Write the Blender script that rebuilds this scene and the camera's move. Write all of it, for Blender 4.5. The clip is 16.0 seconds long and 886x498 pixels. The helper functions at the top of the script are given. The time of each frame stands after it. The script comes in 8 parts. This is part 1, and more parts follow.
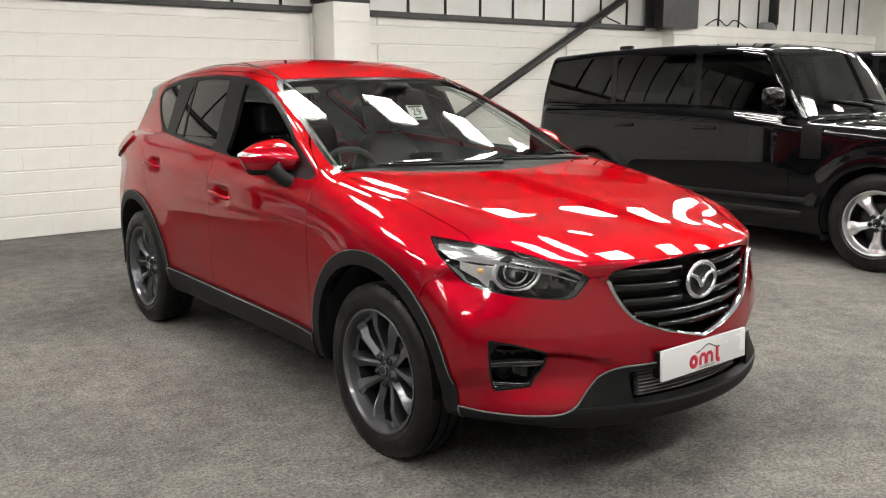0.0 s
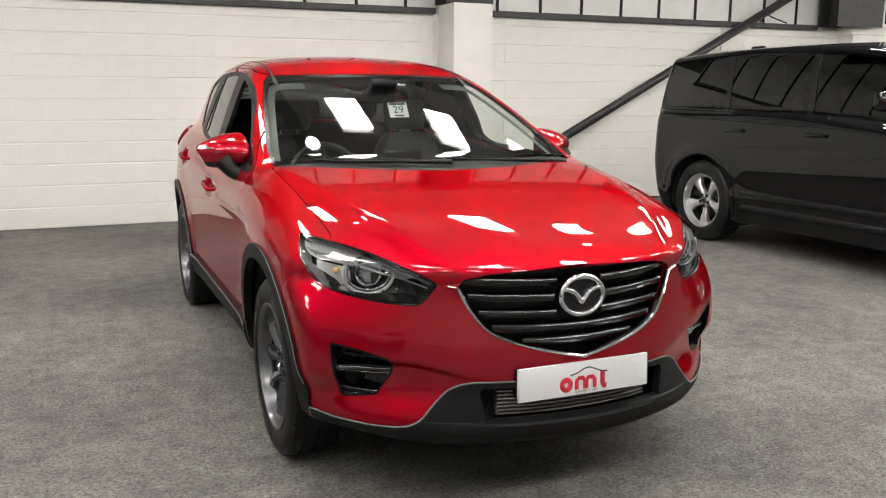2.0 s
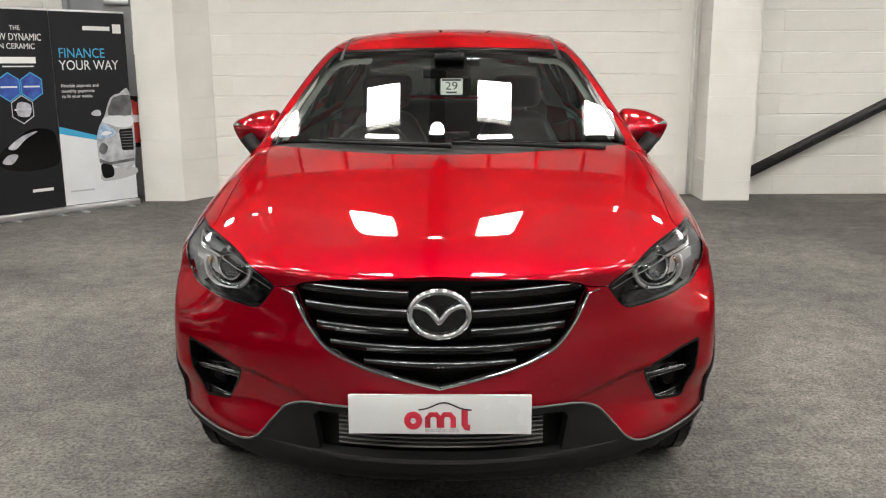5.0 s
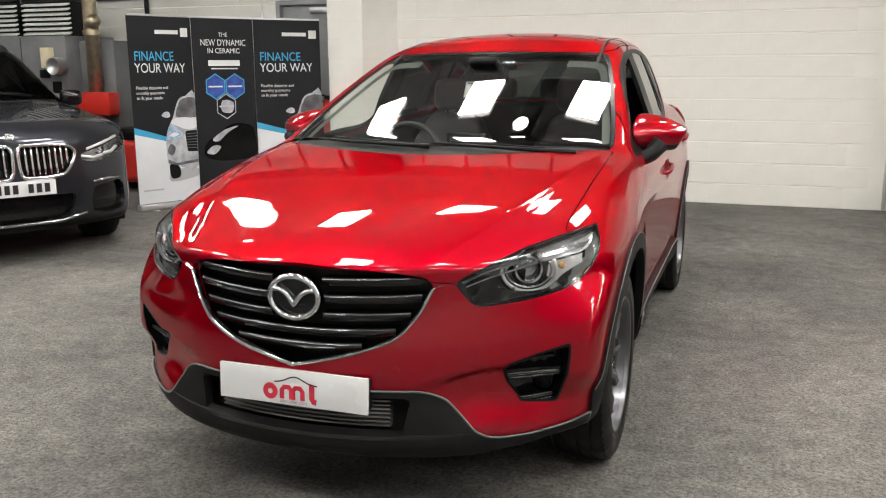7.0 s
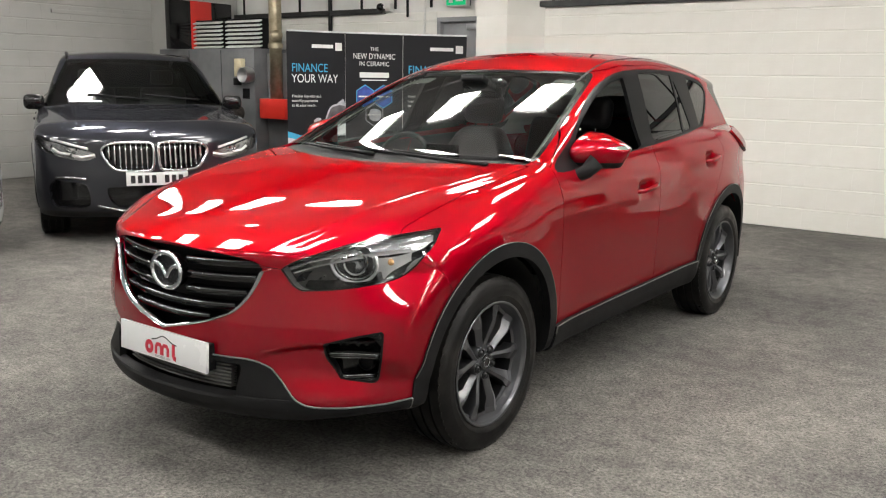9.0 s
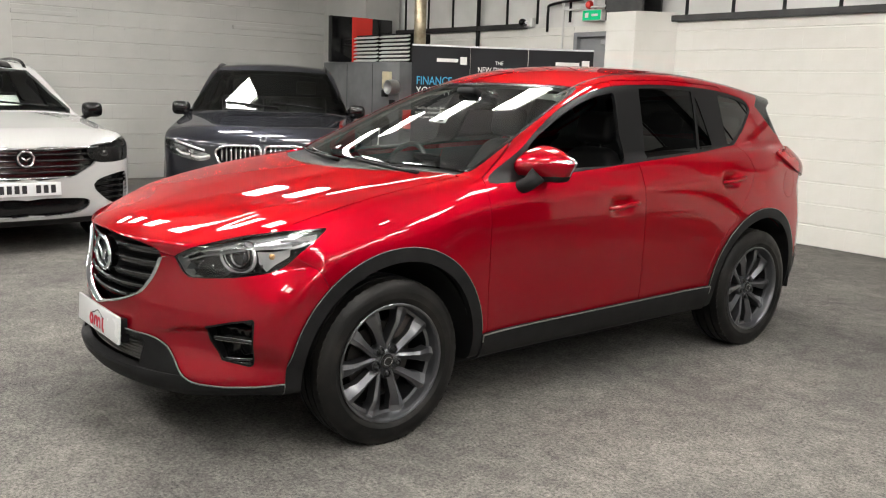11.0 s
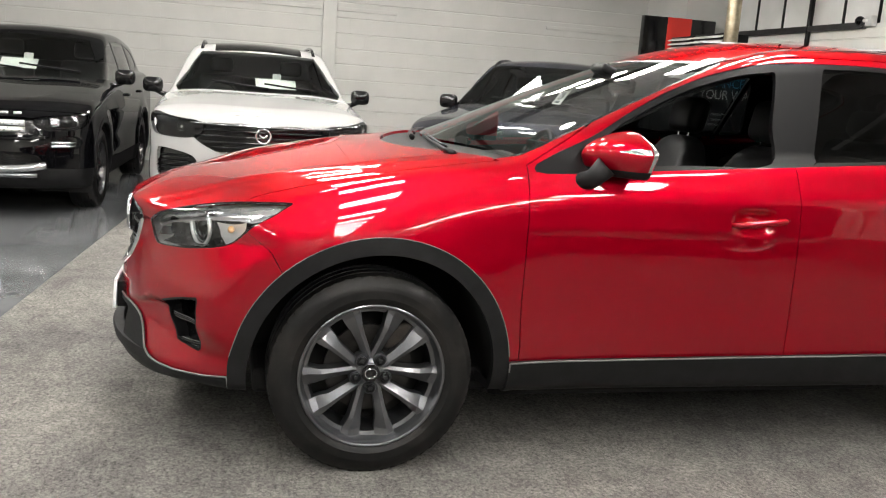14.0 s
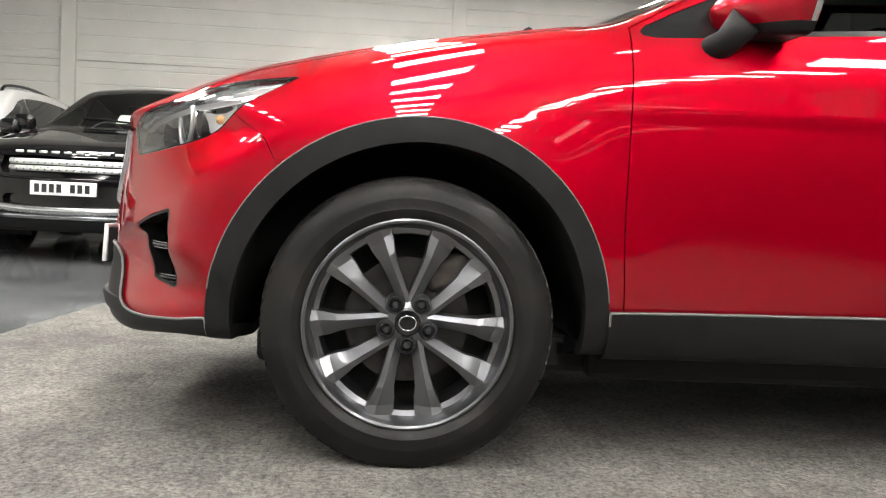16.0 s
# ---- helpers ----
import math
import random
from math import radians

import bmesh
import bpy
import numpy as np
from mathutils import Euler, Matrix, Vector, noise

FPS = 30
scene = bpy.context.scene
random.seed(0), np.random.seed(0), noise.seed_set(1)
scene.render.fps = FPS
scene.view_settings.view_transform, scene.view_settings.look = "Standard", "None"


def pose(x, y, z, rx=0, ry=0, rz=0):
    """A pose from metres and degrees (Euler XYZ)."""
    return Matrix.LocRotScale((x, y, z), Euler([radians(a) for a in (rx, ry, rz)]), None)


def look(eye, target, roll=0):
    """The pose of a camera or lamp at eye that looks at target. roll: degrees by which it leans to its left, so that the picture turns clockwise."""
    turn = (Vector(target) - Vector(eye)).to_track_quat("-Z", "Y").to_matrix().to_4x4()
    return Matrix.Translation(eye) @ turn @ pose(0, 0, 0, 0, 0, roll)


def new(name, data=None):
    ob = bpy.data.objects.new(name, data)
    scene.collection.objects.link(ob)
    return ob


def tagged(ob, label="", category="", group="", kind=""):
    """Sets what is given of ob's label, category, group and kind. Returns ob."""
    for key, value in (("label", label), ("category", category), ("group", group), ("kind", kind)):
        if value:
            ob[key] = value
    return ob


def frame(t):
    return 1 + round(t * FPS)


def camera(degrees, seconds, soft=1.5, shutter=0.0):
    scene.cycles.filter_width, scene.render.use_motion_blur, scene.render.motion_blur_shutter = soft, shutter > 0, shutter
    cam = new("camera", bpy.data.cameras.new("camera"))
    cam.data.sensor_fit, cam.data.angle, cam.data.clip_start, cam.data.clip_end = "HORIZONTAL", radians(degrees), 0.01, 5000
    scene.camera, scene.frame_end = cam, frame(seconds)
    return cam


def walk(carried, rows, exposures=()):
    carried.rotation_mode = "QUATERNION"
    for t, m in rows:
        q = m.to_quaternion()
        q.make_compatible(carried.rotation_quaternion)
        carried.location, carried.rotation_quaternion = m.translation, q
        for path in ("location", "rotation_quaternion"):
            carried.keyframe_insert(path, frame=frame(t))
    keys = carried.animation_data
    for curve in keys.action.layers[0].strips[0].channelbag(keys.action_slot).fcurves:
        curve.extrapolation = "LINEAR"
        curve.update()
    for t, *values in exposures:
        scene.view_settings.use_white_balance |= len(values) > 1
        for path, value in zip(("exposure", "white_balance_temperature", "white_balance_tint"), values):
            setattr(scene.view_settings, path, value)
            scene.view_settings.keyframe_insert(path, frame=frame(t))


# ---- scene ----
cam = camera(54.1, 16.0, soft=1.15)
PATH = [
    (0, (-2.738, -4.161, 1.488), (-1.529, -2.611, 1.119), -0.3),
    (0.5, (-2.49, -4.327, 1.485), (-1.363, -2.716, 1.122), -0.1),
    (1, (-2.218, -4.425, 1.476), (-1.182, -2.752, 1.117), -0.0),
    (1.5, (-1.922, -4.586, 1.467), (-1.009, -2.843, 1.108), 0.1),
    (2, (-1.595, -4.707, 1.455), (-0.811, -2.903, 1.095), 0.3),
    (2.5, (-1.279, -4.738, 1.461), (-0.634, -2.881, 1.093), 0.3),
    (3, (-0.951, -4.797, 1.418), (-0.455, -2.892, 1.064), 0.4),
    (3.5, (-0.67, -4.765, 1.448), (-0.321, -2.836, 1.05), 0.9),
    (4, (-0.454, -4.683, 1.456), (-0.236, -2.738, 1.044), 0.7),
    (6.5, (0.989, -4.54, 1.442), (0.495, -2.646, 1.028), -0.8),
    (7, (1.309, -4.529, 1.458), (0.651, -2.685, 1.049), -0.3),
    (7.5, (1.704, -4.538, 1.468), (0.891, -2.756, 1.062), 0.1),
    (8, (2.009, -4.43, 1.447), (1.066, -2.711, 1.049), 0.4),
    (8.5, (2.328, -4.307, 1.471), (1.271, -2.655, 1.081), 0.6),
    (9, (2.7, -4.179, 1.479), (1.54, -2.595, 1.096), 0.9),
    (11.5, (3.948, -3.117, 1.494), (2.339, -1.984, 1.137), 2.1),
    (12, (4.147, -2.816, 1.493), (2.468, -1.788, 1.14), 2.5),
    (12.5, (4.193, -2.55, 1.474), (2.464, -1.608, 1.121), 3.2),
    (13, (4.211, -2.319, 1.481), (2.434, -1.476, 1.12), 3.6),
    (13.5, (4.065, -2.094, 1.435), (2.227, -1.402, 1.06), 3.9),
    (14, (3.724, -1.84, 1.361), (1.817, -1.363, 0.992), 4.1),
    (14.5, (3.403, -1.589, 1.215), (1.452, -1.296, 0.886), 4.1),
    (15, (3.065, -1.453, 0.918), (1.086, -1.261, 0.7), 3.8),
    (15.5, (2.975, -1.386, 0.678), (0.982, -1.267, 0.553), 3.2),
    (16, (2.973, -1.414, 0.667), (0.981, -1.28, 0.549), 2.7),
]
walk(cam, [(t, look(eye, target, roll)) for t, eye, target, roll in PATH], [(0, 0.05), (2, 0.0), (4, -0.12), (6.5, -0.08), (9, 0.0), (12.5, 0.2), (14, 0.4), (15, 0.70), (16, 0.75)])

# ---- light ----
world = bpy.data.worlds.new("hall_air")
scene.world = world
world.use_nodes = True
world.node_tree.nodes["Background"].inputs["Color"].default_value = (0.9, 0.95, 1.0, 1)
world.node_tree.nodes["Background"].inputs["Strength"].default_value = 0.05
scene.view_settings.exposure = 0.0

# ---- materials ----
def material(name, color=(0.5, 0.5, 0.5), rough=0.5, metal=0.0, coat=0.0, spec=0.5):
    m = bpy.data.materials.new(name)
    m.use_nodes = True
    b = m.node_tree.nodes["Principled BSDF"]
    b.inputs["Base Color"].default_value = (*color, 1)
    b.inputs["Roughness"].default_value = rough
    b.inputs["Metallic"].default_value = metal
    b.inputs["Coat Weight"].default_value = coat
    b.inputs["Coat Roughness"].default_value = 0.02
    b.inputs["Specular IOR Level"].default_value = spec
    return m


def node(m, kind, **values):
    n = m.node_tree.nodes.new(kind)
    for k, v in values.items():
        if k in n.inputs:
            n.inputs[k].default_value = v
    return n


def join(m, a, b):
    m.node_tree.links.new(a, b)


def noise_node(m, scale, detail=4.0, rough=0.55, space="Object", stretch=None):
    n = node(m, "ShaderNodeTexNoise", Scale=scale, Detail=detail, Roughness=rough)
    c = node(m, "ShaderNodeTexCoord")
    src = c.outputs[space]
    if stretch:
        mp = node(m, "ShaderNodeMapping", Scale=stretch)
        join(m, src, mp.inputs["Vector"])
        src = mp.outputs["Vector"]
    join(m, src, n.inputs["Vector"])
    return n


def blend_color(m, fac, a, b, lo=0.35, hi=0.65):
    r = node(m, "ShaderNodeValToRGB")
    r.color_ramp.elements[0].position, r.color_ramp.elements[1].position = lo, hi
    r.color_ramp.elements[0].color, r.color_ramp.elements[1].color = (*a, 1), (*b, 1)
    join(m, fac, r.inputs["Fac"])
    return r.outputs["Color"]


def shader(m):
    return m.node_tree.nodes["Principled BSDF"]


def mottled(m, a, b, scale, lo=0.35, hi=0.65, detail=4.0, stretch=None):
    n = noise_node(m, scale, detail, stretch=stretch)
    join(m, blend_color(m, n.outputs["Fac"], a, b, lo, hi), shader(m).inputs["Base Color"])
    return m


def relief(m, scale, strength, dist=0.002, detail=3.0, stretch=None):
    n = noise_node(m, scale, detail, stretch=stretch)
    b = node(m, "ShaderNodeBump", Strength=strength, Distance=dist)
    join(m, n.outputs["Fac"], b.inputs["Height"])
    last = shader(m).inputs["Normal"]
    if last.links:
        join(m, last.links[0].from_socket, b.inputs["Normal"])
    join(m, b.outputs["Normal"], last)
    return m


def worn_gloss(m, scale, lo, hi):
    n = noise_node(m, scale, 5.0)
    r = node(m, "ShaderNodeMapRange")
    r.inputs["To Min"].default_value, r.inputs["To Max"].default_value = lo, hi
    r.inputs["From Min"].default_value, r.inputs["From Max"].default_value = 0.3, 0.7
    join(m, n.outputs["Fac"], r.inputs["Value"])
    join(m, r.outputs["Result"], shader(m).inputs["Roughness"])
    return m


def paint(name, color, flake=0.0, under=0.4, ior=1.45):
    m = material(name, color, under, flake, 1.0)
    shader(m).inputs["Coat IOR"].default_value = ior
    shader(m).inputs["Specular IOR Level"].default_value = 0.0
    peak = max(color)
    shader(m).inputs["Specular Tint"].default_value = (*[0.75 * c / peak for c in color], 1)
    return m


def pane(name, tint, ior=1.5):
    """Thin glass: clear or tinted, with a mirror gloss that grows at low angles."""
    m = bpy.data.materials.new(name)
    m.use_nodes = True
    m.node_tree.nodes.remove(m.node_tree.nodes["Principled BSDF"])
    out = m.node_tree.nodes["Material Output"]
    t = node(m, "ShaderNodeBsdfTransparent", Color=(*tint, 1))
    g = node(m, "ShaderNodeBsdfGlossy", Roughness=0.0, Color=(1, 1, 1, 1))
    f = node(m, "ShaderNodeFresnel", IOR=ior)
    x = node(m, "ShaderNodeMixShader")
    join(m, f.outputs["Fac"], x.inputs["Fac"])
    join(m, t.outputs["BSDF"], x.inputs[1])
    join(m, g.outputs["BSDF"], x.inputs[2])
    join(m, x.outputs["Shader"], out.inputs["Surface"])
    return m


def glow(name, color, strength):
    m = bpy.data.materials.new(name)
    m.use_nodes = True
    m.node_tree.nodes.remove(m.node_tree.nodes["Principled BSDF"])
    e = node(m, "ShaderNodeEmission", Color=(*color, 1), Strength=strength)
    join(m, e.outputs["Emission"], m.node_tree.nodes["Material Output"].inputs["Surface"])
    return m


RED = paint("red_pearl_paint", (0.38, 0.0004, 0.012), 0.85, 0.45, 1.48)
BLACK_PAINT = paint("black_car_paint", (0.0022, 0.0022, 0.0028), 0.0, 0.4, 1.45)
GREY_PAINT = paint("dark_blue_grey_paint", (0.030, 0.031, 0.037), 0.6, 0.35)
WHITE_PAINT = paint("white_car_paint", (0.39, 0.39, 0.385), 0.0, 0.4)
CLAD = relief(mottled(material("black_textured_plastic", (0.0065, 0.0065, 0.007), 0.55, spec=0.22), (0.005, 0.005, 0.0055), (0.0085, 0.0085, 0.009), 14), 900, 0.25, 0.0006)
GLOSS_BLACK = material("gloss_black_plastic", (0.004, 0.004, 0.0045), 0.12)
SATIN_BLACK = material("satin_black_trim", (0.006, 0.006, 0.0065), 0.38, spec=0.15)
# grey of the intake slats; also paints the sheen along cladding edges
EDGE = material("grey_slat_and_edge_sheen", (0.15, 0.149, 0.145), 0.42)
FRIT = material("black_glass_border", (0.003, 0.003, 0.0033), 0.22, spec=0.12)
LAMP_REFLECTOR = material("pale_lamp_reflector", (0.80, 0.805, 0.81), 0.28, 0.55)
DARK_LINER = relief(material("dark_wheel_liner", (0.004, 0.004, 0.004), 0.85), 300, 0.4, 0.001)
CHROME = worn_gloss(material("bright_chrome", (0.72, 0.73, 0.75), 0.08, 1.0), 30, 0.05, 0.12)
DULL_CHROME = material("satin_chrome", (0.42, 0.43, 0.45), 0.22, 1.0)
GLASS = pane("clear_car_glass", (0.86, 0.91, 0.88), 1.54)
TINTED = pane("dark_privacy_glass", (0.06, 0.065, 0.065))
LAMP_DARK = mottled(material("dark_lamp_housing", (0.018, 0.018, 0.019), 0.16), (0.012, 0.012, 0.013), (0.028, 0.028, 0.028), 25)
LAMP_WALL = mottled(material("grey_lamp_wall", (0.50, 0.50, 0.50), 0.3, 0.3), (0.42, 0.42, 0.42), (0.58, 0.58, 0.58), 30)
BAR_CHROME = material("dark_satin_chrome", (0.20, 0.205, 0.21), 0.25, 1.0)
LAMP_SILVER = material("dim_silver_lamp", (0.55, 0.56, 0.57), 0.22, 0.9)
LENS = pane("clear_lamp_cover", (0.98, 0.985, 0.99), 1.42)
RUBBER = relief(mottled(worn_gloss(material("tyre_rubber", (0.015, 0.015, 0.015), 0.6, spec=0.24), 9, 0.26, 0.6), (0.005, 0.005, 0.005), (0.023, 0.021, 0.019), 7, 0.45, 0.8), 160, 0.25, 0.0008)
ALLOY = worn_gloss(material("gunmetal_alloy", (0.135, 0.138, 0.147), 0.34, 0.9, 0.4), 5, 0.31, 0.37)
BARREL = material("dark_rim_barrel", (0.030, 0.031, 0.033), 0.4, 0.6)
SILVER_ALLOY = material("silver_alloy", (0.55, 0.56, 0.57), 0.3, 0.8, 0.3)
BLACK_ALLOY = material("black_alloy", (0.015, 0.015, 0.016), 0.22, 0.3, 0.4)
STEEL = worn_gloss(mottled(material("brake_steel", (0.022, 0.020, 0.019), 0.5, 0.5), (0.014, 0.012, 0.011), (0.03, 0.028, 0.026), 25), 40, 0.3, 0.5)
IRON = mottled(material("cast_iron", (0.08, 0.075, 0.07), 0.7, 0.3), (0.025, 0.022, 0.02), (0.06, 0.05, 0.042), 30)
FABRIC = relief(mottled(material("black_leather", (0.010, 0.010, 0.011), 0.5), (0.008, 0.008, 0.009), (0.013, 0.013, 0.014), 20), 240, 0.3, 0.001)
DASH = relief(material("soft_dark_dashboard", (0.022, 0.024, 0.024), 0.6), 500, 0.3, 0.0008)
HEADLINE = relief(material("pale_grey_headlining", (0.42, 0.42, 0.40), 0.9), 600, 0.3, 0.0008)
PILLAR = relief(material("pale_pillar_trim", (0.22, 0.23, 0.215), 0.9), 600, 0.3, 0.0008)
PLATE_WHITE = worn_gloss(material("white_plate_acrylic", (0.78, 0.79, 0.80), 0.25), 6, 0.2, 0.3)
LOGO_RED = material("red_print", (0.62, 0.03, 0.06), 0.35)
INK = material("black_print", (0.015, 0.015, 0.018), 0.4)
GREY_INK = material("grey_print", (0.45, 0.46, 0.48), 0.4)
AMBER_BULB = material("amber_bulb_glass", (0.75, 0.45, 0.20), 0.15, coat=0.6)
RED_LENS = mottled(material("red_lamp_cover", (0.28, 0.008, 0.012), 0.06), (0.24, 0.006, 0.009), (0.32, 0.010, 0.015), 40)
CARD = material("white_card", (0.75, 0.75, 0.74), 0.6)

# ---- shape tools ----
def spline(*pts):
    """A smooth curve (natural cubic) through points (s, value), straight beyond its ends."""
    s, v = np.array(pts, float).T
    n = len(s)
    h = np.diff(s)
    a = np.zeros((n, n))
    b = np.zeros(n)
    a[0, 0] = a[-1, -1] = 1
    for i in range(1, n - 1):
        a[i, i - 1:i + 2] = h[i - 1], 2 * (h[i - 1] + h[i]), h[i]
        b[i] = 6 * ((v[i + 1] - v[i]) / h[i] - (v[i] - v[i - 1]) / h[i - 1])
    m = np.linalg.solve(a, b)

    def value(q):
        q = np.asarray(q, float)
        k = np.clip(np.searchsorted(s, q) - 1, 0, n - 2)
        c = np.clip(q, s[0], s[-1])
        u, w, hk = c - s[k], s[k + 1] - c, h[k]
        r = (m[k] * w ** 3 + m[k + 1] * u ** 3) / (6 * hk) + (v[k] / hk - m[k] * hk / 6) * w + (v[k + 1] / hk - m[k + 1] * hk / 6) * u
        lo = (v[1] - v[0]) / h[0] - h[0] * m[1] / 6
        hi = (v[-1] - v[-2]) / h[-1] + h[-1] * m[-2] / 6
        return r + np.where(q < s[0], (q - s[0]) * lo, 0) + np.where(q > s[-1], (q - s[-1]) * hi, 0)
    return value


def smax(a, b, k):
    d = np.maximum(k - np.abs(a - b), 0)
    return np.maximum(a, b) + d * d / (4 * k)


def smin(a, b, k):
    return -smax(-a, -b, k)


def bump_curve(x, mid, width):
    return np.exp(-((x - mid) / width) ** 2)


def ramp(x, a, b):
    t = np.clip((x - a) / (b - a), 0, 1)
    return t * t * (3 - 2 * t)


def soft(x, k):
    """A ramp max(x, 0) with its corner rounded over k."""
    return 0.5 * (x + np.sqrt(x * x + k * k))


def outline(pts, steps=6, closed=True):
    """A rounded outline through corner points (Catmull-Rom)."""
    p = np.array(pts, float)
    n = len(p)
    out = []
    for i in range(n if closed else n - 1):
        if closed:
            a, b, c, d = (p[(i + j - 1) % n] for j in range(4))
        else:
            a, b, c, d = (p[min(max(i + j - 1, 0), n - 1)] for j in range(4))
        for t in np.arange(steps) / steps:
            out.append(0.5 * (2 * b + (c - a) * t + (2 * a - 5 * b + 4 * c - d) * t * t + (3 * b - a - 3 * c + d) * t ** 3))
    if not closed:
        out.append(p[-1])
    return np.array(out)


def inside(u, v, poly):
    """Signed distance to a closed outline in a plane: negative within."""
    poly = np.asarray(poly, float)
    best = np.full(np.shape(u), 1e9)
    odd = np.zeros(np.shape(u), bool)
    for (ax, ay), (bx, by) in zip(poly, np.roll(poly, -1, 0)):
        ex, ey = bx - ax, by - ay
        t = np.clip(((u - ax) * ex + (v - ay) * ey) / max(ex * ex + ey * ey, 1e-12), 0, 1)
        best = np.minimum(best, (u - ax - t * ex) ** 2 + (v - ay - t * ey) ** 2)
        if ey != 0:
            odd ^= ((ay > v) != (by > v)) & (u < ex * (v - ay) / ey + ax)
    return np.sqrt(best) * np.where(odd, -1, 1)


def gradient(f, p, e=0.003):
    g = np.empty_like(p)
    for i in range(3):
        d = np.zeros(3)
        d[i] = e
        g[:, i] = (f(*(p + d).T) - f(*(p - d).T)) / (2 * e)
    return g


def skin(f, lo, hi, h):
    """The surface f = 0 as a mesh (points, normals, triangles), on a grid of step h."""
    lo, hi = np.array(lo, float), np.array(hi, float)
    n = np.ceil((hi - lo) / h).astype(int) + 1
    ax = [lo[i] + h * np.arange(n[i]) for i in range(3)]
    g = np.stack(np.meshgrid(*ax, indexing="ij"), -1)
    val = np.empty(n)
    for i in range(n[0]):
        val[i] = f(g[i, ..., 0], g[i, ..., 1], g[i, ..., 2])
    neg = val < 0
    c = [(i, j, k) for i in (0, 1) for j in (0, 1) for k in (0, 1)]

    def corner(a, o):
        return a[o[0]:n[0] - 1 + o[0], o[1]:n[1] - 1 + o[1], o[2]:n[2] - 1 + o[2]]
    cnt = sum(corner(neg, o).astype(int) for o in c)
    cells = np.argwhere((cnt > 0) & (cnt < 8))
    index = np.full(n - 1, -1)
    index[tuple(cells.T)] = np.arange(len(cells))
    acc = np.zeros((len(cells), 3))
    num = np.zeros(len(cells))
    for i, a in enumerate(c):
        for b in c[i + 1:]:
            if sum(abs(p - q) for p, q in zip(a, b)) != 1:
                continue
            va, vb = val[tuple((cells + a).T)], val[tuple((cells + b).T)]
            hit = (va < 0) != (vb < 0)
            t = np.where(hit, va / np.where(hit, va - vb, 1), 0)[:, None]
            acc += np.where(hit[:, None], np.array(a) + t * (np.array(b) - np.array(a)), 0)
            num += hit
    v = lo + h * (cells + acc / num[:, None])
    tris = []
    for axis in range(3):
        o1, o2 = [(1, 2), (2, 0), (0, 1)][axis]
        sl = [slice(None)] * 3
        s2 = [slice(None)] * 3
        sl[axis], s2[axis] = slice(0, n[axis] - 1), slice(1, n[axis])
        change = np.argwhere(neg[tuple(sl)] != neg[tuple(s2)])
        ok = (change[:, o1] > 0) & (change[:, o2] > 0) & (change[:, o1] < n[o1] - 1) & (change[:, o2] < n[o2] - 1)
        change = change[ok]
        flip = ~neg[tuple(change.T)]
        q = []
        for d1, d2 in ((-1, -1), (0, -1), (0, 0), (-1, 0)):
            e = change.copy()
            e[:, o1] += d1
            e[:, o2] += d2
            q.append(index[tuple(e.T)])
        q = np.array(q).T
        q[flip] = q[flip][:, ::-1]
        tris += [q[:, [0, 1, 2]], q[:, [0, 2, 3]]]
    t = np.concatenate(tris)
    t = t[(t >= 0).all(1)]
    for _ in range(4):
        gr = gradient(f, v)
        step = -(f(*v.T) / np.maximum((gr * gr).sum(1), 0.05))[:, None] * gr
        length = np.linalg.norm(step, axis=1, keepdims=True)
        v = v + step * np.minimum(1, 0.6 * h / np.maximum(length, 1e-9))
    gr = gradient(f, v, 0.004)
    return tidy((v, gr / np.maximum(np.linalg.norm(gr, axis=1, keepdims=True), 1e-9), t))


def tidy(m):
    v, nrm, t = m
    used = np.zeros(len(v), bool)
    used[t.ravel()] = True
    new_index = np.cumsum(used) - 1
    return v[used], nrm[used], new_index[t]


def cut(m, d):
    """Splits a mesh along the line d = 0 (d: a value for each point): the part with d < 0, and the rest."""
    v, nrm, t = m
    d = np.where(np.abs(d) < 1e-5, 1e-5, d)
    s = d < 0
    k = s[t].sum(1)
    mixed = t[(k == 1) | (k == 2)]
    lone = np.where(s[mixed].sum(1) == 1, np.argmax(s[mixed], 1), np.argmin(s[mixed], 1)) if len(mixed) else np.zeros(0, int)
    r = np.arange(len(mixed))
    a, b, c = mixed[r, lone], mixed[r, (lone + 1) % 3], mixed[r, (lone + 2) % 3]
    edges = np.concatenate([np.sort(np.stack([a, b], 1), 1), np.sort(np.stack([a, c], 1), 1)])
    uniq, inv = np.unique(edges, axis=0, return_inverse=True) if len(edges) else (np.zeros((0, 2), int), np.zeros(0, int))
    inv = np.ravel(inv)
    i, j = uniq[:, 0], uniq[:, 1]
    f = (d[i] / (d[i] - d[j]))[:, None]
    pv = v[i] + f * (v[j] - v[i])
    pn = nrm[i] + f * (nrm[j] - nrm[i])
    pn /= np.maximum(np.linalg.norm(pn, axis=1, keepdims=True), 1e-9)
    p, q = len(v) + inv[:len(mixed)], len(v) + inv[len(mixed):]
    one = np.stack([a, p, q], 1)
    two = np.concatenate([np.stack([p, b, c], 1), np.stack([p, c, q], 1)])
    la = s[a]
    both = np.concatenate([la, la])
    vv, nn = np.concatenate([v, pv]), np.concatenate([nrm, pn])
    within = np.concatenate([t[k == 3], one[la], two[~both]])
    rest = np.concatenate([t[k == 0], one[~la], two[both]])
    return tidy((vv, nn, within)), tidy((vv, nn, rest))


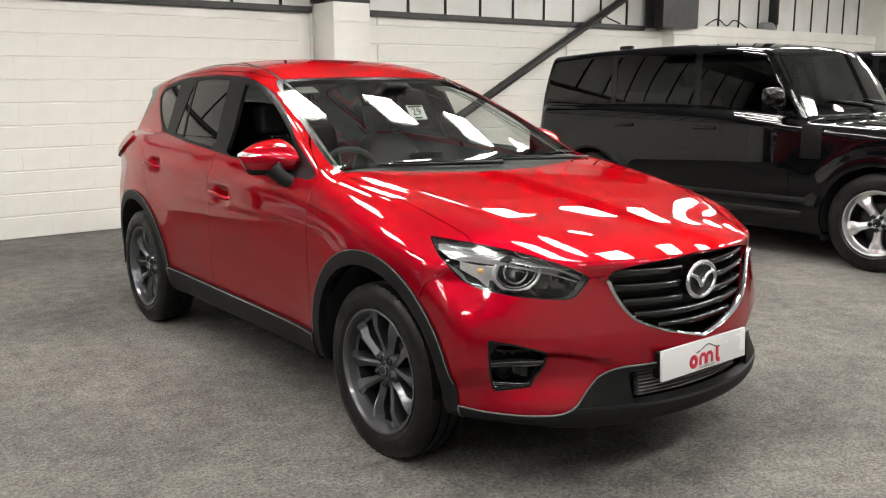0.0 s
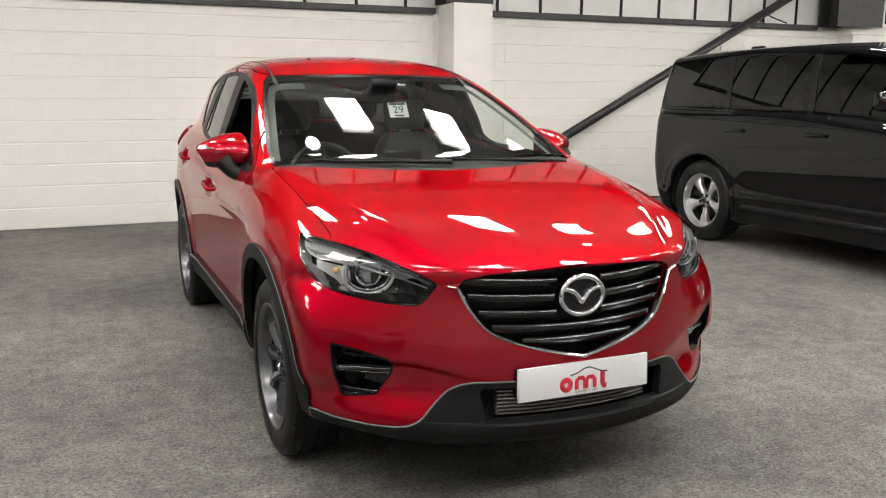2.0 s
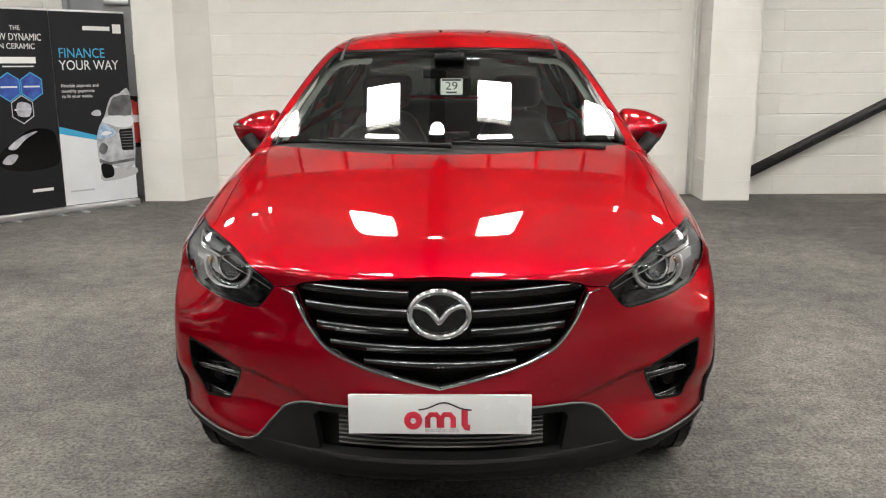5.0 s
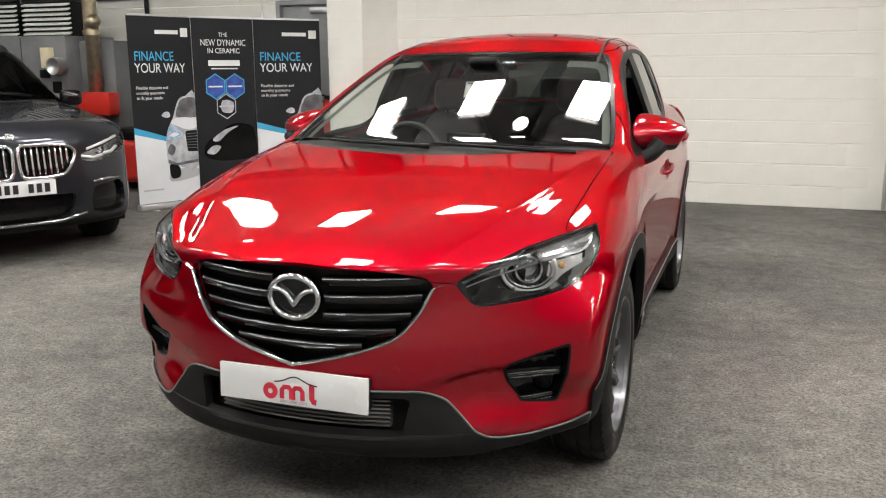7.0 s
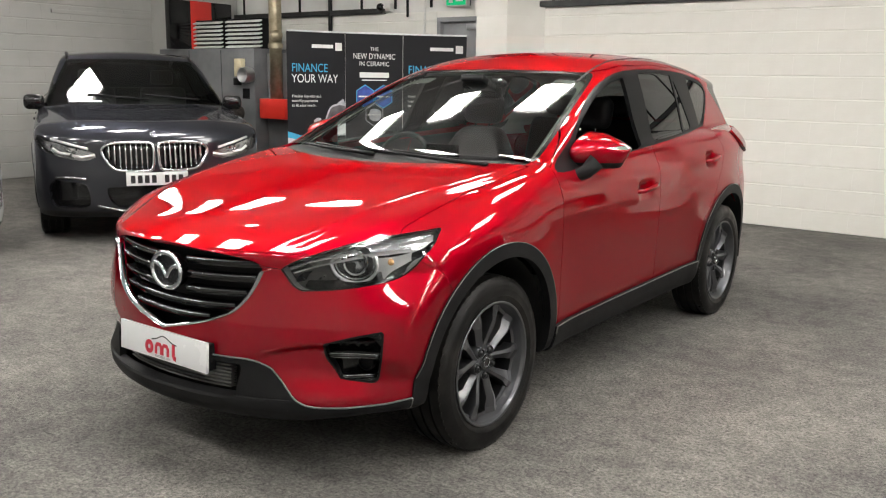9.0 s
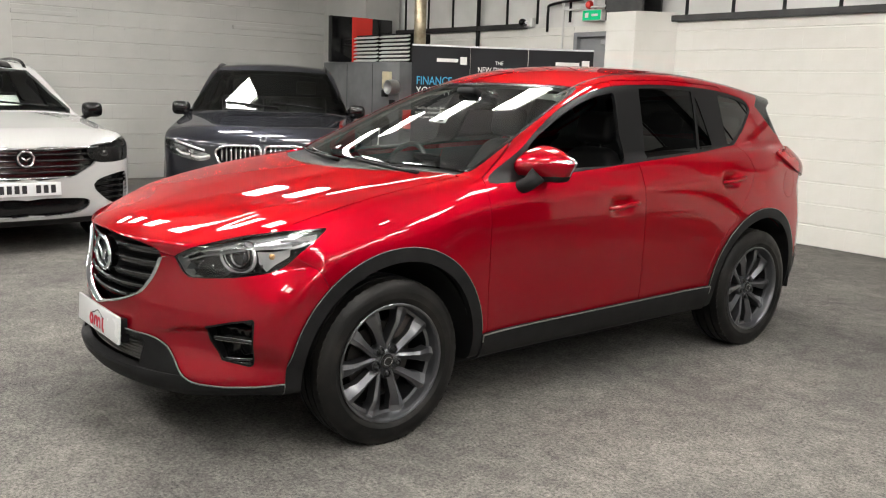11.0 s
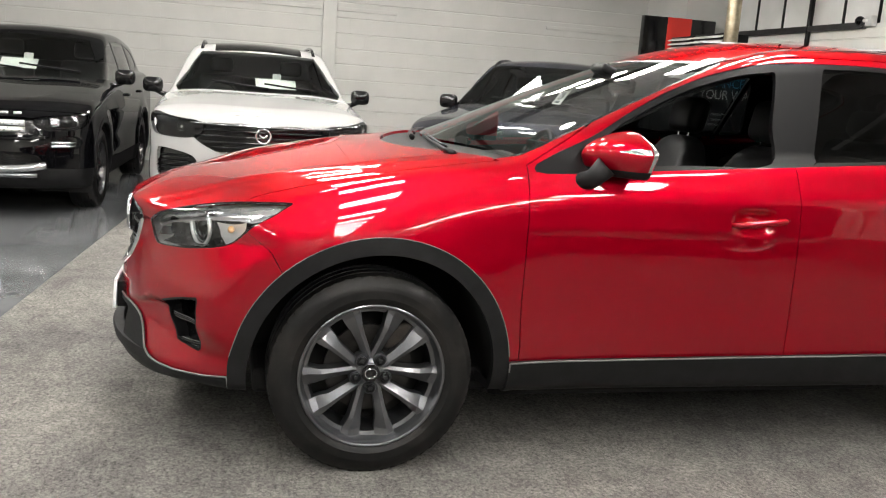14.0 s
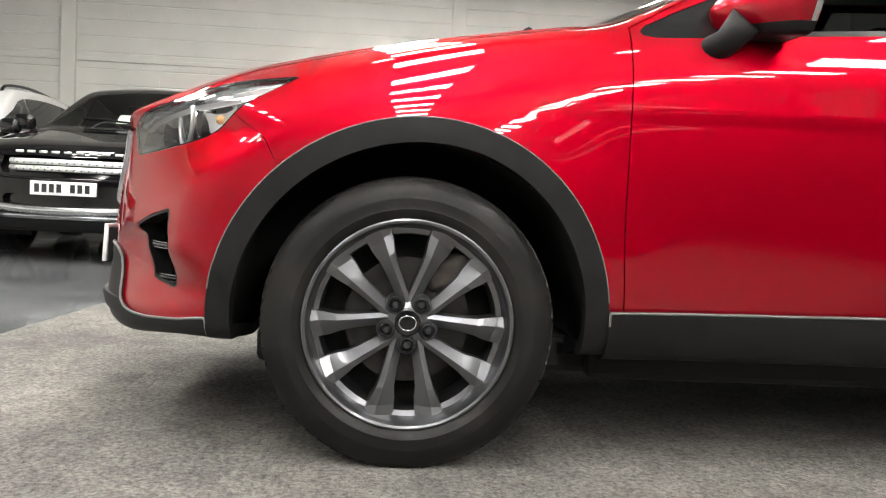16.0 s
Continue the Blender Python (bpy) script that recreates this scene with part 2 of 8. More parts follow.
def mirrored(m, both=True):
    """The mirror image of a half mesh in x, joined to it along the middle, or alone."""
    v, nrm, t = m
    f = np.array([-1, 1, 1])
    if not both:
        return v * f, nrm * f, t[:, ::-1]
    mid = np.abs(v[:, 0]) < 1e-5
    nrm = nrm.copy()
    nrm[mid, 0] = 0
    idx = np.where(mid, np.arange(len(v)), len(v) + np.arange(len(v)))
    return tidy((np.concatenate([v, v * f]), np.concatenate([nrm, nrm * f]), np.concatenate([t, idx[t][:, ::-1]])))


def joined(*ms):
    v, nrm, t, k = [], [], [], 0
    for m in ms:
        v.append(m[0]), nrm.append(m[1]), t.append(m[2] + k)
        k += len(m[0])
    return np.concatenate(v), np.concatenate(nrm), np.concatenate(t)


def moved(m, d):
    """A skin pushed out along its normals by d."""
    return m[0] + m[1] * d, m[1], m[2]


def turned(m):
    return m[0], -m[1], m[2][:, ::-1]


def rim(m, depth):
    """The edge faces that give a skin its thickness."""
    v, nrm, t = m
    e = np.concatenate([t[:, [0, 1]], t[:, [1, 2]], t[:, [2, 0]]])
    key = np.sort(e, 1)
    _, first, count = np.unique(key, axis=0, return_index=True, return_counts=True)
    e = e[first[count == 1]]
    a, b = v[e[:, 0]], v[e[:, 1]]
    c, d = b - nrm[e[:, 1]] * depth, a - nrm[e[:, 0]] * depth
    fn = np.cross(b - a, d - a)
    fn = -fn / np.maximum(np.linalg.norm(fn, axis=1, keepdims=True), 1e-9)
    k = len(e)
    i = np.arange(k)
    return np.concatenate([a, b, c, d]), np.concatenate([fn] * 4), np.concatenate([np.stack([i + k, i, i + 2 * k], 1), np.stack([i, i + 3 * k, i + 2 * k], 1)])


def as_mesh(name, m):
    v, nrm, t = m
    me = bpy.data.meshes.new(name)
    me.vertices.add(len(v))
    me.vertices.foreach_set("co", v.astype(np.float32).ravel())
    me.loops.add(3 * len(t))
    me.loops.foreach_set("vertex_index", t.astype(np.int32).ravel())
    me.polygons.add(len(t))
    me.polygons.foreach_set("loop_start", np.arange(0, 3 * len(t), 3, dtype=np.int32))
    me.update(calc_edges=True)
    me.validate()
    me.polygons.foreach_set("use_smooth", np.ones(len(me.polygons), bool))
    if len(me.vertices) == len(v):
        me.normals_split_custom_set_from_vertices([tuple(n) for n in nrm.tolist()])
    return me


def panel(name, m, material, parent=None, label="", depth=0.0):
    """One part cut from a skin, with a turned-in edge of that depth."""
    if depth:
        m = joined(m, rim(m, depth))
    ob = new(name, as_mesh(name, m))
    ob.data.materials.append(material)
    ob.parent = parent
    if label:
        tagged(ob, label)
    return ob


def part(name, bm, material, parent=None, label="", smooth=None):
    """Links a bmesh as one object under its thing or part. smooth: the angle up to which edges are shaded round."""
    me = bpy.data.meshes.new(name)
    if smooth is not None:
        for f in bm.faces:
            f.smooth = True
        for e in bm.edges:
            e.smooth = len(e.link_faces) != 2 or e.calc_face_angle(0) < radians(smooth)
    bm.to_mesh(me)
    bm.free()
    me.materials.append(material)
    ob = new(name, me)
    ob.parent = parent
    if label:
        tagged(ob, label)
    return ob


def thing(name, label, category, at=(0, 0, 0), turn=0.0, group="", kind=""):
    ob = new(name)
    ob.empty_display_size = 0.1
    ob.matrix_basis = pose(*at, 0, 0, turn)
    return tagged(ob, label, category, group, kind)


def add_box(bm, lo, hi, bevel=0.0, seg=2, m=None):
    lo, hi = Vector(lo), Vector(hi)
    mat = Matrix.Translation((lo + hi) / 2) @ Matrix.Diagonal((*(hi - lo), 1))
    if m is not None:
        mat = m @ mat
    r = bmesh.ops.create_cube(bm, size=1, matrix=mat)
    if bevel:
        es = list({e for v in r["verts"] for e in v.link_edges})
        bmesh.ops.bevel(bm, geom=es, offset=bevel, segments=seg, affect="EDGES", profile=0.5)
    return bm


def box(lo, hi, bevel=0.0, seg=2, m=None):
    return add_box(bmesh.new(), lo, hi, bevel, seg, m)


def add_tube(bm, path, radius, sides=10, closed=False, squash=None):
    """A round bar along a path; radius may vary along it."""
    pts = [Vector(p) for p in path]
    n = len(pts)
    rings = []
    side = None
    for i, p in enumerate(pts):
        if closed:
            d = (pts[(i + 1) % n] - pts[i - 1]).normalized()
        else:
            d = (pts[min(i + 1, n - 1)] - pts[max(i - 1, 0)]).normalized()
        if side is None:
            side = d.orthogonal().normalized()
        side = (side - d * side.dot(d)).normalized()
        up = d.cross(side)
        r = radius[i] if isinstance(radius, (list, tuple, np.ndarray)) else radius
        rings.append([bm.verts.new(p + (side * math.cos(a) + up * math.sin(a)) * r) for a in np.linspace(0, 2 * math.pi, sides, endpoint=False)])
    for i in range(n if closed else n - 1):
        a, b = rings[i], rings[(i + 1) % n]
        for j in range(sides):
            bm.faces.new((a[j], a[(j + 1) % sides], b[(j + 1) % sides], b[j]))
    if not closed:
        bm.faces.new(rings[0][::-1])
        bm.faces.new(rings[-1])
    return bm


def add_lathe(bm, profile, axis="X", steps=48, closed=False, at=(0, 0, 0)):
    """Turns a profile (along, radius) round an axis."""
    rings = []
    for a in np.linspace(0, 2 * math.pi, steps, endpoint=False):
        c, s = math.cos(a), math.sin(a)
        rings.append([bm.verts.new(Vector(at) + Vector((l, r * c, r * s) if axis == "X" else (r * c, l, r * s) if axis == "Y" else (r * c, r * s, l))) for l, r in profile])
    k = len(profile)
    for i in range(steps):
        a, b = rings[i], rings[(i + 1) % steps]
        for j in range(k if closed else k - 1):
            bm.faces.new((a[j], a[(j + 1) % k], b[(j + 1) % k], b[j]))
    bmesh.ops.remove_doubles(bm, verts=[v for r in rings for v in r], dist=1e-6)
    bmesh.ops.recalc_face_normals(bm, faces=bm.faces)
    return bm


def add_slab(bm, poly, thick, m=None, bevel=0.0):
    """An outline in the x-y plane with a thickness along z (or placed by m)."""
    vs = [bm.verts.new((p[0], p[1], 0)) for p in poly]
    f = bm.faces.new(vs)
    r = bmesh.ops.extrude_face_region(bm, geom=[f])
    up = [g for g in r["geom"] if isinstance(g, bmesh.types.BMVert)]
    bmesh.ops.translate(bm, verts=up, vec=(0, 0, thick))
    allv = vs + up
    if bevel:
        es = [e for e in {e for v in up for e in v.link_edges} if e.verts[0] in up and e.verts[1] in up]
        rb = bmesh.ops.bevel(bm, geom=es, offset=bevel, segments=2, affect="EDGES", profile=0.5)
        allv = list({v for v in vs if v.is_valid} | {v for v in rb["verts"] if v.is_valid} | {v for v in up if v.is_valid})
    bmesh.ops.recalc_face_normals(bm, faces=list({f for v in allv for f in v.link_faces}))
    if m is not None:
        bmesh.ops.transform(bm, matrix=m, verts=allv)
    return bm

# ---- the red car's shape ----
# Origin on the floor under its middle, front to -y, its left to +x.
AXLE, HUB_Z, WHEEL_R = 1.35, 0.355, 0.362
nose_z = spline((0.18, 0.14), (0.24, 0.035), (0.30, -0.006), (0.37, -0.008), (0.45, -0.001), (0.53, 0.0), (0.62, 0.006), (0.72, 0.022), (0.80, 0.030), (0.86, 0.032), (0.92, 0.039), (1.0, 0.07), (1.1, 0.14))
hood_y = spline((-2.32, 0.806), (-2.26, 0.846), (-2.20, 0.882), (-2.15, 0.908), (-2.10, 0.9285), (-2.0, 0.9565), (-1.88, 0.983), (-1.75, 1.0095), (-1.4, 1.0725), (-0.9, 1.145), (-0.4, 1.19), (0.2, 1.225), (0.8, 1.238), (1.4, 1.242), (2.2, 1.24))
side_z = spline((0.20, 0.78), (0.30, 0.846), (0.42, 0.878), (0.60, 0.893), (0.80, 0.9015), (1.0, 0.900), (1.3, 0.893))
side_y = spline((-2.1, 0.052), (-1.75, 0.017), (-1.35, 0.0), (-0.6, 0.006), (0.2, 0.004), (1.0, 0.0), (1.5, 0.012), (1.9, 0.062), (2.3, 0.15))
crease_y = spline((-2.0, 0.835), (-1.65, 0.866), (-1.35, 0.912), (-0.8, 0.985), (0.2, 1.02), (1.2, 1.062), (2.2, 1.09))
glass_y = spline((-1.0, 0.0), (-0.2, 0.0), (0.4, 0.002), (1.0, 0.018), (1.5, 0.052), (2.0, 0.11))
screen_z = spline((1.02, -1.285), (1.15, -0.995), (1.3, -0.655), (1.45, -0.29), (1.56, 0.0))
roof_y = spline((-0.2, 1.560), (0.0, 1.600), (0.2, 1.628), (0.5, 1.652), (0.85, 1.657), (1.2, 1.636), (1.6, 1.588), (2.05, 1.515))
tail_z = spline((0.3, 2.235), (0.45, 2.28), (0.7, 2.285), (0.95, 2.228), (1.1, 2.172), (1.25, 2.05), (1.4, 1.958), (1.47, 1.938), (1.52, 1.955), (1.56, 1.95))


def car_side(y, z):
    w = side_z(z) - side_y(y)
    r = np.hypot(np.abs(y) - AXLE, z - HUB_Z)
    door = ramp(y, -0.98, -0.6) * (1 - ramp(y, 0.6, 1.05))
    w = w - 0.004 * bump_curve(z, 0.60 + 0.07 * y, 0.17) * door
    w = w + 0.011 * bump_curve(r, 0.46, 0.13)
    for hy, hz in ((0.055, 0.940), (1.016, 1.034)):
        w = w - 0.027 * np.exp(-((y - hy) / 0.072) ** 4 - ((z - hz) / 0.040) ** 4)
    w = w - (0.060 - 0.030 * bump_curve(z, 1.09, 0.10)) * ramp(y, 1.35, 2.05) * ramp(z, 0.78, 1.12)
    back = ramp(y, -1.35, -0.7)
    return w - (0.60 - 0.18 * back + 0.22 * ramp(y, 0.5, 1.5)) * soft(z - crease_y(y), 0.055 - 0.025 * back) + 0.005 + 0.012 * (1 - back)


# where the bonnet's sharp fold runs, from beside the grille to the foot of the windscreen pillar
crest_x = spline((-2.25, 0.375), (-2.10, 0.445), (-1.93, 0.518), (-1.67, 0.604), (-1.44, 0.659), (-1.05, 0.724), (-0.8, 0.752))


def car_hood(x, y):
    h = hood_y(y) - 0.036 * (x / 0.82) ** 2 - 0.015 * (x / 0.82) ** 8
    back = 1 - ramp(y, -1.0, -0.6)
    d = x - crest_x(y)
    lift = ramp(y, -2.3, -1.3) * (0.0065 + 0.013 * np.exp(-(soft(d, 0.02) / 0.22) ** 2)) * (0.4 + 0.6 * np.minimum(x / crest_x(y), 1) ** 2)
    fold = ramp(y, -2.22, -2.0) * (0.22 * soft(d - 0.032, 0.012) - 0.24 * soft(d, 0.006) - 1.0 * soft(d - 0.04, 0.01) ** 2)
    crown = 0.19 * x * x * (1 - ramp(y, -2.25, -1.75))
    return h - crown + back * (fold + lift)


def car_body(x, y, z):
    x = np.abs(x)
    f = x - car_side(y, z)
    f = smax(f, (z - car_hood(x, y)) * 0.95, 0.045)
    z_top = 0.556 - 0.045 * (1 - ramp(x, 0.36, 0.62))
    scoop = 0.036 * ramp(x, 0.34, 0.60) * (1 - ramp(x, 0.70, 0.84)) * (1 - ramp(z, z_top - 0.024, z_top + 0.004)) * ramp(z, 0.34, 0.47)
    q = ramp(z, 0.40, 0.52) * (1 - np.clip((z - 0.60) / 0.20, 0, 1) ** 2.2)
    front = (-2.262 + scoop + nose_z(z) + (0.40 + 0.06 * q) * x * x + (0.25 - 0.22 * q + 0.04 * ramp(z, 0.66, 0.86)) * x ** 4 - y) / np.sqrt(1 + (0.85 * x + 0.6 * x ** 3) ** 2)
    f = smax(f, front, 0.012 + 0.022 * ramp(x, 0.42, 0.70))
    tail = y - tail_z(z) - 0.02 * bump_curve(z, 1.09, 0.10) + (0.36 - 0.10 * bump_curve(z, 1.09, 0.12)) * x * x + 0.24 * x ** 6
    f = smax(f, tail * 0.9, 0.10)
    return smax(f, 0.272 + 0.035 * ramp(x, 0.5, 0.85) * (1 - ramp(y, -1.7, -1.3)) + 0.028 * ramp(x, 0.6, 0.8) * ramp(y, -1.3, -0.9) - z, 0.025)


def car_cabin(x, y, z):
    x = np.abs(x)
    u = z - 1.12
    f = (x - (0.822 - glass_y(y) - 0.345 * u - 0.16 * u * u)) * 0.93
    f = smax(f, (screen_z(z) + 0.33 * x * x - y) * 0.40, 0.035)
    f = smax(f, z - roof_y(y) + 0.034 * (x / 0.55) ** 2 + 0.02 * (x / 0.62) ** 6, 0.055)
    f = smax(f, (y - tail_z(z) + (0.41 - 0.28 * ramp(z, 1.43, 1.50)) * x * x + 0.05 * x ** 4) * 0.88, 0.035)
    return smax(f, 0.9 - z, 0.02)


def car_field(x, y, z):
    return smin(car_body(x, y, z), car_cabin(x, y, z), 0.025)

# ---- the red car ----
def corner_u(v):
    """A coordinate that runs round the front corner of the car."""
    return (np.abs(v[:, 0]) + v[:, 1] + 2.2) * 0.7071


def wheel_gap(v, r, axle):
    """Distance to a wheel opening, which stands a little fuller behind and above the wheel."""
    dy, dz = v[:, 1] - axle, v[:, 2] - HUB_Z
    return np.hypot(dy, dz) - r - 0.020 * np.exp(-((np.arctan2(dz, dy) - 1.0) / 0.75) ** 2)


HEADLIGHT = outline([(0.404, 0.8235), (0.400, 0.821), (0.402, 0.817), (0.426, 0.783), (0.447, 0.757), (0.472, 0.7445), (0.482, 0.7435), (0.56, 0.748), (0.66, 0.758), (0.765, 0.775), (0.83, 0.794), (0.872, 0.822), (0.908, 0.858), (0.948, 0.893), (0.976, 0.928), (0.985, 0.9425), (0.980, 0.944), (0.90, 0.939), (0.80, 0.930), (0.72, 0.918), (0.632, 0.901), (0.50, 0.867), (0.441, 0.843)], 3)
FOG = outline([(0.757, 0.609), (0.754, 0.611), (0.70, 0.601), (0.645, 0.590), (0.550, 0.564), (0.545, 0.560), (0.546, 0.54), (0.556, 0.50), (0.585, 0.462), (0.602, 0.432), (0.610, 0.424), (0.70, 0.412), (0.724, 0.411), (0.742, 0.424), (0.750, 0.50)], 3)
GRILLE = outline([(0, 0.869), (0.245, 0.857), (0.33, 0.850), (0.395, 0.838), (0.427, 0.822), (0.426, 0.812), (0.405, 0.765), (0.378, 0.716), (0.33, 0.660), (0.205, 0.604), (0, 0.560), (-0.205, 0.604), (-0.33, 0.660), (-0.378, 0.716), (-0.405, 0.765), (-0.426, 0.812), (-0.427, 0.822), (-0.395, 0.838), (-0.33, 0.850), (-0.245, 0.857)], 4)
INTAKE = outline([(-0.372, 0.468), (0.372, 0.468), (0.348, 0.347), (-0.348, 0.347)], 1)
SCREEN = outline([(0, 1.04), (0.42, 1.04), (0.66, 1.05), (0.755, 1.09), (0.748, 1.18), (0.7, 1.31), (0.64, 1.44), (0.588, 1.515), (0.51, 1.53), (0.28, 1.537), (0, 1.54), (-0.28, 1.537), (-0.51, 1.53), (-0.588, 1.515), (-0.64, 1.44), (-0.7, 1.31), (-0.748, 1.18), (-0.755, 1.09), (-0.66, 1.05), (-0.42, 1.04)], 4)
SCREEN_CLEAR = outline([(0, 1.135), (0.42, 1.128), (0.68, 1.112), (0.736, 1.13), (0.727, 1.19), (0.682, 1.31), (0.623, 1.44), (0.575, 1.502), (0.50, 1.518), (0.28, 1.524), (0, 1.526), (-0.28, 1.524), (-0.50, 1.518), (-0.575, 1.502), (-0.623, 1.44), (-0.682, 1.31), (-0.727, 1.19), (-0.736, 1.13), (-0.68, 1.112), (-0.42, 1.128)], 4)
SIDE_WINDOWS = outline([(-0.815, 1.090), (-0.571, 1.225), (-0.407, 1.323), (-0.21, 1.420), (0, 1.495), (0.24, 1.540), (0.69, 1.557), (1.15, 1.541), (1.40, 1.507), (1.49, 1.482), (1.520, 1.448), (1.515, 1.415), (1.40, 1.330), (1.29, 1.263), (1.22, 1.224), (1.10, 1.212), (0.85, 1.191), (0.34, 1.158), (-0.4, 1.108)], 4)
FRONT_OPENING = outline([(-0.585, 1.125), (-0.51, 1.236), (-0.37, 1.320), (-0.18, 1.410), (0.02, 1.474), (0.17, 1.500), (0.205, 1.49), (0.165, 1.30), (0.135, 1.158), (-0.2, 1.138)], 4)
REAR_GLASS = outline([(0.334, 1.179), (0.341, 1.174), (0.60, 1.188), (0.815, 1.202), (0.823, 1.208), (0.865, 1.35), (0.908, 1.512), (0.904, 1.527), (0.70, 1.538), (0.44, 1.533), (0.424, 1.524), (0.38, 1.36)], 4)
REAR_TRIANGLE = outline([(0.848, 1.212), (0.853, 1.207), (0.975, 1.218), (0.982, 1.225), (0.962, 1.36), (0.942, 1.50), (0.935, 1.505), (0.89, 1.36)], 3)
QUARTER_GLASS = outline([(1.148, 1.234), (1.154, 1.228), (1.20, 1.238), (1.30, 1.285), (1.40, 1.345), (1.485, 1.408), (1.499, 1.424), (1.497, 1.445), (1.48, 1.462), (1.35, 1.495), (1.19, 1.512), (1.181, 1.506), (1.16, 1.37)], 4)
TAIL_LAMP = outline([(1.62, 1.168), (1.70, 1.178), (1.80, 1.180), (2.1, 1.180), (2.25, 1.10), (2.2, 1.0), (2.0, 1.018), (1.906, 1.036), (1.80, 1.058), (1.72, 1.085), (1.66, 1.126)], 4)
REAR_FIN = [(1.60, 1.455), (1.69, 1.517), (1.99, 1.517), (1.99, 1.28), (1.78, 1.28), (1.735, 1.325)]
REPEATER = [(0.945, 1.183), (1.06, 1.206), (1.06, 1.176), (1.0, 1.177)]



def bonnet_edge(v):
    """The bonnet's shut line: along the grille's top, the lamps' upper edges, then back over the wings."""
    edge = np.interp(v[:, 1], (-2.3, -2.165, -2.12, -2.07, -1.955, -1.83, -1.80, -1.77, -1.74, -1.51, -1.12, -0.80), (0.44, 0.445, 0.51, 0.585, 0.68, 0.775, 0.765, 0.752, 0.750, 0.760, 0.768, 0.768))
    d = np.maximum(v[:, 0] - edge, v[:, 1] + 1.21 - 0.27 * (v[:, 0] / 0.74) ** 2)
    brow = np.interp(v[:, 0], (0, 0.245, 0.33, 0.395, 0.43, 0.49), (0.870, 0.858, 0.851, 0.839, 0.824, 0.818))
    return np.maximum(d, np.where(v[:, 1] < -1.95, brow - v[:, 2], -1))


def roofline(y):
    return np.interp(y, (-0.83, -0.55, -0.2, 0, 0.25, 0.7, 1.2, 1.6), (1.11, 1.275, 1.455, 1.527, 1.567, 1.582, 1.562, 1.50))


def b_line(v):
    return 0.262 - 0.028 * (v[:, 2] - 0.5) / 0.6


def front_door_edge(v):
    front_y = -0.835 + 0.012 * bump_curve(v[:, 2], 0.42, 0.12)
    flank = np.maximum(0.55 - v[:, 0], v[:, 2] - roofline(v[:, 1]))
    return np.maximum(np.maximum(front_y - v[:, 1], v[:, 1] - b_line(v)), flank)


def rear_door_edge(v):
    rear_y = np.interp(v[:, 2], (0.4, 0.75, 0.95, 1.1, 1.2), (0.95, 1.03, 1.18, 1.26, 1.245))
    flank = np.maximum(0.55 - v[:, 0], v[:, 2] - roofline(v[:, 1]))
    return np.maximum(np.maximum(np.maximum(b_line(v) - v[:, 1], v[:, 1] - rear_y), -wheel_gap(v, 0.522, AXLE)), flank)


def bumper_edge(v):
    return v[:, 1] - np.interp(v[:, 2], (0.70, 0.79, 0.862, 0.93, 0.96), (-1.66, -1.708, -1.815, -1.96, -2.2))


def apart(m, edge, gap):
    """Cuts a panel out of a skin and leaves a gap round it."""
    piece, rest = cut(m, edge(m[0]) + gap)
    _, rest = cut(rest, edge(rest[0]) - gap)
    return piece, rest


def meet(a, b, other, f=None):
    """Where a line from a to b meets the surface."""
    f = f or car_field
    s = np.linspace(0, 1, 900)[:, None]
    p = np.array(a, float) * (1 - s) + np.array(b, float) * s
    hit = np.argmax(f(*p.T) < 0)
    return Vector(p[hit]) if other is None else p[hit][other]


def front_y(x, z):
    return meet((x, -2.5, z), (x, -1.3, z), 1)


def side_x(y, z):
    return meet((1.2, y, z), (0.4, y, z), 0)


def top_z(x, y):
    return meet((x, y, 1.9), (x, y, 0.6), 2)


def corner_point(u, z, inset=0.0):
    """The point of the front corner at (u, z), pushed in along the diagonal."""
    k = u / 0.7071 - 2.2
    # points with |x| + y = k, walked from outside in
    x = np.linspace(1.1, 0.0, 1500)
    p = np.stack([x, k - x, np.full_like(x, z)], 1)
    f = car_field(*p.T)
    hit = p[np.argmax(f < 0)]
    g = gradient(car_field, hit[None])[0]
    return Vector(hit), Vector(g).normalized()


def flip_x(bm):
    bmesh.ops.scale(bm, vec=(-1, 1, 1), verts=bm.verts)
    bmesh.ops.reverse_faces(bm, faces=bm.faces)
    return bm


def edge_lines(m, wanted):
    """The runs of a skin's border whose points (x, y, z) pass the test."""
    v, _, t = m
    _, weld = np.unique(np.round(v, 5), axis=0, return_inverse=True)
    weld = weld.ravel()
    spot = dict(zip(weld.tolist(), v))
    e = np.sort(weld[np.concatenate([t[:, [0, 1]], t[:, [1, 2]], t[:, [2, 0]]])], 1)
    e, count = np.unique(e, axis=0, return_counts=True)
    links = {}
    for a, b in e[(count == 1) & (e[:, 0] != e[:, 1])].tolist():
        if wanted(*spot[a]) and wanted(*spot[b]):
            links.setdefault(a, []).append(b)
            links.setdefault(b, []).append(a)
    seen, runs = set(), []
    for start in sorted(links, key=lambda k: (len(links[k]), k)):
        run = []
        while start is not None and start not in seen:
            seen.add(start)
            run.append(start)
            start = next((k for k in links[start] if k not in seen), None)
        if len(run) > 8:
            p = np.array([spot[k] for k in run])
            for _ in range(3):
                p[1:-1] = (p[:-2] + 2 * p[1:-1] + p[2:]) / 4
            runs.append(p[::2].tolist())
    return runs


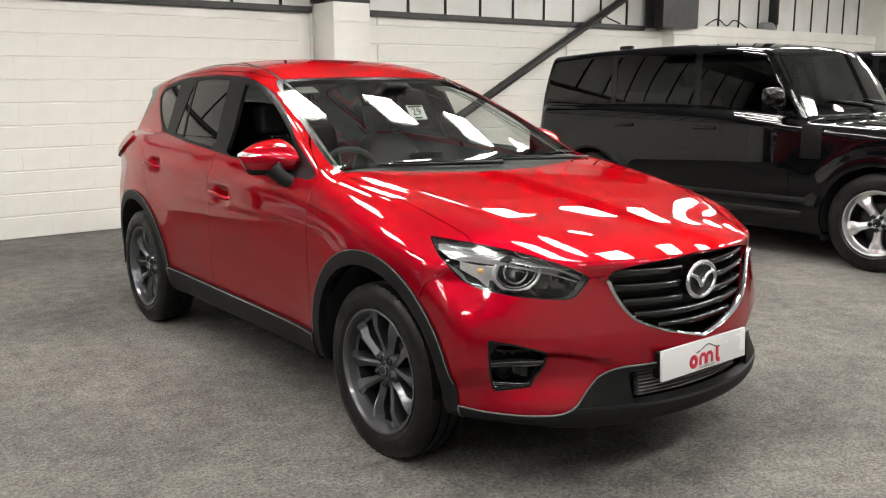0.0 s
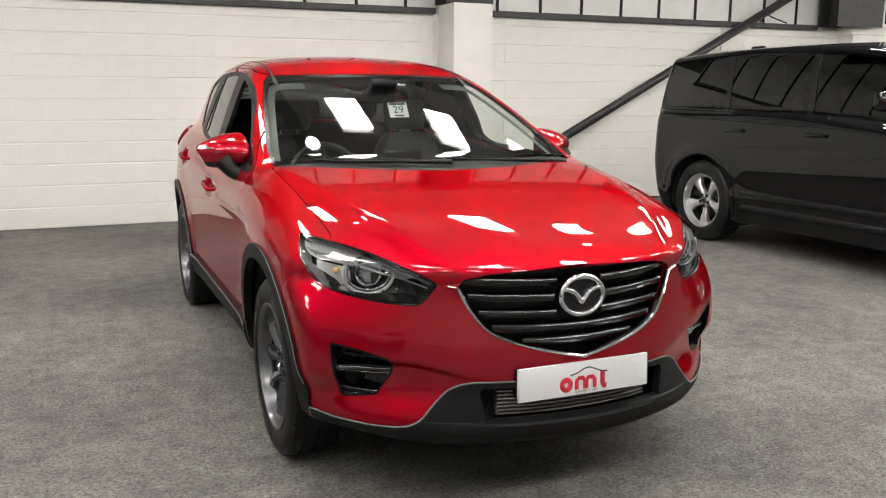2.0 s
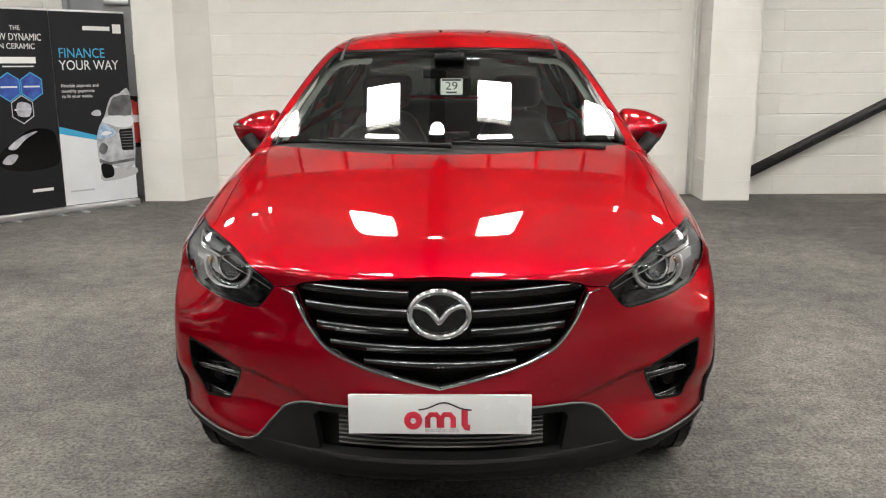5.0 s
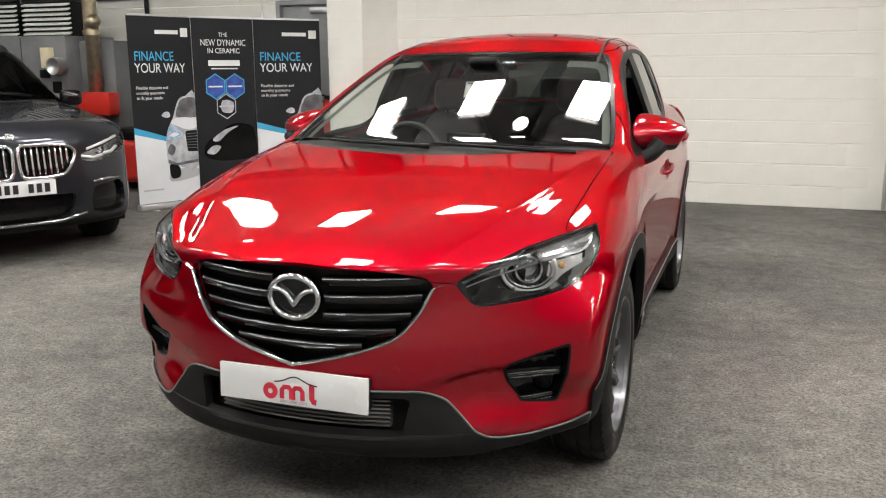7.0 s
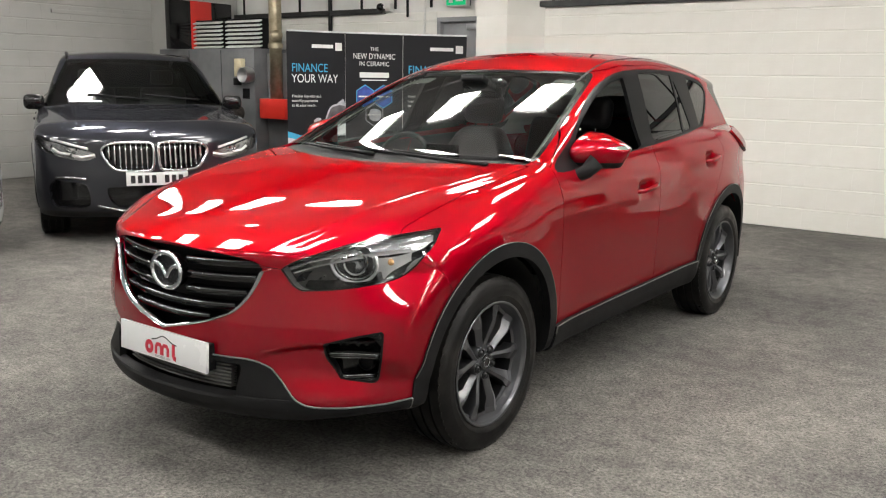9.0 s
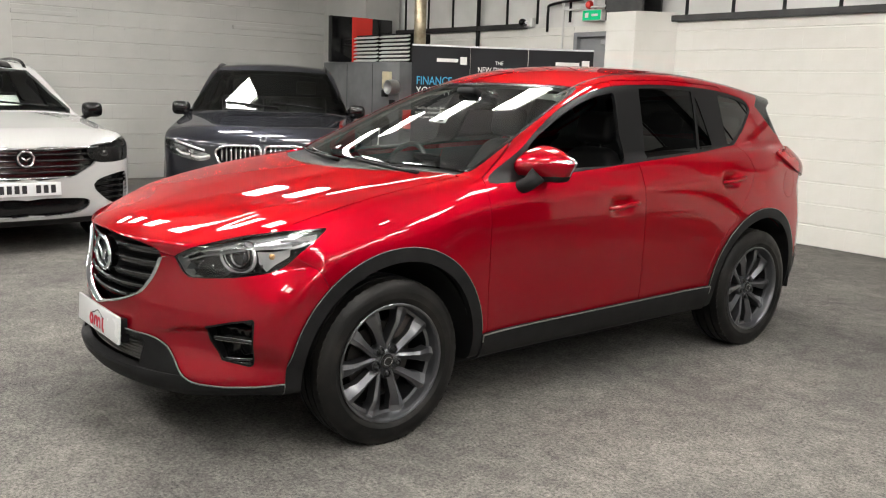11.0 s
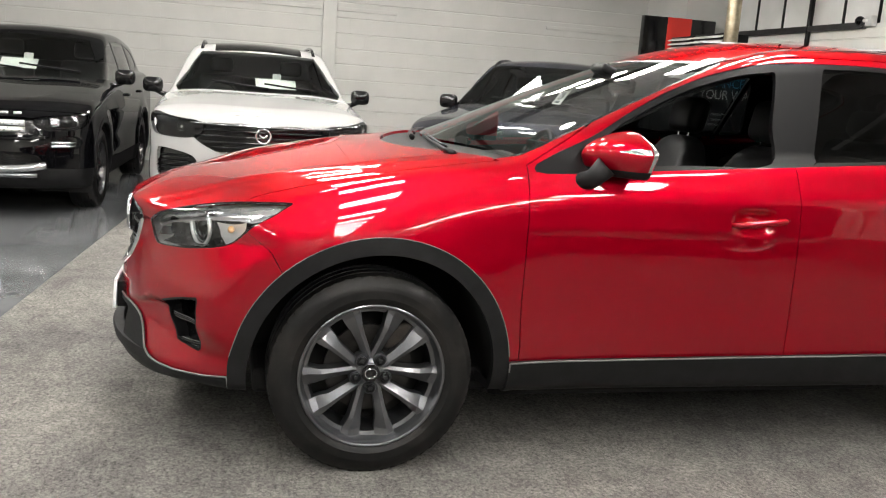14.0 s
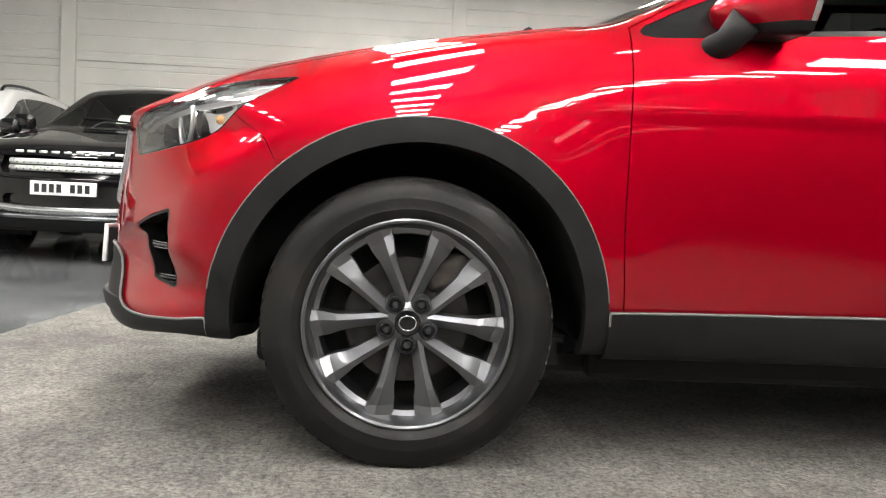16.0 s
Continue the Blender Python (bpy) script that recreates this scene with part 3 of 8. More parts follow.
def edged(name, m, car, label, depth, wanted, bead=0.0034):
    """A plastic cladding panel; a paler, rounded bead paints its upper edge's highlight."""
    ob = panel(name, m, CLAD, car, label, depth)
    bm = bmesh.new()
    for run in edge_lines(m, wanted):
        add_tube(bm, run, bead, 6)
    part("edge", bm, EDGE, ob, "edge highlight painted as a paler bead", 70)
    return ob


def red_car():
    car = thing("red_car", "glossy red family SUV with black lower cladding and lowered windows", "car")
    m = skin(car_field, (-0.03, -2.36, 0.18), (1.0, 2.36, 1.74), 0.0165)
    _, m = cut(m, m[0][:, 0])
    arches = []
    for axle in (-AXLE, AXLE):
        v = m[0]
        _, m = cut(m, np.maximum(wheel_gap(v, 0.428, axle), 0.3 - v[:, 0]))
        v = m[0]
        ring, m = cut(m, np.maximum(np.maximum(wheel_gap(v, 0.486, axle), 0.5 - v[:, 0]), 0.285 - v[:, 2]))
        arches.append(ring)
    v = m[0]
    skirt = np.interp(v[:, 0], (0, 0.38, 0.42, 0.46, 0.508, 0.552, 0.585, 0.62, 0.70, 0.80, 0.9), (0.490, 0.490, 0.482, 0.462, 0.406, 0.354, 0.335, 0.328, 0.327, 0.337, 0.362))
    line = np.where(v[:, 1] < -AXLE, skirt, np.where(v[:, 1] > AXLE, 0.50, 0.408 + 0.014 * (v[:, 1] + 0.85)))
    low, m = cut(m, v[:, 2] - line)
    front_low, low = cut(low, low[0][:, 1] + AXLE)
    rear_low, sill = cut(low, AXLE - low[0][:, 1])
    v = front_low[0]
    _, front_low = cut(front_low, np.maximum(inside(v[:, 0], v[:, 2], INTAKE), v[:, 1] + 1.9))
    v = m[0]
    _, m = cut(m, np.maximum(inside(v[:, 0], v[:, 2], GRILLE), v[:, 1] + 1.9))
    v = m[0]
    lamp_cover, m = cut(m, np.maximum(inside(corner_u(v), v[:, 2], HEADLIGHT), np.maximum(v[:, 1] + 1.45, 0.3 - v[:, 0])))
    v = m[0]
    fog, m = cut(m, np.maximum(inside(corner_u(v), v[:, 2], FOG), np.maximum(v[:, 1] + 1.6, 0.3 - v[:, 0])))
    v = m[0]
    screen, m = cut(m, np.maximum(np.maximum(inside(v[:, 0], v[:, 2], SCREEN), v[:, 1] - 0.25), car_cabin(*v.T) - car_body(*v.T)))
    v = screen[0]
    clear, frit = cut(screen, inside(v[:, 0], v[:, 2], SCREEN_CLEAR))
    v = m[0]
    windows, m = cut(m, np.maximum(inside(v[:, 1], v[:, 2], SIDE_WINDOWS), 0.35 - v[:, 0]))
    pieces = {}
    for key, poly in (("front", FRONT_OPENING), ("rear", REAR_GLASS), ("small", REAR_TRIANGLE), ("quarter", QUARTER_GLASS)):
        v = windows[0]
        pieces[key], windows = cut(windows, inside(v[:, 1], v[:, 2], poly))
    v = m[0]
    tail_lamp, m = cut(m, np.maximum(inside(v[:, 1] + 0.35 * (0.85 - v[:, 0]), v[:, 2], TAIL_LAMP), np.maximum(1.4 - v[:, 1], 0.55 - v[:, 0])))
    v = m[0]
    back_glass, m = cut(m, np.maximum(np.maximum(np.abs(v[:, 2] - 1.36) - 0.14, v[:, 0] - 0.66 + 0.3 * (v[:, 2] - 1.2)), 1.5 - v[:, 1]))
    v = m[0]
    fin, m = cut(m, np.maximum(inside(v[:, 1], v[:, 2], REAR_FIN), 0.45 - v[:, 0]))
    bonnet, m = apart(m, bonnet_edge, 0.0016)
    flap, m = apart(m, lambda q: np.maximum(np.hypot(q[:, 1] - 1.70, q[:, 2] - 0.985) - 0.088, 0.5 - q[:, 0]), 0.0015)
    v = m[0]
    cowl, m = cut(m, np.maximum(np.maximum(v[:, 0] - 0.752, v[:, 1] + 0.75), np.maximum(-1.3 - v[:, 1], 1.03 - v[:, 2])))
    front_door, m = apart(m, front_door_edge, 0.0016)
    rear_door, m = apart(m, rear_door_edge, 0.0016)
    bumper, m = apart(m, bumper_edge, 0.0013)
    rear_bumper, m = cut(m, np.maximum(1.62 - m[0][:, 1], m[0][:, 2] - 0.74 + 0.1 * (m[0][:, 1] - 1.6)))
    v = clear[0]
    edge = inside(v[:, 0], v[:, 2], SCREEN_CLEAR)
    pillar, _ = cut(clear, np.maximum(-0.030 - edge, np.maximum(0.40 - v[:, 0], 1.165 - v[:, 2])))
    v = m[0]
    lining, _ = cut(m, np.maximum(np.maximum(1.1 - v[:, 2], -0.98 - v[:, 1]), v[:, 1] - 1.9))

    panel("body_shell", mirrored(m), RED, car, "glossy red painted steel body with roof and pillars", 0.016)
    panel("bonnet", mirrored(bonnet), RED, car, "sculpted red bonnet", 0.016)
    panel("front_bumper", mirrored(bumper), RED, car, "red front bumper", 0.02)
    panel("rear_bumper", mirrored(rear_bumper), RED, car, "red rear bumper", 0.016)
    panel("cowl_panel", mirrored(moved(cowl, -0.012)), CLAD, car, "black plastic scuttle below the windscreen", 0.01)
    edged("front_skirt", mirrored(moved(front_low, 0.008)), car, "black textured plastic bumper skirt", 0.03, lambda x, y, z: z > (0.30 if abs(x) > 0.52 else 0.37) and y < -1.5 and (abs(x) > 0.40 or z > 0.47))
    panel("rear_skirt", mirrored(moved(rear_low, 0.006)), CLAD, car, "black textured plastic rear skirt", 0.03)
    panel("windscreen", mirrored(moved(clear, -0.002)), GLASS, car, "raked clear windscreen")
    panel("windscreen_border", mirrored(moved(frit, -0.001)), FRIT, car, "black border of the windscreen", 0.004)
    panel("rear_window", mirrored(back_glass), TINTED, car, "dark tinted rear window", 0.004)
    panel("headlining", mirrored(turned(moved(lining, -0.035))), HEADLINE, car, "pale grey headlining and pillar trim")
    for mirror in (False, True):
        def s(q):
            return mirrored(q, False) if mirror else q

        def f(bm):
            return flip_x(bm) if mirror else bm
        panel("pillar_trim", s(moved(pillar, -0.035)), PILLAR, car, "pale inner windscreen pillar trim")
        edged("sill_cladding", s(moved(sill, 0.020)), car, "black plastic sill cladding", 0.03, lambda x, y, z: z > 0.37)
        for ring in arches:
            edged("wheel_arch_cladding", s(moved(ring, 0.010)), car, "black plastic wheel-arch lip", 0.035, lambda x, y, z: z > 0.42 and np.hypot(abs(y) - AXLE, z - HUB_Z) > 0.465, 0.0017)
        fd = panel("front_door", s(front_door), RED, car, "red front door with its window lowered", 0.02)
        rd = panel("rear_door", s(rear_door), RED, car, "red rear door", 0.02)
        panel("window_trim", s(moved(windows, -0.002)), SATIN_BLACK, car, "satin black window surround and pillar covers", 0.02)
        panel("rear_door_window", s(moved(pieces["rear"], -0.006)), TINTED, rd, "dark privacy glass")
        panel("rear_door_quarterlight", s(moved(pieces["small"], -0.006)), TINTED, rd, "dark privacy glass")
        panel("quarter_window", s(moved(pieces["quarter"], -0.006)), TINTED, car, "dark privacy glass")
        panel("fuel_flap" if not mirror else "quarter_panel", s(flap), RED, car, "red fuel filler flap" if not mirror else "", 0.01)
        lamp = panel("tail_lamp", s(moved(tail_lamp, 0.016)), RED_LENS, car, "glossy red tail lamp", 0.014)
        panel("tail_lamp_base", s(turned(rim(turned(moved(tail_lamp, 0.003)), -0.02))), SATIN_BLACK, lamp, "dark edge under the lamp")
        panel("rear_side_trim", s(fin), GLOSS_BLACK, car, "gloss black trim beside the rear window", 0.012)
        panel("door_card", s(turned(moved(joined(front_door, rear_door), -0.06))), FABRIC, car, "dark inner door trim")
        frame_piece, hollow = cut(fog, -0.008 - inside(corner_u(fog[0]), fog[0][:, 2], FOG))
        pocket = panel("fog_pocket", s(moved(hollow, -0.045)), GLOSS_BLACK, car, "black fog lamp recess")
        panel("pocket_wall", s(turned(rim(turned(hollow), -0.045))), SATIN_BLACK, pocket, "black wall of the fog lamp recess")
        panel("pocket_frame", s(moved(frame_piece, -0.001)), SATIN_BLACK, pocket, "black frame round the fog lamp recess", 0.02)
        seal, cover = cut(lamp_cover, -0.0045 - inside(corner_u(lamp_cover[0]), lamp_cover[0][:, 2], HEADLIGHT))
        lamp = panel("headlamp", s(moved(lamp_cover, -0.075)), LAMP_DARK, car, "projector headlamp in a dark housing")
        panel("lamp_wall", s(turned(rim(turned(lamp_cover), -0.075))), LAMP_WALL, lamp, "grey lamp wall")
        panel("lamp_cover", s(cover), LENS, lamp, "clear headlamp cover", 0.004)
        panel("lamp_seal", s(moved(seal, -0.001)), GLOSS_BLACK, lamp, "thin black edge of the lamp cover", 0.006)
        headlamp_inside(lamp, f)
        fog_details(pocket, f)
        for axle in (-AXLE, AXLE):
            part("wheel_liner", f(arch_liner(axle)), DARK_LINER, car, "dark inner wheel arch", 40)
        door_mirror(car, f)
        roof_ditch(car, f)
        door_handle(fd, f, 0.075, 0.943, 0.23)
        door_handle(rd, f, 1.036, 1.037, 0.21)
    grille(car)
    plates_and_badge(car)
    cabin(car)
    underside(car)
    return car


def arch_liner(axle):
    bm = bmesh.new()
    prof = [(0.40, 0.02), (0.40, 0.44), (0.70, 0.455), (0.865, 0.448)]
    rows = []
    for a in np.linspace(radians(-6), radians(186), 30):
        rows.append([bm.verts.new((x, axle + r * math.cos(a), HUB_Z + r * math.sin(a))) for x, r in prof])
    for a, b in zip(rows, rows[1:]):
        for j in range(len(prof) - 1):
            bm.faces.new((a[j], b[j], b[j + 1], a[j + 1]))
    return bm


def headlamp_inside(lamp, f):
    c, n = corner_point(0.664, 0.848)
    face = (Vector((n.x, n.y, 0.1 * n.z)).normalized() + Vector((0, -0.9, 0))).normalized()
    base = c - n * 0.052
    turn = Matrix.Translation(base) @ face.to_track_quat("X", "Z").to_matrix().to_4x4()

    def lathe(profile, m, steps=32):
        bm = add_lathe(bmesh.new(), profile, "X", steps)
        bmesh.ops.transform(bm, matrix=m, verts=bm.verts)
        return f(bm)

    def ring(rx, rz, a0, a1, lift, count=26):
        return [base + turn.to_3x3() @ Vector((lift, rx * math.cos(a), rz * math.sin(a))) for a in np.linspace(radians(a0), radians(a1), count)]
    part("projector_barrel", lathe([(-0.05, 0.047), (0.004, 0.047), (0.010, 0.044), (0.008, 0.038), (-0.02, 0.036)], turn), CHROME, lamp, "chrome projector ring", 35)
    part("projector_lens", lathe([(-0.016, 0.036), (0.008, 0.033), (0.017, 0.025), (0.024, 0.013), (0.026, 0.0)], turn), LENS, lamp, "domed glass projector lens", 60)
    part("projector_back", lathe([(-0.022, 0.0), (-0.018, 0.038)], turn), DULL_CHROME, lamp)
    part("daylight_ring", f(add_tube(bmesh.new(), ring(0.086, 0.068, 168, 388, 0.016), 0.0062, 8)), LAMP_REFLECTOR, lamp, "pale daytime running light arc", 50)
    part("ring_bezel", f(add_tube(bmesh.new(), ring(0.072, 0.056, 165, 390, 0.010), 0.0035, 8)), CHROME, lamp, "chrome line within the light arc", 50)
    part("projector_shroud", lathe([(-0.045, 0.070), (-0.012, 0.064), (0.0, 0.048)], turn), LAMP_DARK, lamp, "dark funnel round the projector", 40)

    def bezel(name, points, mat, label):
        """A strip through rows (u, z, step in u, step in z, depth of either edge) behind the cover."""
        rows = []
        for u, z, du, dz, d0, d1 in points:
            p, nn = corner_point(u, z)
            p2, n2 = corner_point(u + du, z + dz)
            a, b = p - nn * d0, p2 - n2 * d1
            rows.append([a, (a + b) / 2 - nn * 0.004, b])
        return part(name, f(strip(bmesh.new(), rows)), mat, lamp, label, 60)
    bezel("top_reflector", [(0.425, 0.822, 0.004, -0.010, 0.012, 0.020), (0.50, 0.857, 0.004, -0.012, 0.012, 0.024), (0.60, 0.885, 0.004, -0.014, 0.012, 0.026), (0.70, 0.906, 0.0, -0.015, 0.012, 0.028), (0.80, 0.920, 0.0, -0.022, 0.012, 0.032), (0.88, 0.927, 0.0, -0.026, 0.012, 0.032), (0.945, 0.932, 0.0, -0.016, 0.012, 0.024)], LAMP_SILVER, "silver strip along the top of the lamp")
    bezel("second_strip", [(0.44, 0.806, 0.0, -0.006, 0.018, 0.026), (0.52, 0.832, 0.0, -0.007, 0.018, 0.028), (0.60, 0.855, 0.0, -0.008, 0.018, 0.028), (0.70, 0.881, 0.0, -0.009, 0.018, 0.030), (0.80, 0.893, 0.0, -0.010, 0.020, 0.032), (0.87, 0.900, 0.0, -0.008, 0.020, 0.030)], LAMP_REFLECTOR, "bright strip over the projector")
    bezel("side_reflector", [(0.735, 0.870, 0.004, -0.060, 0.034, 0.058), (0.765, 0.876, 0.004, -0.080, 0.050, 0.066), (0.80, 0.880, 0.004, -0.075, 0.052, 0.062), (0.838, 0.882, 0.0, -0.058, 0.040, 0.048), (0.868, 0.882, 0.0, -0.036, 0.022, 0.028)], LAMP_REFLECTOR, "bright reflector bowl beside the projector")
    bezel("rear_reflector", [(0.82, 0.914, 0.004, -0.020, 0.020, 0.044), (0.87, 0.920, 0.004, -0.026, 0.018, 0.044), (0.92, 0.924, 0.0, -0.022, 0.014, 0.034), (0.955, 0.928, 0.0, -0.012, 0.010, 0.022)], LAMP_WALL, "pale wall towards the lamp's tail")
    bezel("foot_step", [(0.485, 0.756, 0.0, 0.022, 0.012, 0.055), (0.56, 0.758, 0.0, 0.024, 0.012, 0.060), (0.66, 0.768, 0.0, 0.022, 0.012, 0.058), (0.76, 0.786, 0.0, 0.020, 0.012, 0.05)], LAMP_DARK, "dark lower step")
    bezel("inner_reflector", [(0.448, 0.772, 0.03, 0.004, 0.014, 0.050), (0.458, 0.790, 0.03, 0.004, 0.014, 0.050), (0.475, 0.806, 0.03, 0.002, 0.014, 0.050)], DULL_CHROME, "satin inner reflector")
    c2, n2 = corner_point(0.795, 0.838)
    bm = bmesh.new()
    bmesh.ops.create_uvsphere(bm, u_segments=14, v_segments=10, radius=0.012, matrix=Matrix.Translation(c2 - n2 * 0.046))
    part("indicator_bulb", f(bm), AMBER_BULB, lamp, "amber bulb", 60)
    for u, z in ((0.55, 0.795), (0.60, 0.79), (0.72, 0.80)):
        p, nn = corner_point(u, z)
        bm = bmesh.new()
        bmesh.ops.create_uvsphere(bm, u_segments=8, v_segments=6, radius=0.005, matrix=Matrix.Translation(p - nn * 0.040))
        part("lamp_stud", f(bm), CHROME, lamp, "", 60)


def fog_details(pocket, f):
    for z, u0, u1 in ((0.512, 0.545, 0.750), (0.430, 0.598, 0.738)):
        for dz, mat, thick in ((0.0065, BAR_CHROME, 0.0034), (-0.0005, GLOSS_BLACK, 0.0058), (-0.0085, BAR_CHROME, 0.0028)):
            path = []
            for u in np.linspace(u0, u1, 6):
                p, n = corner_point(u, z + dz)
                path.append(p - n * (0.004 + 0.02 * abs((u - u0) / (u1 - u0) - 0.35)))
            part("fog_bar", f(add_tube(bmesh.new(), path, thick, 8)), mat, pocket, "slim bar across the fog lamp recess", 50)
    c, n = corner_point(0.69, 0.468)
    bm = add_lathe(bmesh.new(), [(-0.03, 0.032), (0.0, 0.031), (0.004, 0.026), (-0.004, 0.024), (0.002, 0.0)], "X", 24)
    bmesh.ops.transform(bm, matrix=Matrix.Translation(c - n * 0.03) @ (n + Vector((0, -0.6, 0))).normalized().to_track_quat("X", "Z").to_matrix().to_4x4(), verts=bm.verts)
    part("fog_lamp", f(bm), SATIN_BLACK, pocket, "small round fog lamp", 40)


def door_mirror(car, f):
    def shell(x, y, z):
        u = np.maximum(x - 0.83, 0)
        g = (z - 1.250 + 0.235 * (x - 0.87) + 1.6 * (x - 0.90) ** 2 - 0.05 * (y + 0.44) + 1.6 * (y + 0.44) ** 2) * 0.9
        g = smax(g, (0.35 * u + 2.6 * u * u + 7 * (z - 1.165) ** 2 - 0.632 - y) * 0.8, 0.030)
        g = smax(g, (x - 1.043 + 0.57 * (1.2 - z)) * 0.87, 0.012)
        g = smax(g, 1.088 - z, 0.015)
        g = smax(g, 0.795 - x, 0.030)
        return smax(g, y + 0.440 - 0.1 * (x - 0.935), 0.010)
    m = skin(shell, (0.77, -0.71, 1.06), (1.09, -0.40, 1.29), 0.009)
    v = m[0]
    low, top = cut(m, v[:, 2] - 1.116)
    back, top = cut(top, -0.452 - top[0][:, 1])
    v = top[0]
    repeater, top = cut(top, np.maximum(inside(v[:, 0], v[:, 2], REPEATER), v[:, 1] + 0.456))

    def s(q):
        return mirrored(q, False) if mirror_of(f) else q
    ob = panel("door_mirror", s(top), RED, car, "red door mirror with black base")
    panel("mirror_base", s(low), CLAD, ob, "black mirror base")
    panel("mirror_glass", s(back), CHROME, ob, "mirror glass")
    bm = bmesh.new()
    path = [(0.80, -0.655, 1.072), (0.845, -0.635, 1.058), (0.885, -0.605, 1.078), (0.92, -0.575, 1.125)]
    add_tube(bm, path, (0.036, 0.036, 0.034, 0.042), 14)
    part("mirror_arm", f(bm), CLAD, ob, "black mirror arm", 50)
    panel("mirror_indicator", s(moved(repeater, 0.001)), LAMP_SILVER, ob, "slim clear side repeater")


def mirror_of(f):
    bm = bmesh.new()
    v = bm.verts.new((1, 0, 0))
    f(bm)
    r = v.co.x < 0
    bm.free()
    return r


def door_handle(door, f, y, z, length):
    bm = bmesh.new()
    path, rad = [], []
    for t in np.linspace(-1, 1, 11):
        yy = y + t * length / 2
        zz = z + 0.012 * t
        path.append((side_x(y + (length / 2 + 0.02) * (1 if t > 0 else -1), zz) - 0.004 + 0.026 * (1 - t ** 4) ** 0.5, yy, zz))
        rad.append(0.013 - 0.004 * abs(t) ** 3)
    add_tube(bm, path, rad, 10)
    part("door_handle", f(bm), RED, door, "red pull handle", 60)


def strip(bm, rows):
    """A sheet of quads through rows of points."""
    grid = [[bm.verts.new(p) for p in r] for r in rows]
    for a, b in zip(grid, grid[1:]):
        for j in range(len(a) - 1):
            bm.faces.new((a[j], a[j + 1], b[j + 1], b[j]))
    bmesh.ops.recalc_face_normals(bm, faces=bm.faces)
    return bm


def grille(car):
    g = part("grille_backing", strip(bmesh.new(), [[(x, front_y(x, z) + 0.075, z) for x in np.linspace(-0.44, 0.44, 13)] for z in (0.54, 0.65, 0.75, 0.85)]), SATIN_BLACK, car, "black grille with five chrome-edged bars", 60)
    half = np.array([(0.560, 0.02), (0.604, 0.205), (0.660, 0.33), (0.716, 0.378), (0.765, 0.405), (0.812, 0.424), (0.84, 0.40)])
    for z, gap in ((0.816, 0.088), (0.762, 0.094), (0.708, 0.09), (0.660, 0.0), (0.615, 0.0)):
        w = np.interp(z, half[:, 0], half[:, 1]) - 0.012
        runs = [(-w, -gap), (gap, w)] if gap else [(-w, w)]
        for a, b in runs:
            sect = [[], []]
            for x in np.linspace(a, b, 15):
                zz = z + 0.012 * (abs(x) / 0.4) ** 2
                y = front_y(x, zz) + 0.016
                ring = [(x, y + 0.045, zz + 0.012), (x, y + 0.004, zz + 0.010), (x, y, zz - 0.002), (x, y + 0.006, zz - 0.014), (x, y + 0.045, zz - 0.012)]
                sect[0].append(ring)
                edge = [(x, y + 0.006, zz + 0.0122), (x, y - 0.001, zz + 0.0105), (x, y - 0.003, zz + 0.0065), (x, y + 0.001, zz + 0.0045)]
                sect[1].append(edge)
            part("grille_bar", strip(bmesh.new(), sect[0]), GLOSS_BLACK, g, "gloss black bar", 40)
            part("bar_edge", strip(bmesh.new(), sect[1]), BAR_CHROME, g, "satin chrome edge of a bar", 50)
    # chrome wing under the grille, running out to the headlamps
    path = []
    for z, x in ((0.816, 0.462), (0.812, 0.445), (0.804, 0.426), (0.765, 0.408), (0.716, 0.381), (0.660, 0.333), (0.628, 0.27), (0.600, 0.19), (0.578, 0.10), (0.556, 0.0)):
        path.append((x, z))
    pts = outline(path, 4, False)
    full = [(x, z) for x, z in pts] + [(-x, z) for x, z in pts[::-1][1:]]
    rows = []
    for i, (x, z) in enumerate(full):
        a, b = full[max(i - 1, 0)], full[min(i + 1, len(full) - 1)]
        t = Vector((b[0] - a[0], b[1] - a[1])).normalized()
        nrm = Vector((-t.y, t.x))
        y = front_y(x, z)
        k = 0.0075 if abs(x) < 0.43 else 0.0045
        rows.append([(x + nrm.x * k, y + 0.02, z + nrm.y * k), (x + nrm.x * k * 0.7, y - 0.008, z + nrm.y * k * 0.7), (x, y - 0.012, z), (x - nrm.x * k * 0.8, y - 0.007, z - nrm.y * k * 0.8), (x - nrm.x * k, y + 0.012, z - nrm.y * k)])
    part("chrome_wing", strip(bmesh.new(), rows), CHROME, g, "bright chrome wing outlining the grille", 60)
    bm = bmesh.new()
    for z in (0.367, 0.380, 0.393, 0.406, 0.419, 0.432, 0.445):
        rows = []
        for x in np.linspace(-0.30, 0.30, 11):
            y = front_y(x, z) + 0.03
            rows.append([(x, y + 0.03, z + 0.003), (x, y, z + 0.003), (x, y, z - 0.002), (x, y + 0.03, z - 0.003)])
        strip(bm, rows)
    part("intake_slats", bm, EDGE, car, "grey slats of the lower air intake", 30)
    rows = []
    for x in np.linspace(-0.56, 0.56, 21):
        y = front_y(x, 0.345)
        k = 1 - 0.55 * (abs(x) / 0.56) ** 3
        rows.append([(x, y + 0.015, 0.362), (x, y - 0.022 * k, 0.352), (x, y - 0.028 * k, 0.342), (x, y - 0.020 * k, 0.312), (x, y + 0.03, 0.296)])
    part("skirt_lip", strip(bmesh.new(), rows), CLAD, car, "black lip under the air intake", 40)
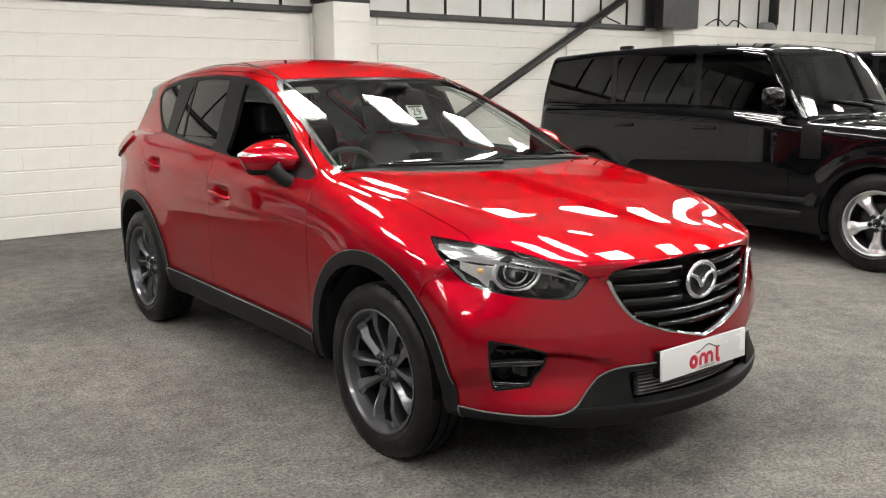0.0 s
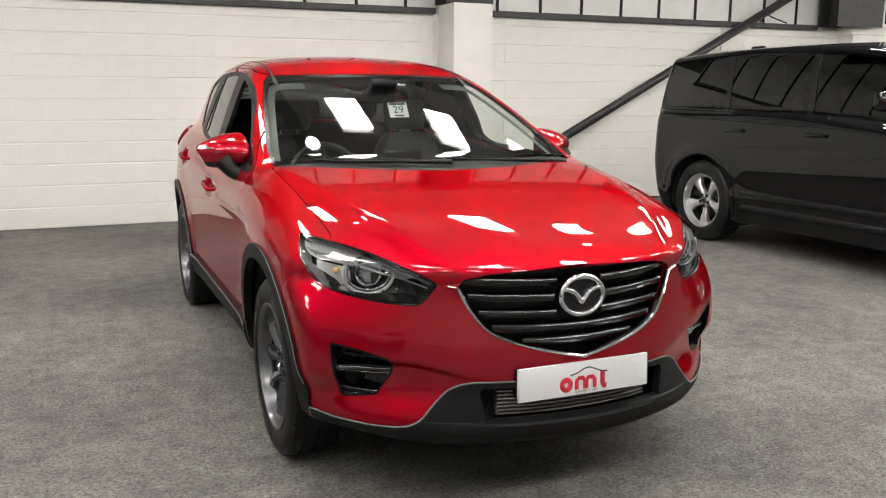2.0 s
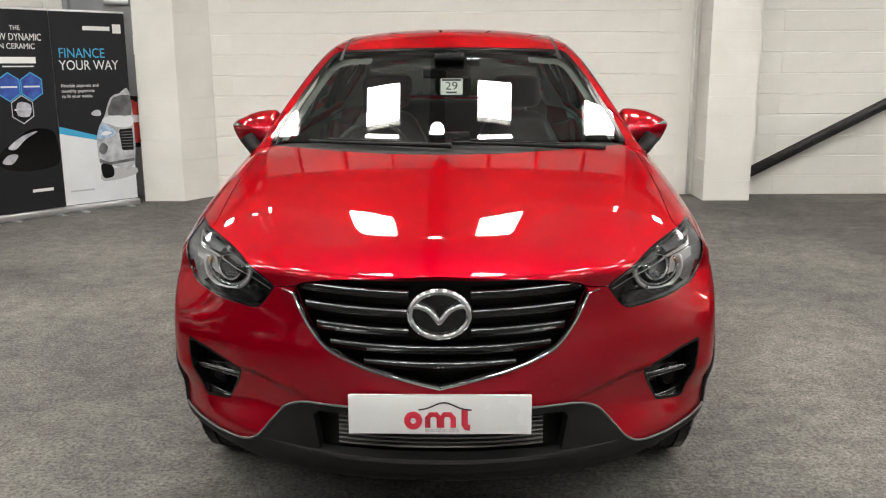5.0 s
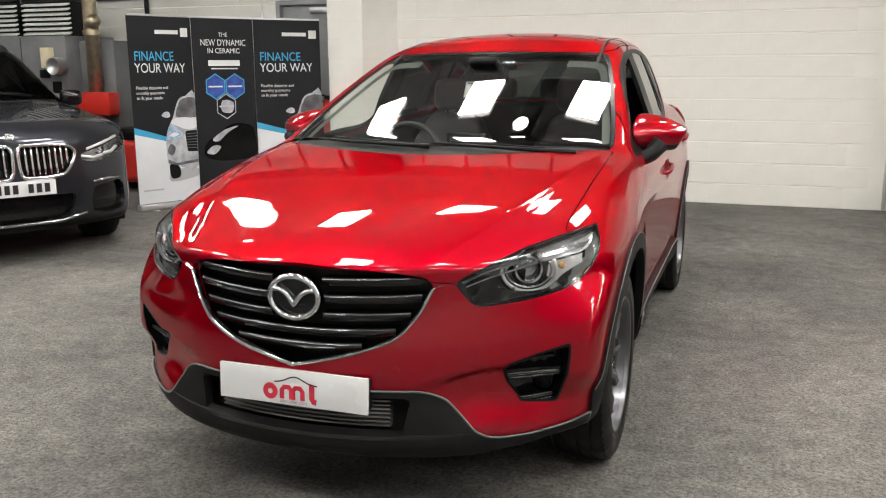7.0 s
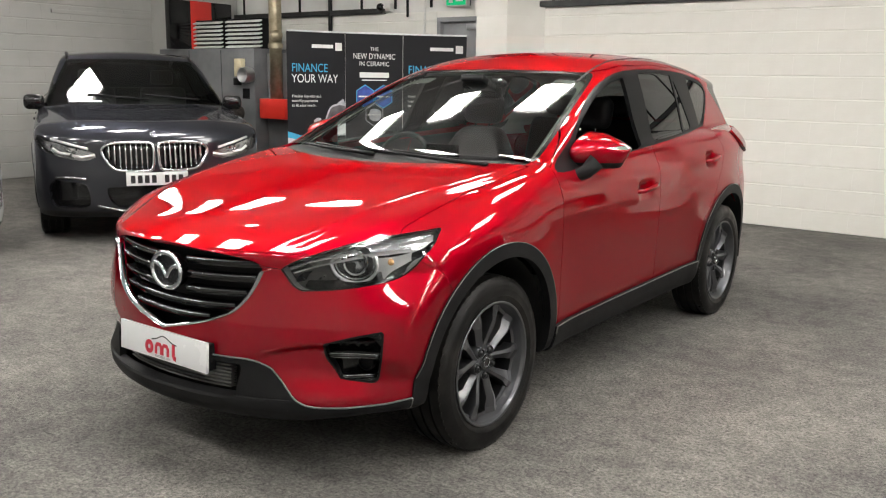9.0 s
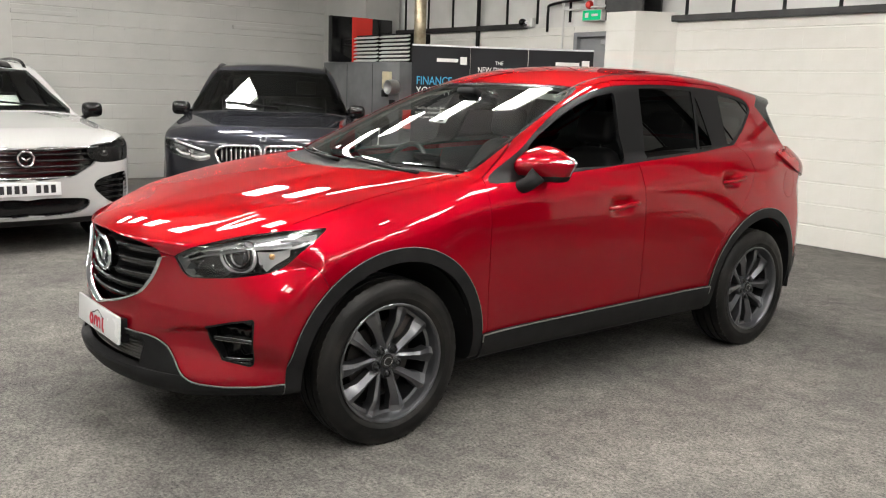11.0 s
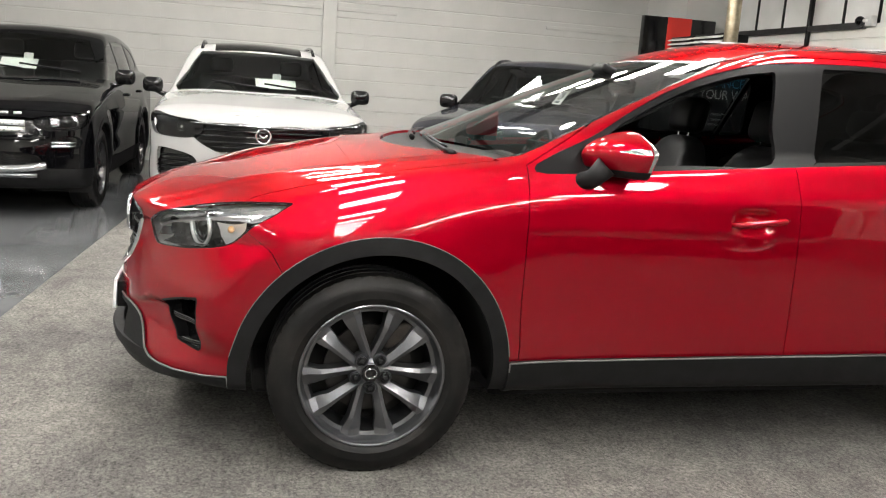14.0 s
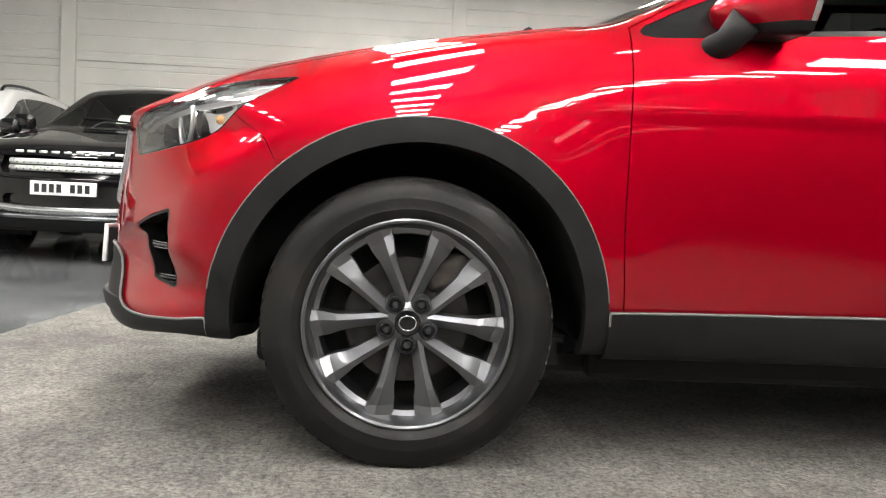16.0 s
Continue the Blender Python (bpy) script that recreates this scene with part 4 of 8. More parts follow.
    part("intake_backing", strip(bmesh.new(), [[(x, front_y(x, z) + 0.075, z) for x in np.linspace(-0.4, 0.4, 9)] for z in (0.32, 0.48)]), DARK_LINER, car)


def plates_and_badge(car):
    # the dealer plate: its mark is drawn as plain shapes
    plate = part("show_plate", box((-0.26, -0.006, -0.0575), (0.26, 0.006, 0.0575), 0.002), PLATE_WHITE, car, "white showroom plate with a red mark", 30)
    plate.matrix_basis = pose(0, -2.268, 0.482, -3, 0, 0)
    part("plate_holder", box((-0.255, -2.26, 0.43), (0.255, -2.225, 0.53), 0.004), SATIN_BLACK, car)
    up = pose(0, -0.0068, 0, 90, 0, 0)
    # three printed blocks: a ring, a double arch and an upright
    for shape in ("ring", "arch", "post"):
        bm = bmesh.new()
        if shape == "ring":
            path = [(-0.064 + 0.0145 * math.cos(q), -0.0072, -0.0145 + 0.0145 * math.sin(q)) for q in np.linspace(0, 2 * math.pi, 20, endpoint=False)]
            add_tube(bm, path, 0.0078, 8, True)
        elif shape == "arch":
            for x0 in (-0.029, 0.0045):
                path = [(x0, -0.0072, -0.031), (x0, -0.0072, -0.008), (x0 + 0.007, -0.0072, 0.0005), (x0 + 0.021, -0.0072, 0.0005), (x0 + 0.028, -0.0072, -0.008), (x0 + 0.028, -0.0072, -0.031)]
                add_tube(bm, path, 0.0068, 8)
        else:
            add_tube(bm, [(0.060, -0.0072, 0.012), (0.060, -0.0072, -0.024), (0.064, -0.0072, -0.030), (0.073, -0.0072, -0.031)], 0.0078, 8)
        bmesh.ops.scale(bm, vec=(1.18, 0.25, 1.22), space=Matrix.Translation((0, 0.0072, 0)), verts=bm.verts)
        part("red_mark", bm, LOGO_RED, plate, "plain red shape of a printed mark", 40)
    bm = bmesh.new()
    arc = [(x, 0.016 + 0.022 * math.exp(-((x - 0.012) / 0.04) ** 2)) for x in np.linspace(-0.06, 0.09, 22)]
    low = [(x, z - 0.0045) for x, z in arc]
    add_slab(bm, arc + low[::-1], 0.0006, pose(0, -0.0074, 0, 90, 0, 0))
    part("roof_arc", bm, INK, plate, "thin dark arc over the mark")
    lettering("specialist cars", 0.0175, GREY_INK, plate, pose(0.006, -0.0072, -0.0505, 90, 0, 0), align="CENTER")
    # badge: chrome oval with a wing inside
    bm = bmesh.new()
    y = -2.236
    loop = [(0.083 * math.cos(a), y, 0.766 + 0.066 * math.sin(a)) for a in np.linspace(0, 2 * math.pi, 48, endpoint=False)]
    add_tube(bm, loop, 0.0098, 10, True)
    badge = part("front_badge", bm, CHROME, car, "oval chrome badge with a wing shape", 60)
    bm = bmesh.new()
    wing = outline([(-0.078, y, 0.790), (-0.055, y, 0.789), (-0.030, y, 0.778), (-0.011, y, 0.757), (0, y, 0.742), (0.011, y, 0.757), (0.030, y, 0.778), (0.055, y, 0.789), (0.078, y, 0.790)], 3, False)
    add_tube(bm, [tuple(p) for p in wing], 0.0095, 8)
    part("badge_wing", bm, CHROME, badge, "chrome wing", 50)
    bm = bmesh.new()
    disc = [(0.082 * math.cos(a), 0.065 * math.sin(a)) for a in np.linspace(0, 2 * math.pi, 40, endpoint=False)]
    add_slab(bm, disc, 0.03, pose(0, y + 0.036, 0.766, 90, 0, 0))
    part("badge_back", bm, GLOSS_BLACK, badge, "", 40)
    # parking sensors
    for x, z in ((-0.60, 0.60), (0.60, 0.60), (-0.33, 0.555), (0.33, 0.555)):
        bm = bmesh.new()
        at = np.array([[x, front_y(x, z), z]])
        out = Vector(gradient(car_field, at)[0]).normalized()
        bmesh.ops.create_cone(bm, segments=20, radius1=0.011, radius2=0.0095, depth=0.005, cap_ends=True, matrix=Matrix.Translation(Vector(at[0]) - out * 0.0008) @ out.to_track_quat("Z", "Y").to_matrix().to_4x4())
        part("parking_sensor", bm, RED, car, "small round parking sensor", 40)


def roof_fin(car):
    bm = bmesh.new()
    add_slab(bm, outline([(1.30, 0.0), (1.36, 0.018), (1.42, 0.036), (1.44, 0.036), (1.455, 0.0)], 3), 0.024, Matrix.Translation((-0.012, 0, top_z(0, 1.40) - 0.010)) @ Matrix(((0, 0, 1, 0), (1, 0, 0, 0), (0, 1, 0, 0), (0, 0, 0, 1))), 0.006)
    part("roof_aerial", bm, RED, car, "small red fin aerial", 40)


def roof_ditch(car, f):
    """The black trim strip that runs along each edge of the roof."""
    rows = []
    for y in np.linspace(-0.12, 1.78, 26):
        x = float(np.interp(y, (-0.12, 0.1, 0.7, 1.2, 1.78), (0.553, 0.545, 0.530, 0.512, 0.488)))
        rows.append([(x + d, y, top_z(x + d, y) + up) for d, up in ((-0.010, -0.002), (-0.006, 0.0025), (0.006, 0.0025), (0.010, -0.002))])
    part("roof_trim_strip", f(strip(bmesh.new(), rows)), SATIN_BLACK, car, "black trim strip along the roof edge", 50)


def underside(car):
    roof_fin(car)
    part("underbody", box((-0.62, -1.75, 0.20), (0.62, 1.9, 0.30), 0.02), DARK_LINER, car, "dark underbody")
    part("floor_pan", box((-0.66, -0.85, 0.19), (0.66, 0.88, 0.36), 0.02), DARK_LINER, car)
    for y in (-AXLE, AXLE):
        part("axle_beam", add_tube(bmesh.new(), [(-0.7, y, 0.33), (0.7, y, 0.33)], 0.035, 8), IRON, car)


def cabin(car):
    part("cabin_floor", box((-0.76, -0.88, 0.40), (0.76, 0.88, 0.46), 0.01), FABRIC, car, "dark cabin floor")
    part("boot_floor", box((-0.385, 0.885, 0.40), (0.385, 2.0, 0.46), 0.01), FABRIC, car, "dark boot floor")
    part("bulkhead", box((-0.76, -0.885, 0.465), (0.76, -0.84, 0.98), 0.01), FABRIC, car)

    def dash_field(x, y, z):
        top = 1.075 - 0.16 * (y + 0.95) ** 2 - 0.03 * (x / 0.7) ** 2 + 0.035 * bump_curve(x, -0.37, 0.2) * ramp(y, -0.75, -0.5)
        f = smax(z - top, np.abs(x) - 0.745, 0.06)
        f = smax(f, y + 0.46 - 0.3 * (1.0 - z), 0.08)
        f = smax(f, -1.0 - y, 0.03)
        return smax(f, 0.72 - z, 0.06)
    d = panel("dashboard", skin(dash_field, (-0.80, -1.05, 0.66), (0.80, -0.33, 1.16), 0.03), DASH, car, "soft dark dashboard")
    part("screen_housing", box((-0.10, -0.53, 1.045), (0.10, -0.49, 1.15), 0.012), GLOSS_BLACK, d, "small gloss display", 30)
    # steering wheel, on the car's right
    bm = bmesh.new()
    ring = [Vector((0.185 * math.cos(a), 0, 0.185 * math.sin(a))) for a in np.linspace(0, 2 * math.pi, 40, endpoint=False)]
    add_tube(bm, ring, 0.016, 10, True)
    bmesh.ops.transform(bm, matrix=pose(-0.37, -0.40, 1.005, -24, 0, 0), verts=bm.verts)
    w = part("steering_wheel", bm, FABRIC, car, "black leather steering wheel", 60)
    part("wheel_boss", box((-0.08, -0.03, -0.06), (0.08, 0.02, 0.055), 0.025, 3, pose(-0.37, -0.40, 1.0, -24, 0, 0)), DASH, w, "", 40)
    part("wheel_spoke", box((-0.175, -0.012, -0.02), (0.175, 0.008, 0.015), 0.008, 2, pose(-0.37, -0.40, 1.0, -24, 0, 0)), DULL_CHROME, w, "", 40)
    part("column", add_tube(bmesh.new(), [(-0.37, -0.42, 0.99), (-0.37, -0.62, 0.93)], 0.05, 12), DASH, w, "", 40)
    part("centre_console", box((-0.12, -0.55, 0.44), (0.12, 0.55, 0.72), 0.04, 3), DASH, car, "dark centre console", 40)
    for x in (-0.37, 0.37):
        seat = front_seat(car, x)
    # rear bench
    bm = bmesh.new()
    add_box(bm, (-0.66, 0.82, 0.46), (0.66, 1.30, 0.80), 0.06, 3)
    b = part("rear_bench", bm, FABRIC, car, "black leather rear bench", 40)
    part("bench_back", box((-0.64, -0.08, 0), (0.64, 0.08, 0.52), 0.06, 3, pose(0, 1.36, 0.72, -18, 0, 0)), FABRIC, b, "", 40)
    for x in (-0.42, 0, 0.42):
        part("rear_headrest", box((-0.13, -0.05, 0), (0.13, 0.05, 0.15), 0.045, 3, pose(x, 1.53, 1.24, -14, 0, 0)), FABRIC, b, "black rear headrest", 40)
    # interior mirror, sensor box and stock card behind the windscreen
    c = part("stock_card", box((-0.052, -0.001, -0.045), (0.052, 0.001, 0.045), 0, 2, pose(0.012, -0.415, 1.352, -35, 0, 0)), CARD, car, "small white stock card behind the windscreen")
    lettering("29", 0.062, INK, c, pose(0.012, -0.415, 1.352, -35, 0, 0) @ pose(0, -0.0018, -0.018, 90, 0, 0), align="CENTER")
    part("card_bar", box((-0.045, -0.0024, 0.030), (0.045, -0.0012, 0.042), 0, 2, pose(0.012, -0.415, 1.352, -35, 0, 0)), INK, c, "dark bar")
    part("card_bar", box((-0.025, -0.0024, -0.038), (0.025, -0.0012, -0.029), 0, 2, pose(0.012, -0.415, 1.352, -35, 0, 0)), INK, c, "dark bar")
    for x0, x1, lift in ((0.64, 0.02, 0.012), (0.02, -0.58, 0.022)):
        path = [(x, meet((x, -1.5, z), (x, 0.5, z), 1) - 0.022, z) for x, z in ((x0 + (x1 - x0) * t, 1.122 - 0.02 * abs(x0 + (x1 - x0) * t) + lift * t + 0.012) for t in np.linspace(0, 1, 7))]
        wp = part("wiper", add_tube(bmesh.new(), path, (0.012, 0.010, 0.009, 0.008, 0.007, 0.006, 0.005), 8), SATIN_BLACK, car, "black windscreen wiper", 50)
        blade = [(x + 0.08, y + 0.006, z + 0.006) for x, y, z in path[2:]]
        part("wiper_blade", add_tube(bmesh.new(), blade, 0.006, 6), SATIN_BLACK, wp, "", 50)
    part("interior_mirror", box((-0.12, -0.015, -0.032), (0.12, 0.02, 0.032), 0.014, 3, pose(-0.02, -0.12, 1.415, -10, 0, 0)), GLOSS_BLACK, car, "black interior mirror", 40)
    part("sensor_cover", box((-0.075, -0.09, -0.02), (0.075, 0.09, 0.02), 0.015, 3, pose(0.0, -0.175, 1.462, -22, 0, 0)), SATIN_BLACK, car, "black camera cover behind the windscreen", 40)
    part("camera_eye", box((0.06, -0.03, -0.02), (0.13, 0.03, 0.012), 0.01, 2, pose(0.02, -0.155, 1.472, -22, 0, 0)), DULL_CHROME, car, "", 40)


def front_seat(car, x):
    s = part("front_seat", box((-0.25, -0.26, 0), (0.25, 0.28, 0.20), 0.07, 4, pose(x, -0.02, 0.56, 8, 0, 0)), FABRIC, car, "black leather front seat", 50)
    part("seat_base", box((x - 0.2, -0.22, 0.44), (x + 0.2, 0.24, 0.58), 0.02), SATIN_BLACK, s)

    def back(px, py, pz):
        u = np.abs(px - x)
        lean = py - 0.27 - 0.30 * (pz - 0.7)
        w = 0.255 - 0.10 * ramp(pz, 0.95, 1.22)
        f = smax(u - w, np.abs(lean) - 0.06 - 0.03 * ramp(u, 0.12, 0.24), 0.06)
        return smax(smax(f, pz - 1.20, 0.07), 0.66 - pz, 0.05)
    panel("seat_back", skin(back, (x - 0.32, 0.1, 0.6), (x + 0.32, 0.62, 1.28), 0.035), FABRIC, s, "bolstered black seat back")
    part("headrest", box((-0.135, -0.05, 0), (0.135, 0.055, 0.185), 0.05, 4, pose(x, 0.41, 1.215, -12, 0, 0)), FABRIC, s, "black headrest", 50)
    for dx in (-0.05, 0.05):
        part("headrest_post", add_tube(bmesh.new(), [(x + dx, 0.405, 1.16), (x + dx, 0.42, 1.26)], 0.006, 8), CHROME, s)
    return s


# ---- wheels ----
def tyre_mesh(radius, rim_r, width, treads=True):
    h = width / 2
    prof = [(-h * 0.80, rim_r), (-h * 0.93, rim_r + 0.012), (-h, rim_r + 0.045), (-h * 0.99, radius - 0.045), (-h * 0.93, radius - 0.022), (-h * 0.80, radius - 0.006)]
    if treads:
        for c in (-0.45, 0.0, 0.45):
            prof += [((c - 0.055) * h, radius - 0.001), ((c - 0.045) * h, radius - 0.009), ((c + 0.045) * h, radius - 0.009), ((c + 0.055) * h, radius - 0.001)]
    else:
        prof += [(0, radius)]
    prof += [(h * 0.80, radius - 0.006), (h * 0.93, radius - 0.022), (h * 0.99, radius - 0.045), (h * 0.995, radius - 0.052), (h * 1.003, radius - 0.055), (h, rim_r + 0.055), (h * 1.004, rim_r + 0.050), (h * 0.985, rim_r + 0.03), (h * 0.99, rim_r + 0.026), (h * 0.93, rim_r + 0.010), (h * 0.86, rim_r)]
    return add_lathe(bmesh.new(), prof, "X", 72)


def road_wheel(owner, at, radius=WHEEL_R, rim_r=0.255, width=0.225, alloy=None, spokes=5, twin=True, name="wheel", label="gunmetal ten-spoke alloy wheel"):
    """A wheel whose outer face looks to +x. at: its pose in the car."""
    alloy = alloy or ALLOY
    w = new(name)
    w.empty_display_size = 0.1
    w.parent = owner
    w.matrix_basis = at
    tagged(w, label)
    h = width / 2
    part("tyre", tyre_mesh(radius, rim_r, width), RUBBER, w, "black rubber tyre", 28)
    k = rim_r / 0.255
    bm = bmesh.new()
    for i in range(58):
        a = 2 * math.pi * i / 58
        add_box(bm, (h * 0.60, -radius * 0.036, radius - 0.014), (h * 0.84, radius * 0.038, radius - 0.0062), 0, 1, pose(0, 0, 0, math.degrees(a), 0, 0) @ pose(0, 0, 0, 0, 0, -14))
    part("tread", bm, RUBBER, w, "worn tyre tread")
    lip = [(h * 0.80, rim_r - 0.001), (h * 0.93, rim_r + 0.003), (h * 0.95, rim_r - 0.001), (h * 0.93, rim_r - 0.007), (h * 0.80, rim_r - 0.013)]
    part("rim", add_lathe(bmesh.new(), lip, "X", 72), alloy, w, "", 30)
    floor_ring = [(h * 0.80, rim_r - 0.013), (h * 0.66, rim_r - 0.016), (h * 0.50, rim_r - 0.021), (h * 0.46, rim_r - 0.034)]
    part("rim_floor", add_lathe(bmesh.new(), floor_ring, "X", 72), alloy, w, "", 30)
    barrel = [(h * 0.46, rim_r - 0.034), (h * 0.40, rim_r - 0.034), (-h * 0.2, rim_r - 0.04), (-h * 0.8, rim_r - 0.03), (-h * 0.8, rim_r - 0.002)]
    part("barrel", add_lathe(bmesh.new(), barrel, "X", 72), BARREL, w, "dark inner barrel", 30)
    # flat near-black disc that closes the wheel's inner side
    part("dark_wheel_back", add_lathe(bmesh.new(), [(-h * 0.75, rim_r - 0.02), (-h * 0.75, 0.0)], "X", 40), DARK_LINER, w)
    x0 = h * 0.62
    for i in range(spokes):
        lug = radians(270 + 360 / spokes * i)
        er, et = Vector((0, math.cos(lug), math.sin(lug))), Vector((0, -math.sin(lug), math.cos(lug)))
        for d in (-1, 1) if twin else (0,):
            sections = []
            for t in (0, 0.15, 0.3, 0.45, 0.6, 0.72, 0.80, 0.86, 0.93, 1.0):
                r = (0.030 + (0.2515 - 0.030) * t) * k
                off = d * (0.013 + 0.226 * r / k) * k
                wide = float(np.interp(t, (0, 0.3, 0.5, 0.62, 0.72, 0.85, 1.0), (0.016, 0.0175, 0.0200, 0.0240, 0.0315, 0.0365, 0.0385))) * k * (1.0 if twin else 1.6)
                rise = x0 - 0.006 - 0.014 * (1 - t) ** 2 + 0.028 * t ** 2 - 0.016 * ramp(t, 0.62, 0.80)
                c = er * r + et * off
                tip = er * (0.012 * k * ramp(t, 0.8, 1.0))
                edge = 0.35 * d
                sections.append([c + et * wide + Vector((rise - 0.050, 0, 0)), c + et * wide + Vector((rise - 0.014, 0, 0)), c + et * wide * (0.55 + edge) + Vector((rise - 0.001, 0, 0)), c + tip + et * wide * edge * 0.6 + Vector((rise + 0.005, 0, 0)),
                                 c - et * wide * (0.55 - edge) + Vector((rise - 0.001, 0, 0)), c - et * wide + Vector((rise - 0.014, 0, 0)), c - et * wide + Vector((rise - 0.050, 0, 0))])
            part("spoke", strip(bmesh.new(), sections), alloy, w, "", 16)
    part("hub", add_lathe(bmesh.new(), [(x0 - 0.05, 0.060 * k), (x0 - 0.022, 0.058 * k), (x0 - 0.014, 0.050 * k), (x0 - 0.010, 0.036 * k), (x0 - 0.004, 0.034 * k), (x0 - 0.002, 0.031 * k)], "X", 40), alloy, w, "", 30)
    cap = part("centre_cap", add_lathe(bmesh.new(), [(x0 - 0.004, 0.033 * k), (x0 + 0.001, 0.030 * k), (x0 + 0.003, 0.0)], "X", 28), GLOSS_BLACK, w, "black centre cap", 40)
    part("cap_ring", add_tube(bmesh.new(), [(x0 + 0.003, 0.021 * k * math.cos(a), 0.018 * k * math.sin(a)) for a in np.linspace(0, 2 * math.pi, 24, endpoint=False)], 0.0022, 6, True), CHROME, cap, "", 50)
    for i in range(spokes):
        a = radians(270 + 360 / spokes * i)
        c = Vector((0, math.cos(a), math.sin(a))) * 0.055 * k
        bm = add_lathe(bmesh.new(), [(x0 - 0.03, 0.018), (x0 - 0.001, 0.018), (x0 + 0.001, 0.016), (x0 - 0.002, 0.0145), (x0 - 0.016, 0.0135), (x0 - 0.016, 0.011), (x0 - 0.002, 0.0105), (x0 + 0.003, 0.007), (x0 + 0.004, 0.0)], "X", 12, at=c)
        part("wheel_bolt", bm, BARREL, w, "dark wheel bolt", 30)
        part("bolt_boss", add_lathe(bmesh.new(), [(x0 - 0.05, 0.025), (x0 - 0.012, 0.0245), (x0 - 0.006, 0.021), (x0 - 0.008, 0.017)], "X", 20, at=c), alloy, w, "", 40)
    part("brake_disc", add_lathe(bmesh.new(), [(-0.02, 0.06), (0.0, 0.075), (0.0, 0.158), (-0.02, 0.158)], "X", 40), STEEL, w, "worn steel brake disc", 30)
    part("caliper", box((-0.05, 0.07, 0.05), (0.03, 0.20, 0.13), 0.02, 3, pose(0, 0, 0, 18, 0, 0)), IRON, w, "rusty brake caliper", 40)
    return w


def red_car_wheels(car):
    for y in (-AXLE, AXLE):
        road_wheel(car, pose(0.785, y, HUB_Z))
        road_wheel(car, pose(-0.785, y, HUB_Z, 0, 0, 180))


# ---- the other parked cars: each with its own profile, front to -y ----
def suv_field(q):
    hood, nose, roof, tail = spline(*q["hood"]), spline(*q["nose"]), spline(*q["roof"]), spline(*q["tail"])
    (y0, z0), (y1, z1) = q["screen"]
    slope = (y1 - y0) / (z1 - z0)
    w, belt = q["half"], q["belt"]
    box_k = q.get("corner", 0.10)

    def body(x, y, z):
        x = np.abs(x)
        r = np.hypot(np.abs(y - q["mid"]) - q["base"] / 2, z - q["wheel"])
        side = w - 0.05 * bump_curve(z, 0.15, 0.22) - 0.30 * soft(z - belt + 0.10, 0.05) - 0.012 * bump_curve(z, 0.58, 0.12) + 0.02 * bump_curve(r, q["wheel"] + 0.10, 0.09)
        f = x - side
        f = smax(f, (z - hood(y) + q.get("hood_fall", 0.07) * (x / w) ** 4) * 0.95, 0.06)
        f = smax(f, (nose(z) + q.get("nose_round", 0.30) * x * x + 0.12 * x ** 6 - y) * 0.85, box_k)
        f = smax(f, (y - tail(z) + 0.16 * x * x) * 0.9, 0.1)
        return smax(f, 0.24 - z, 0.03)

    def cab(x, y, z):
        x = np.abs(x)
        u = z - belt
        f = (x - (w - 0.085 - q["tumble"] * u - 0.1 * u * u - q.get("rear_in", 0.05) * ramp(y, 0.8, 2.4))) * 0.94
        f = smax(f, (y0 + slope * (z - z0) + q.get("screen_round", 0.25) * x * x - y) / math.sqrt(1 + slope * slope), 0.04)
        f = smax(f, z - roof(y) + 0.05 * (x / 0.7) ** 2 * q.get("roof_round", 1.0), 0.06)
        f = smax(f, (y - tail(z) + 0.10 * x * x) * 0.9, 0.05)
        return smax(f, 0.9 - z, 0.02)
    return (lambda x, y, z: smin(body(x, y, z), cab(x, y, z), 0.03)), body, cab


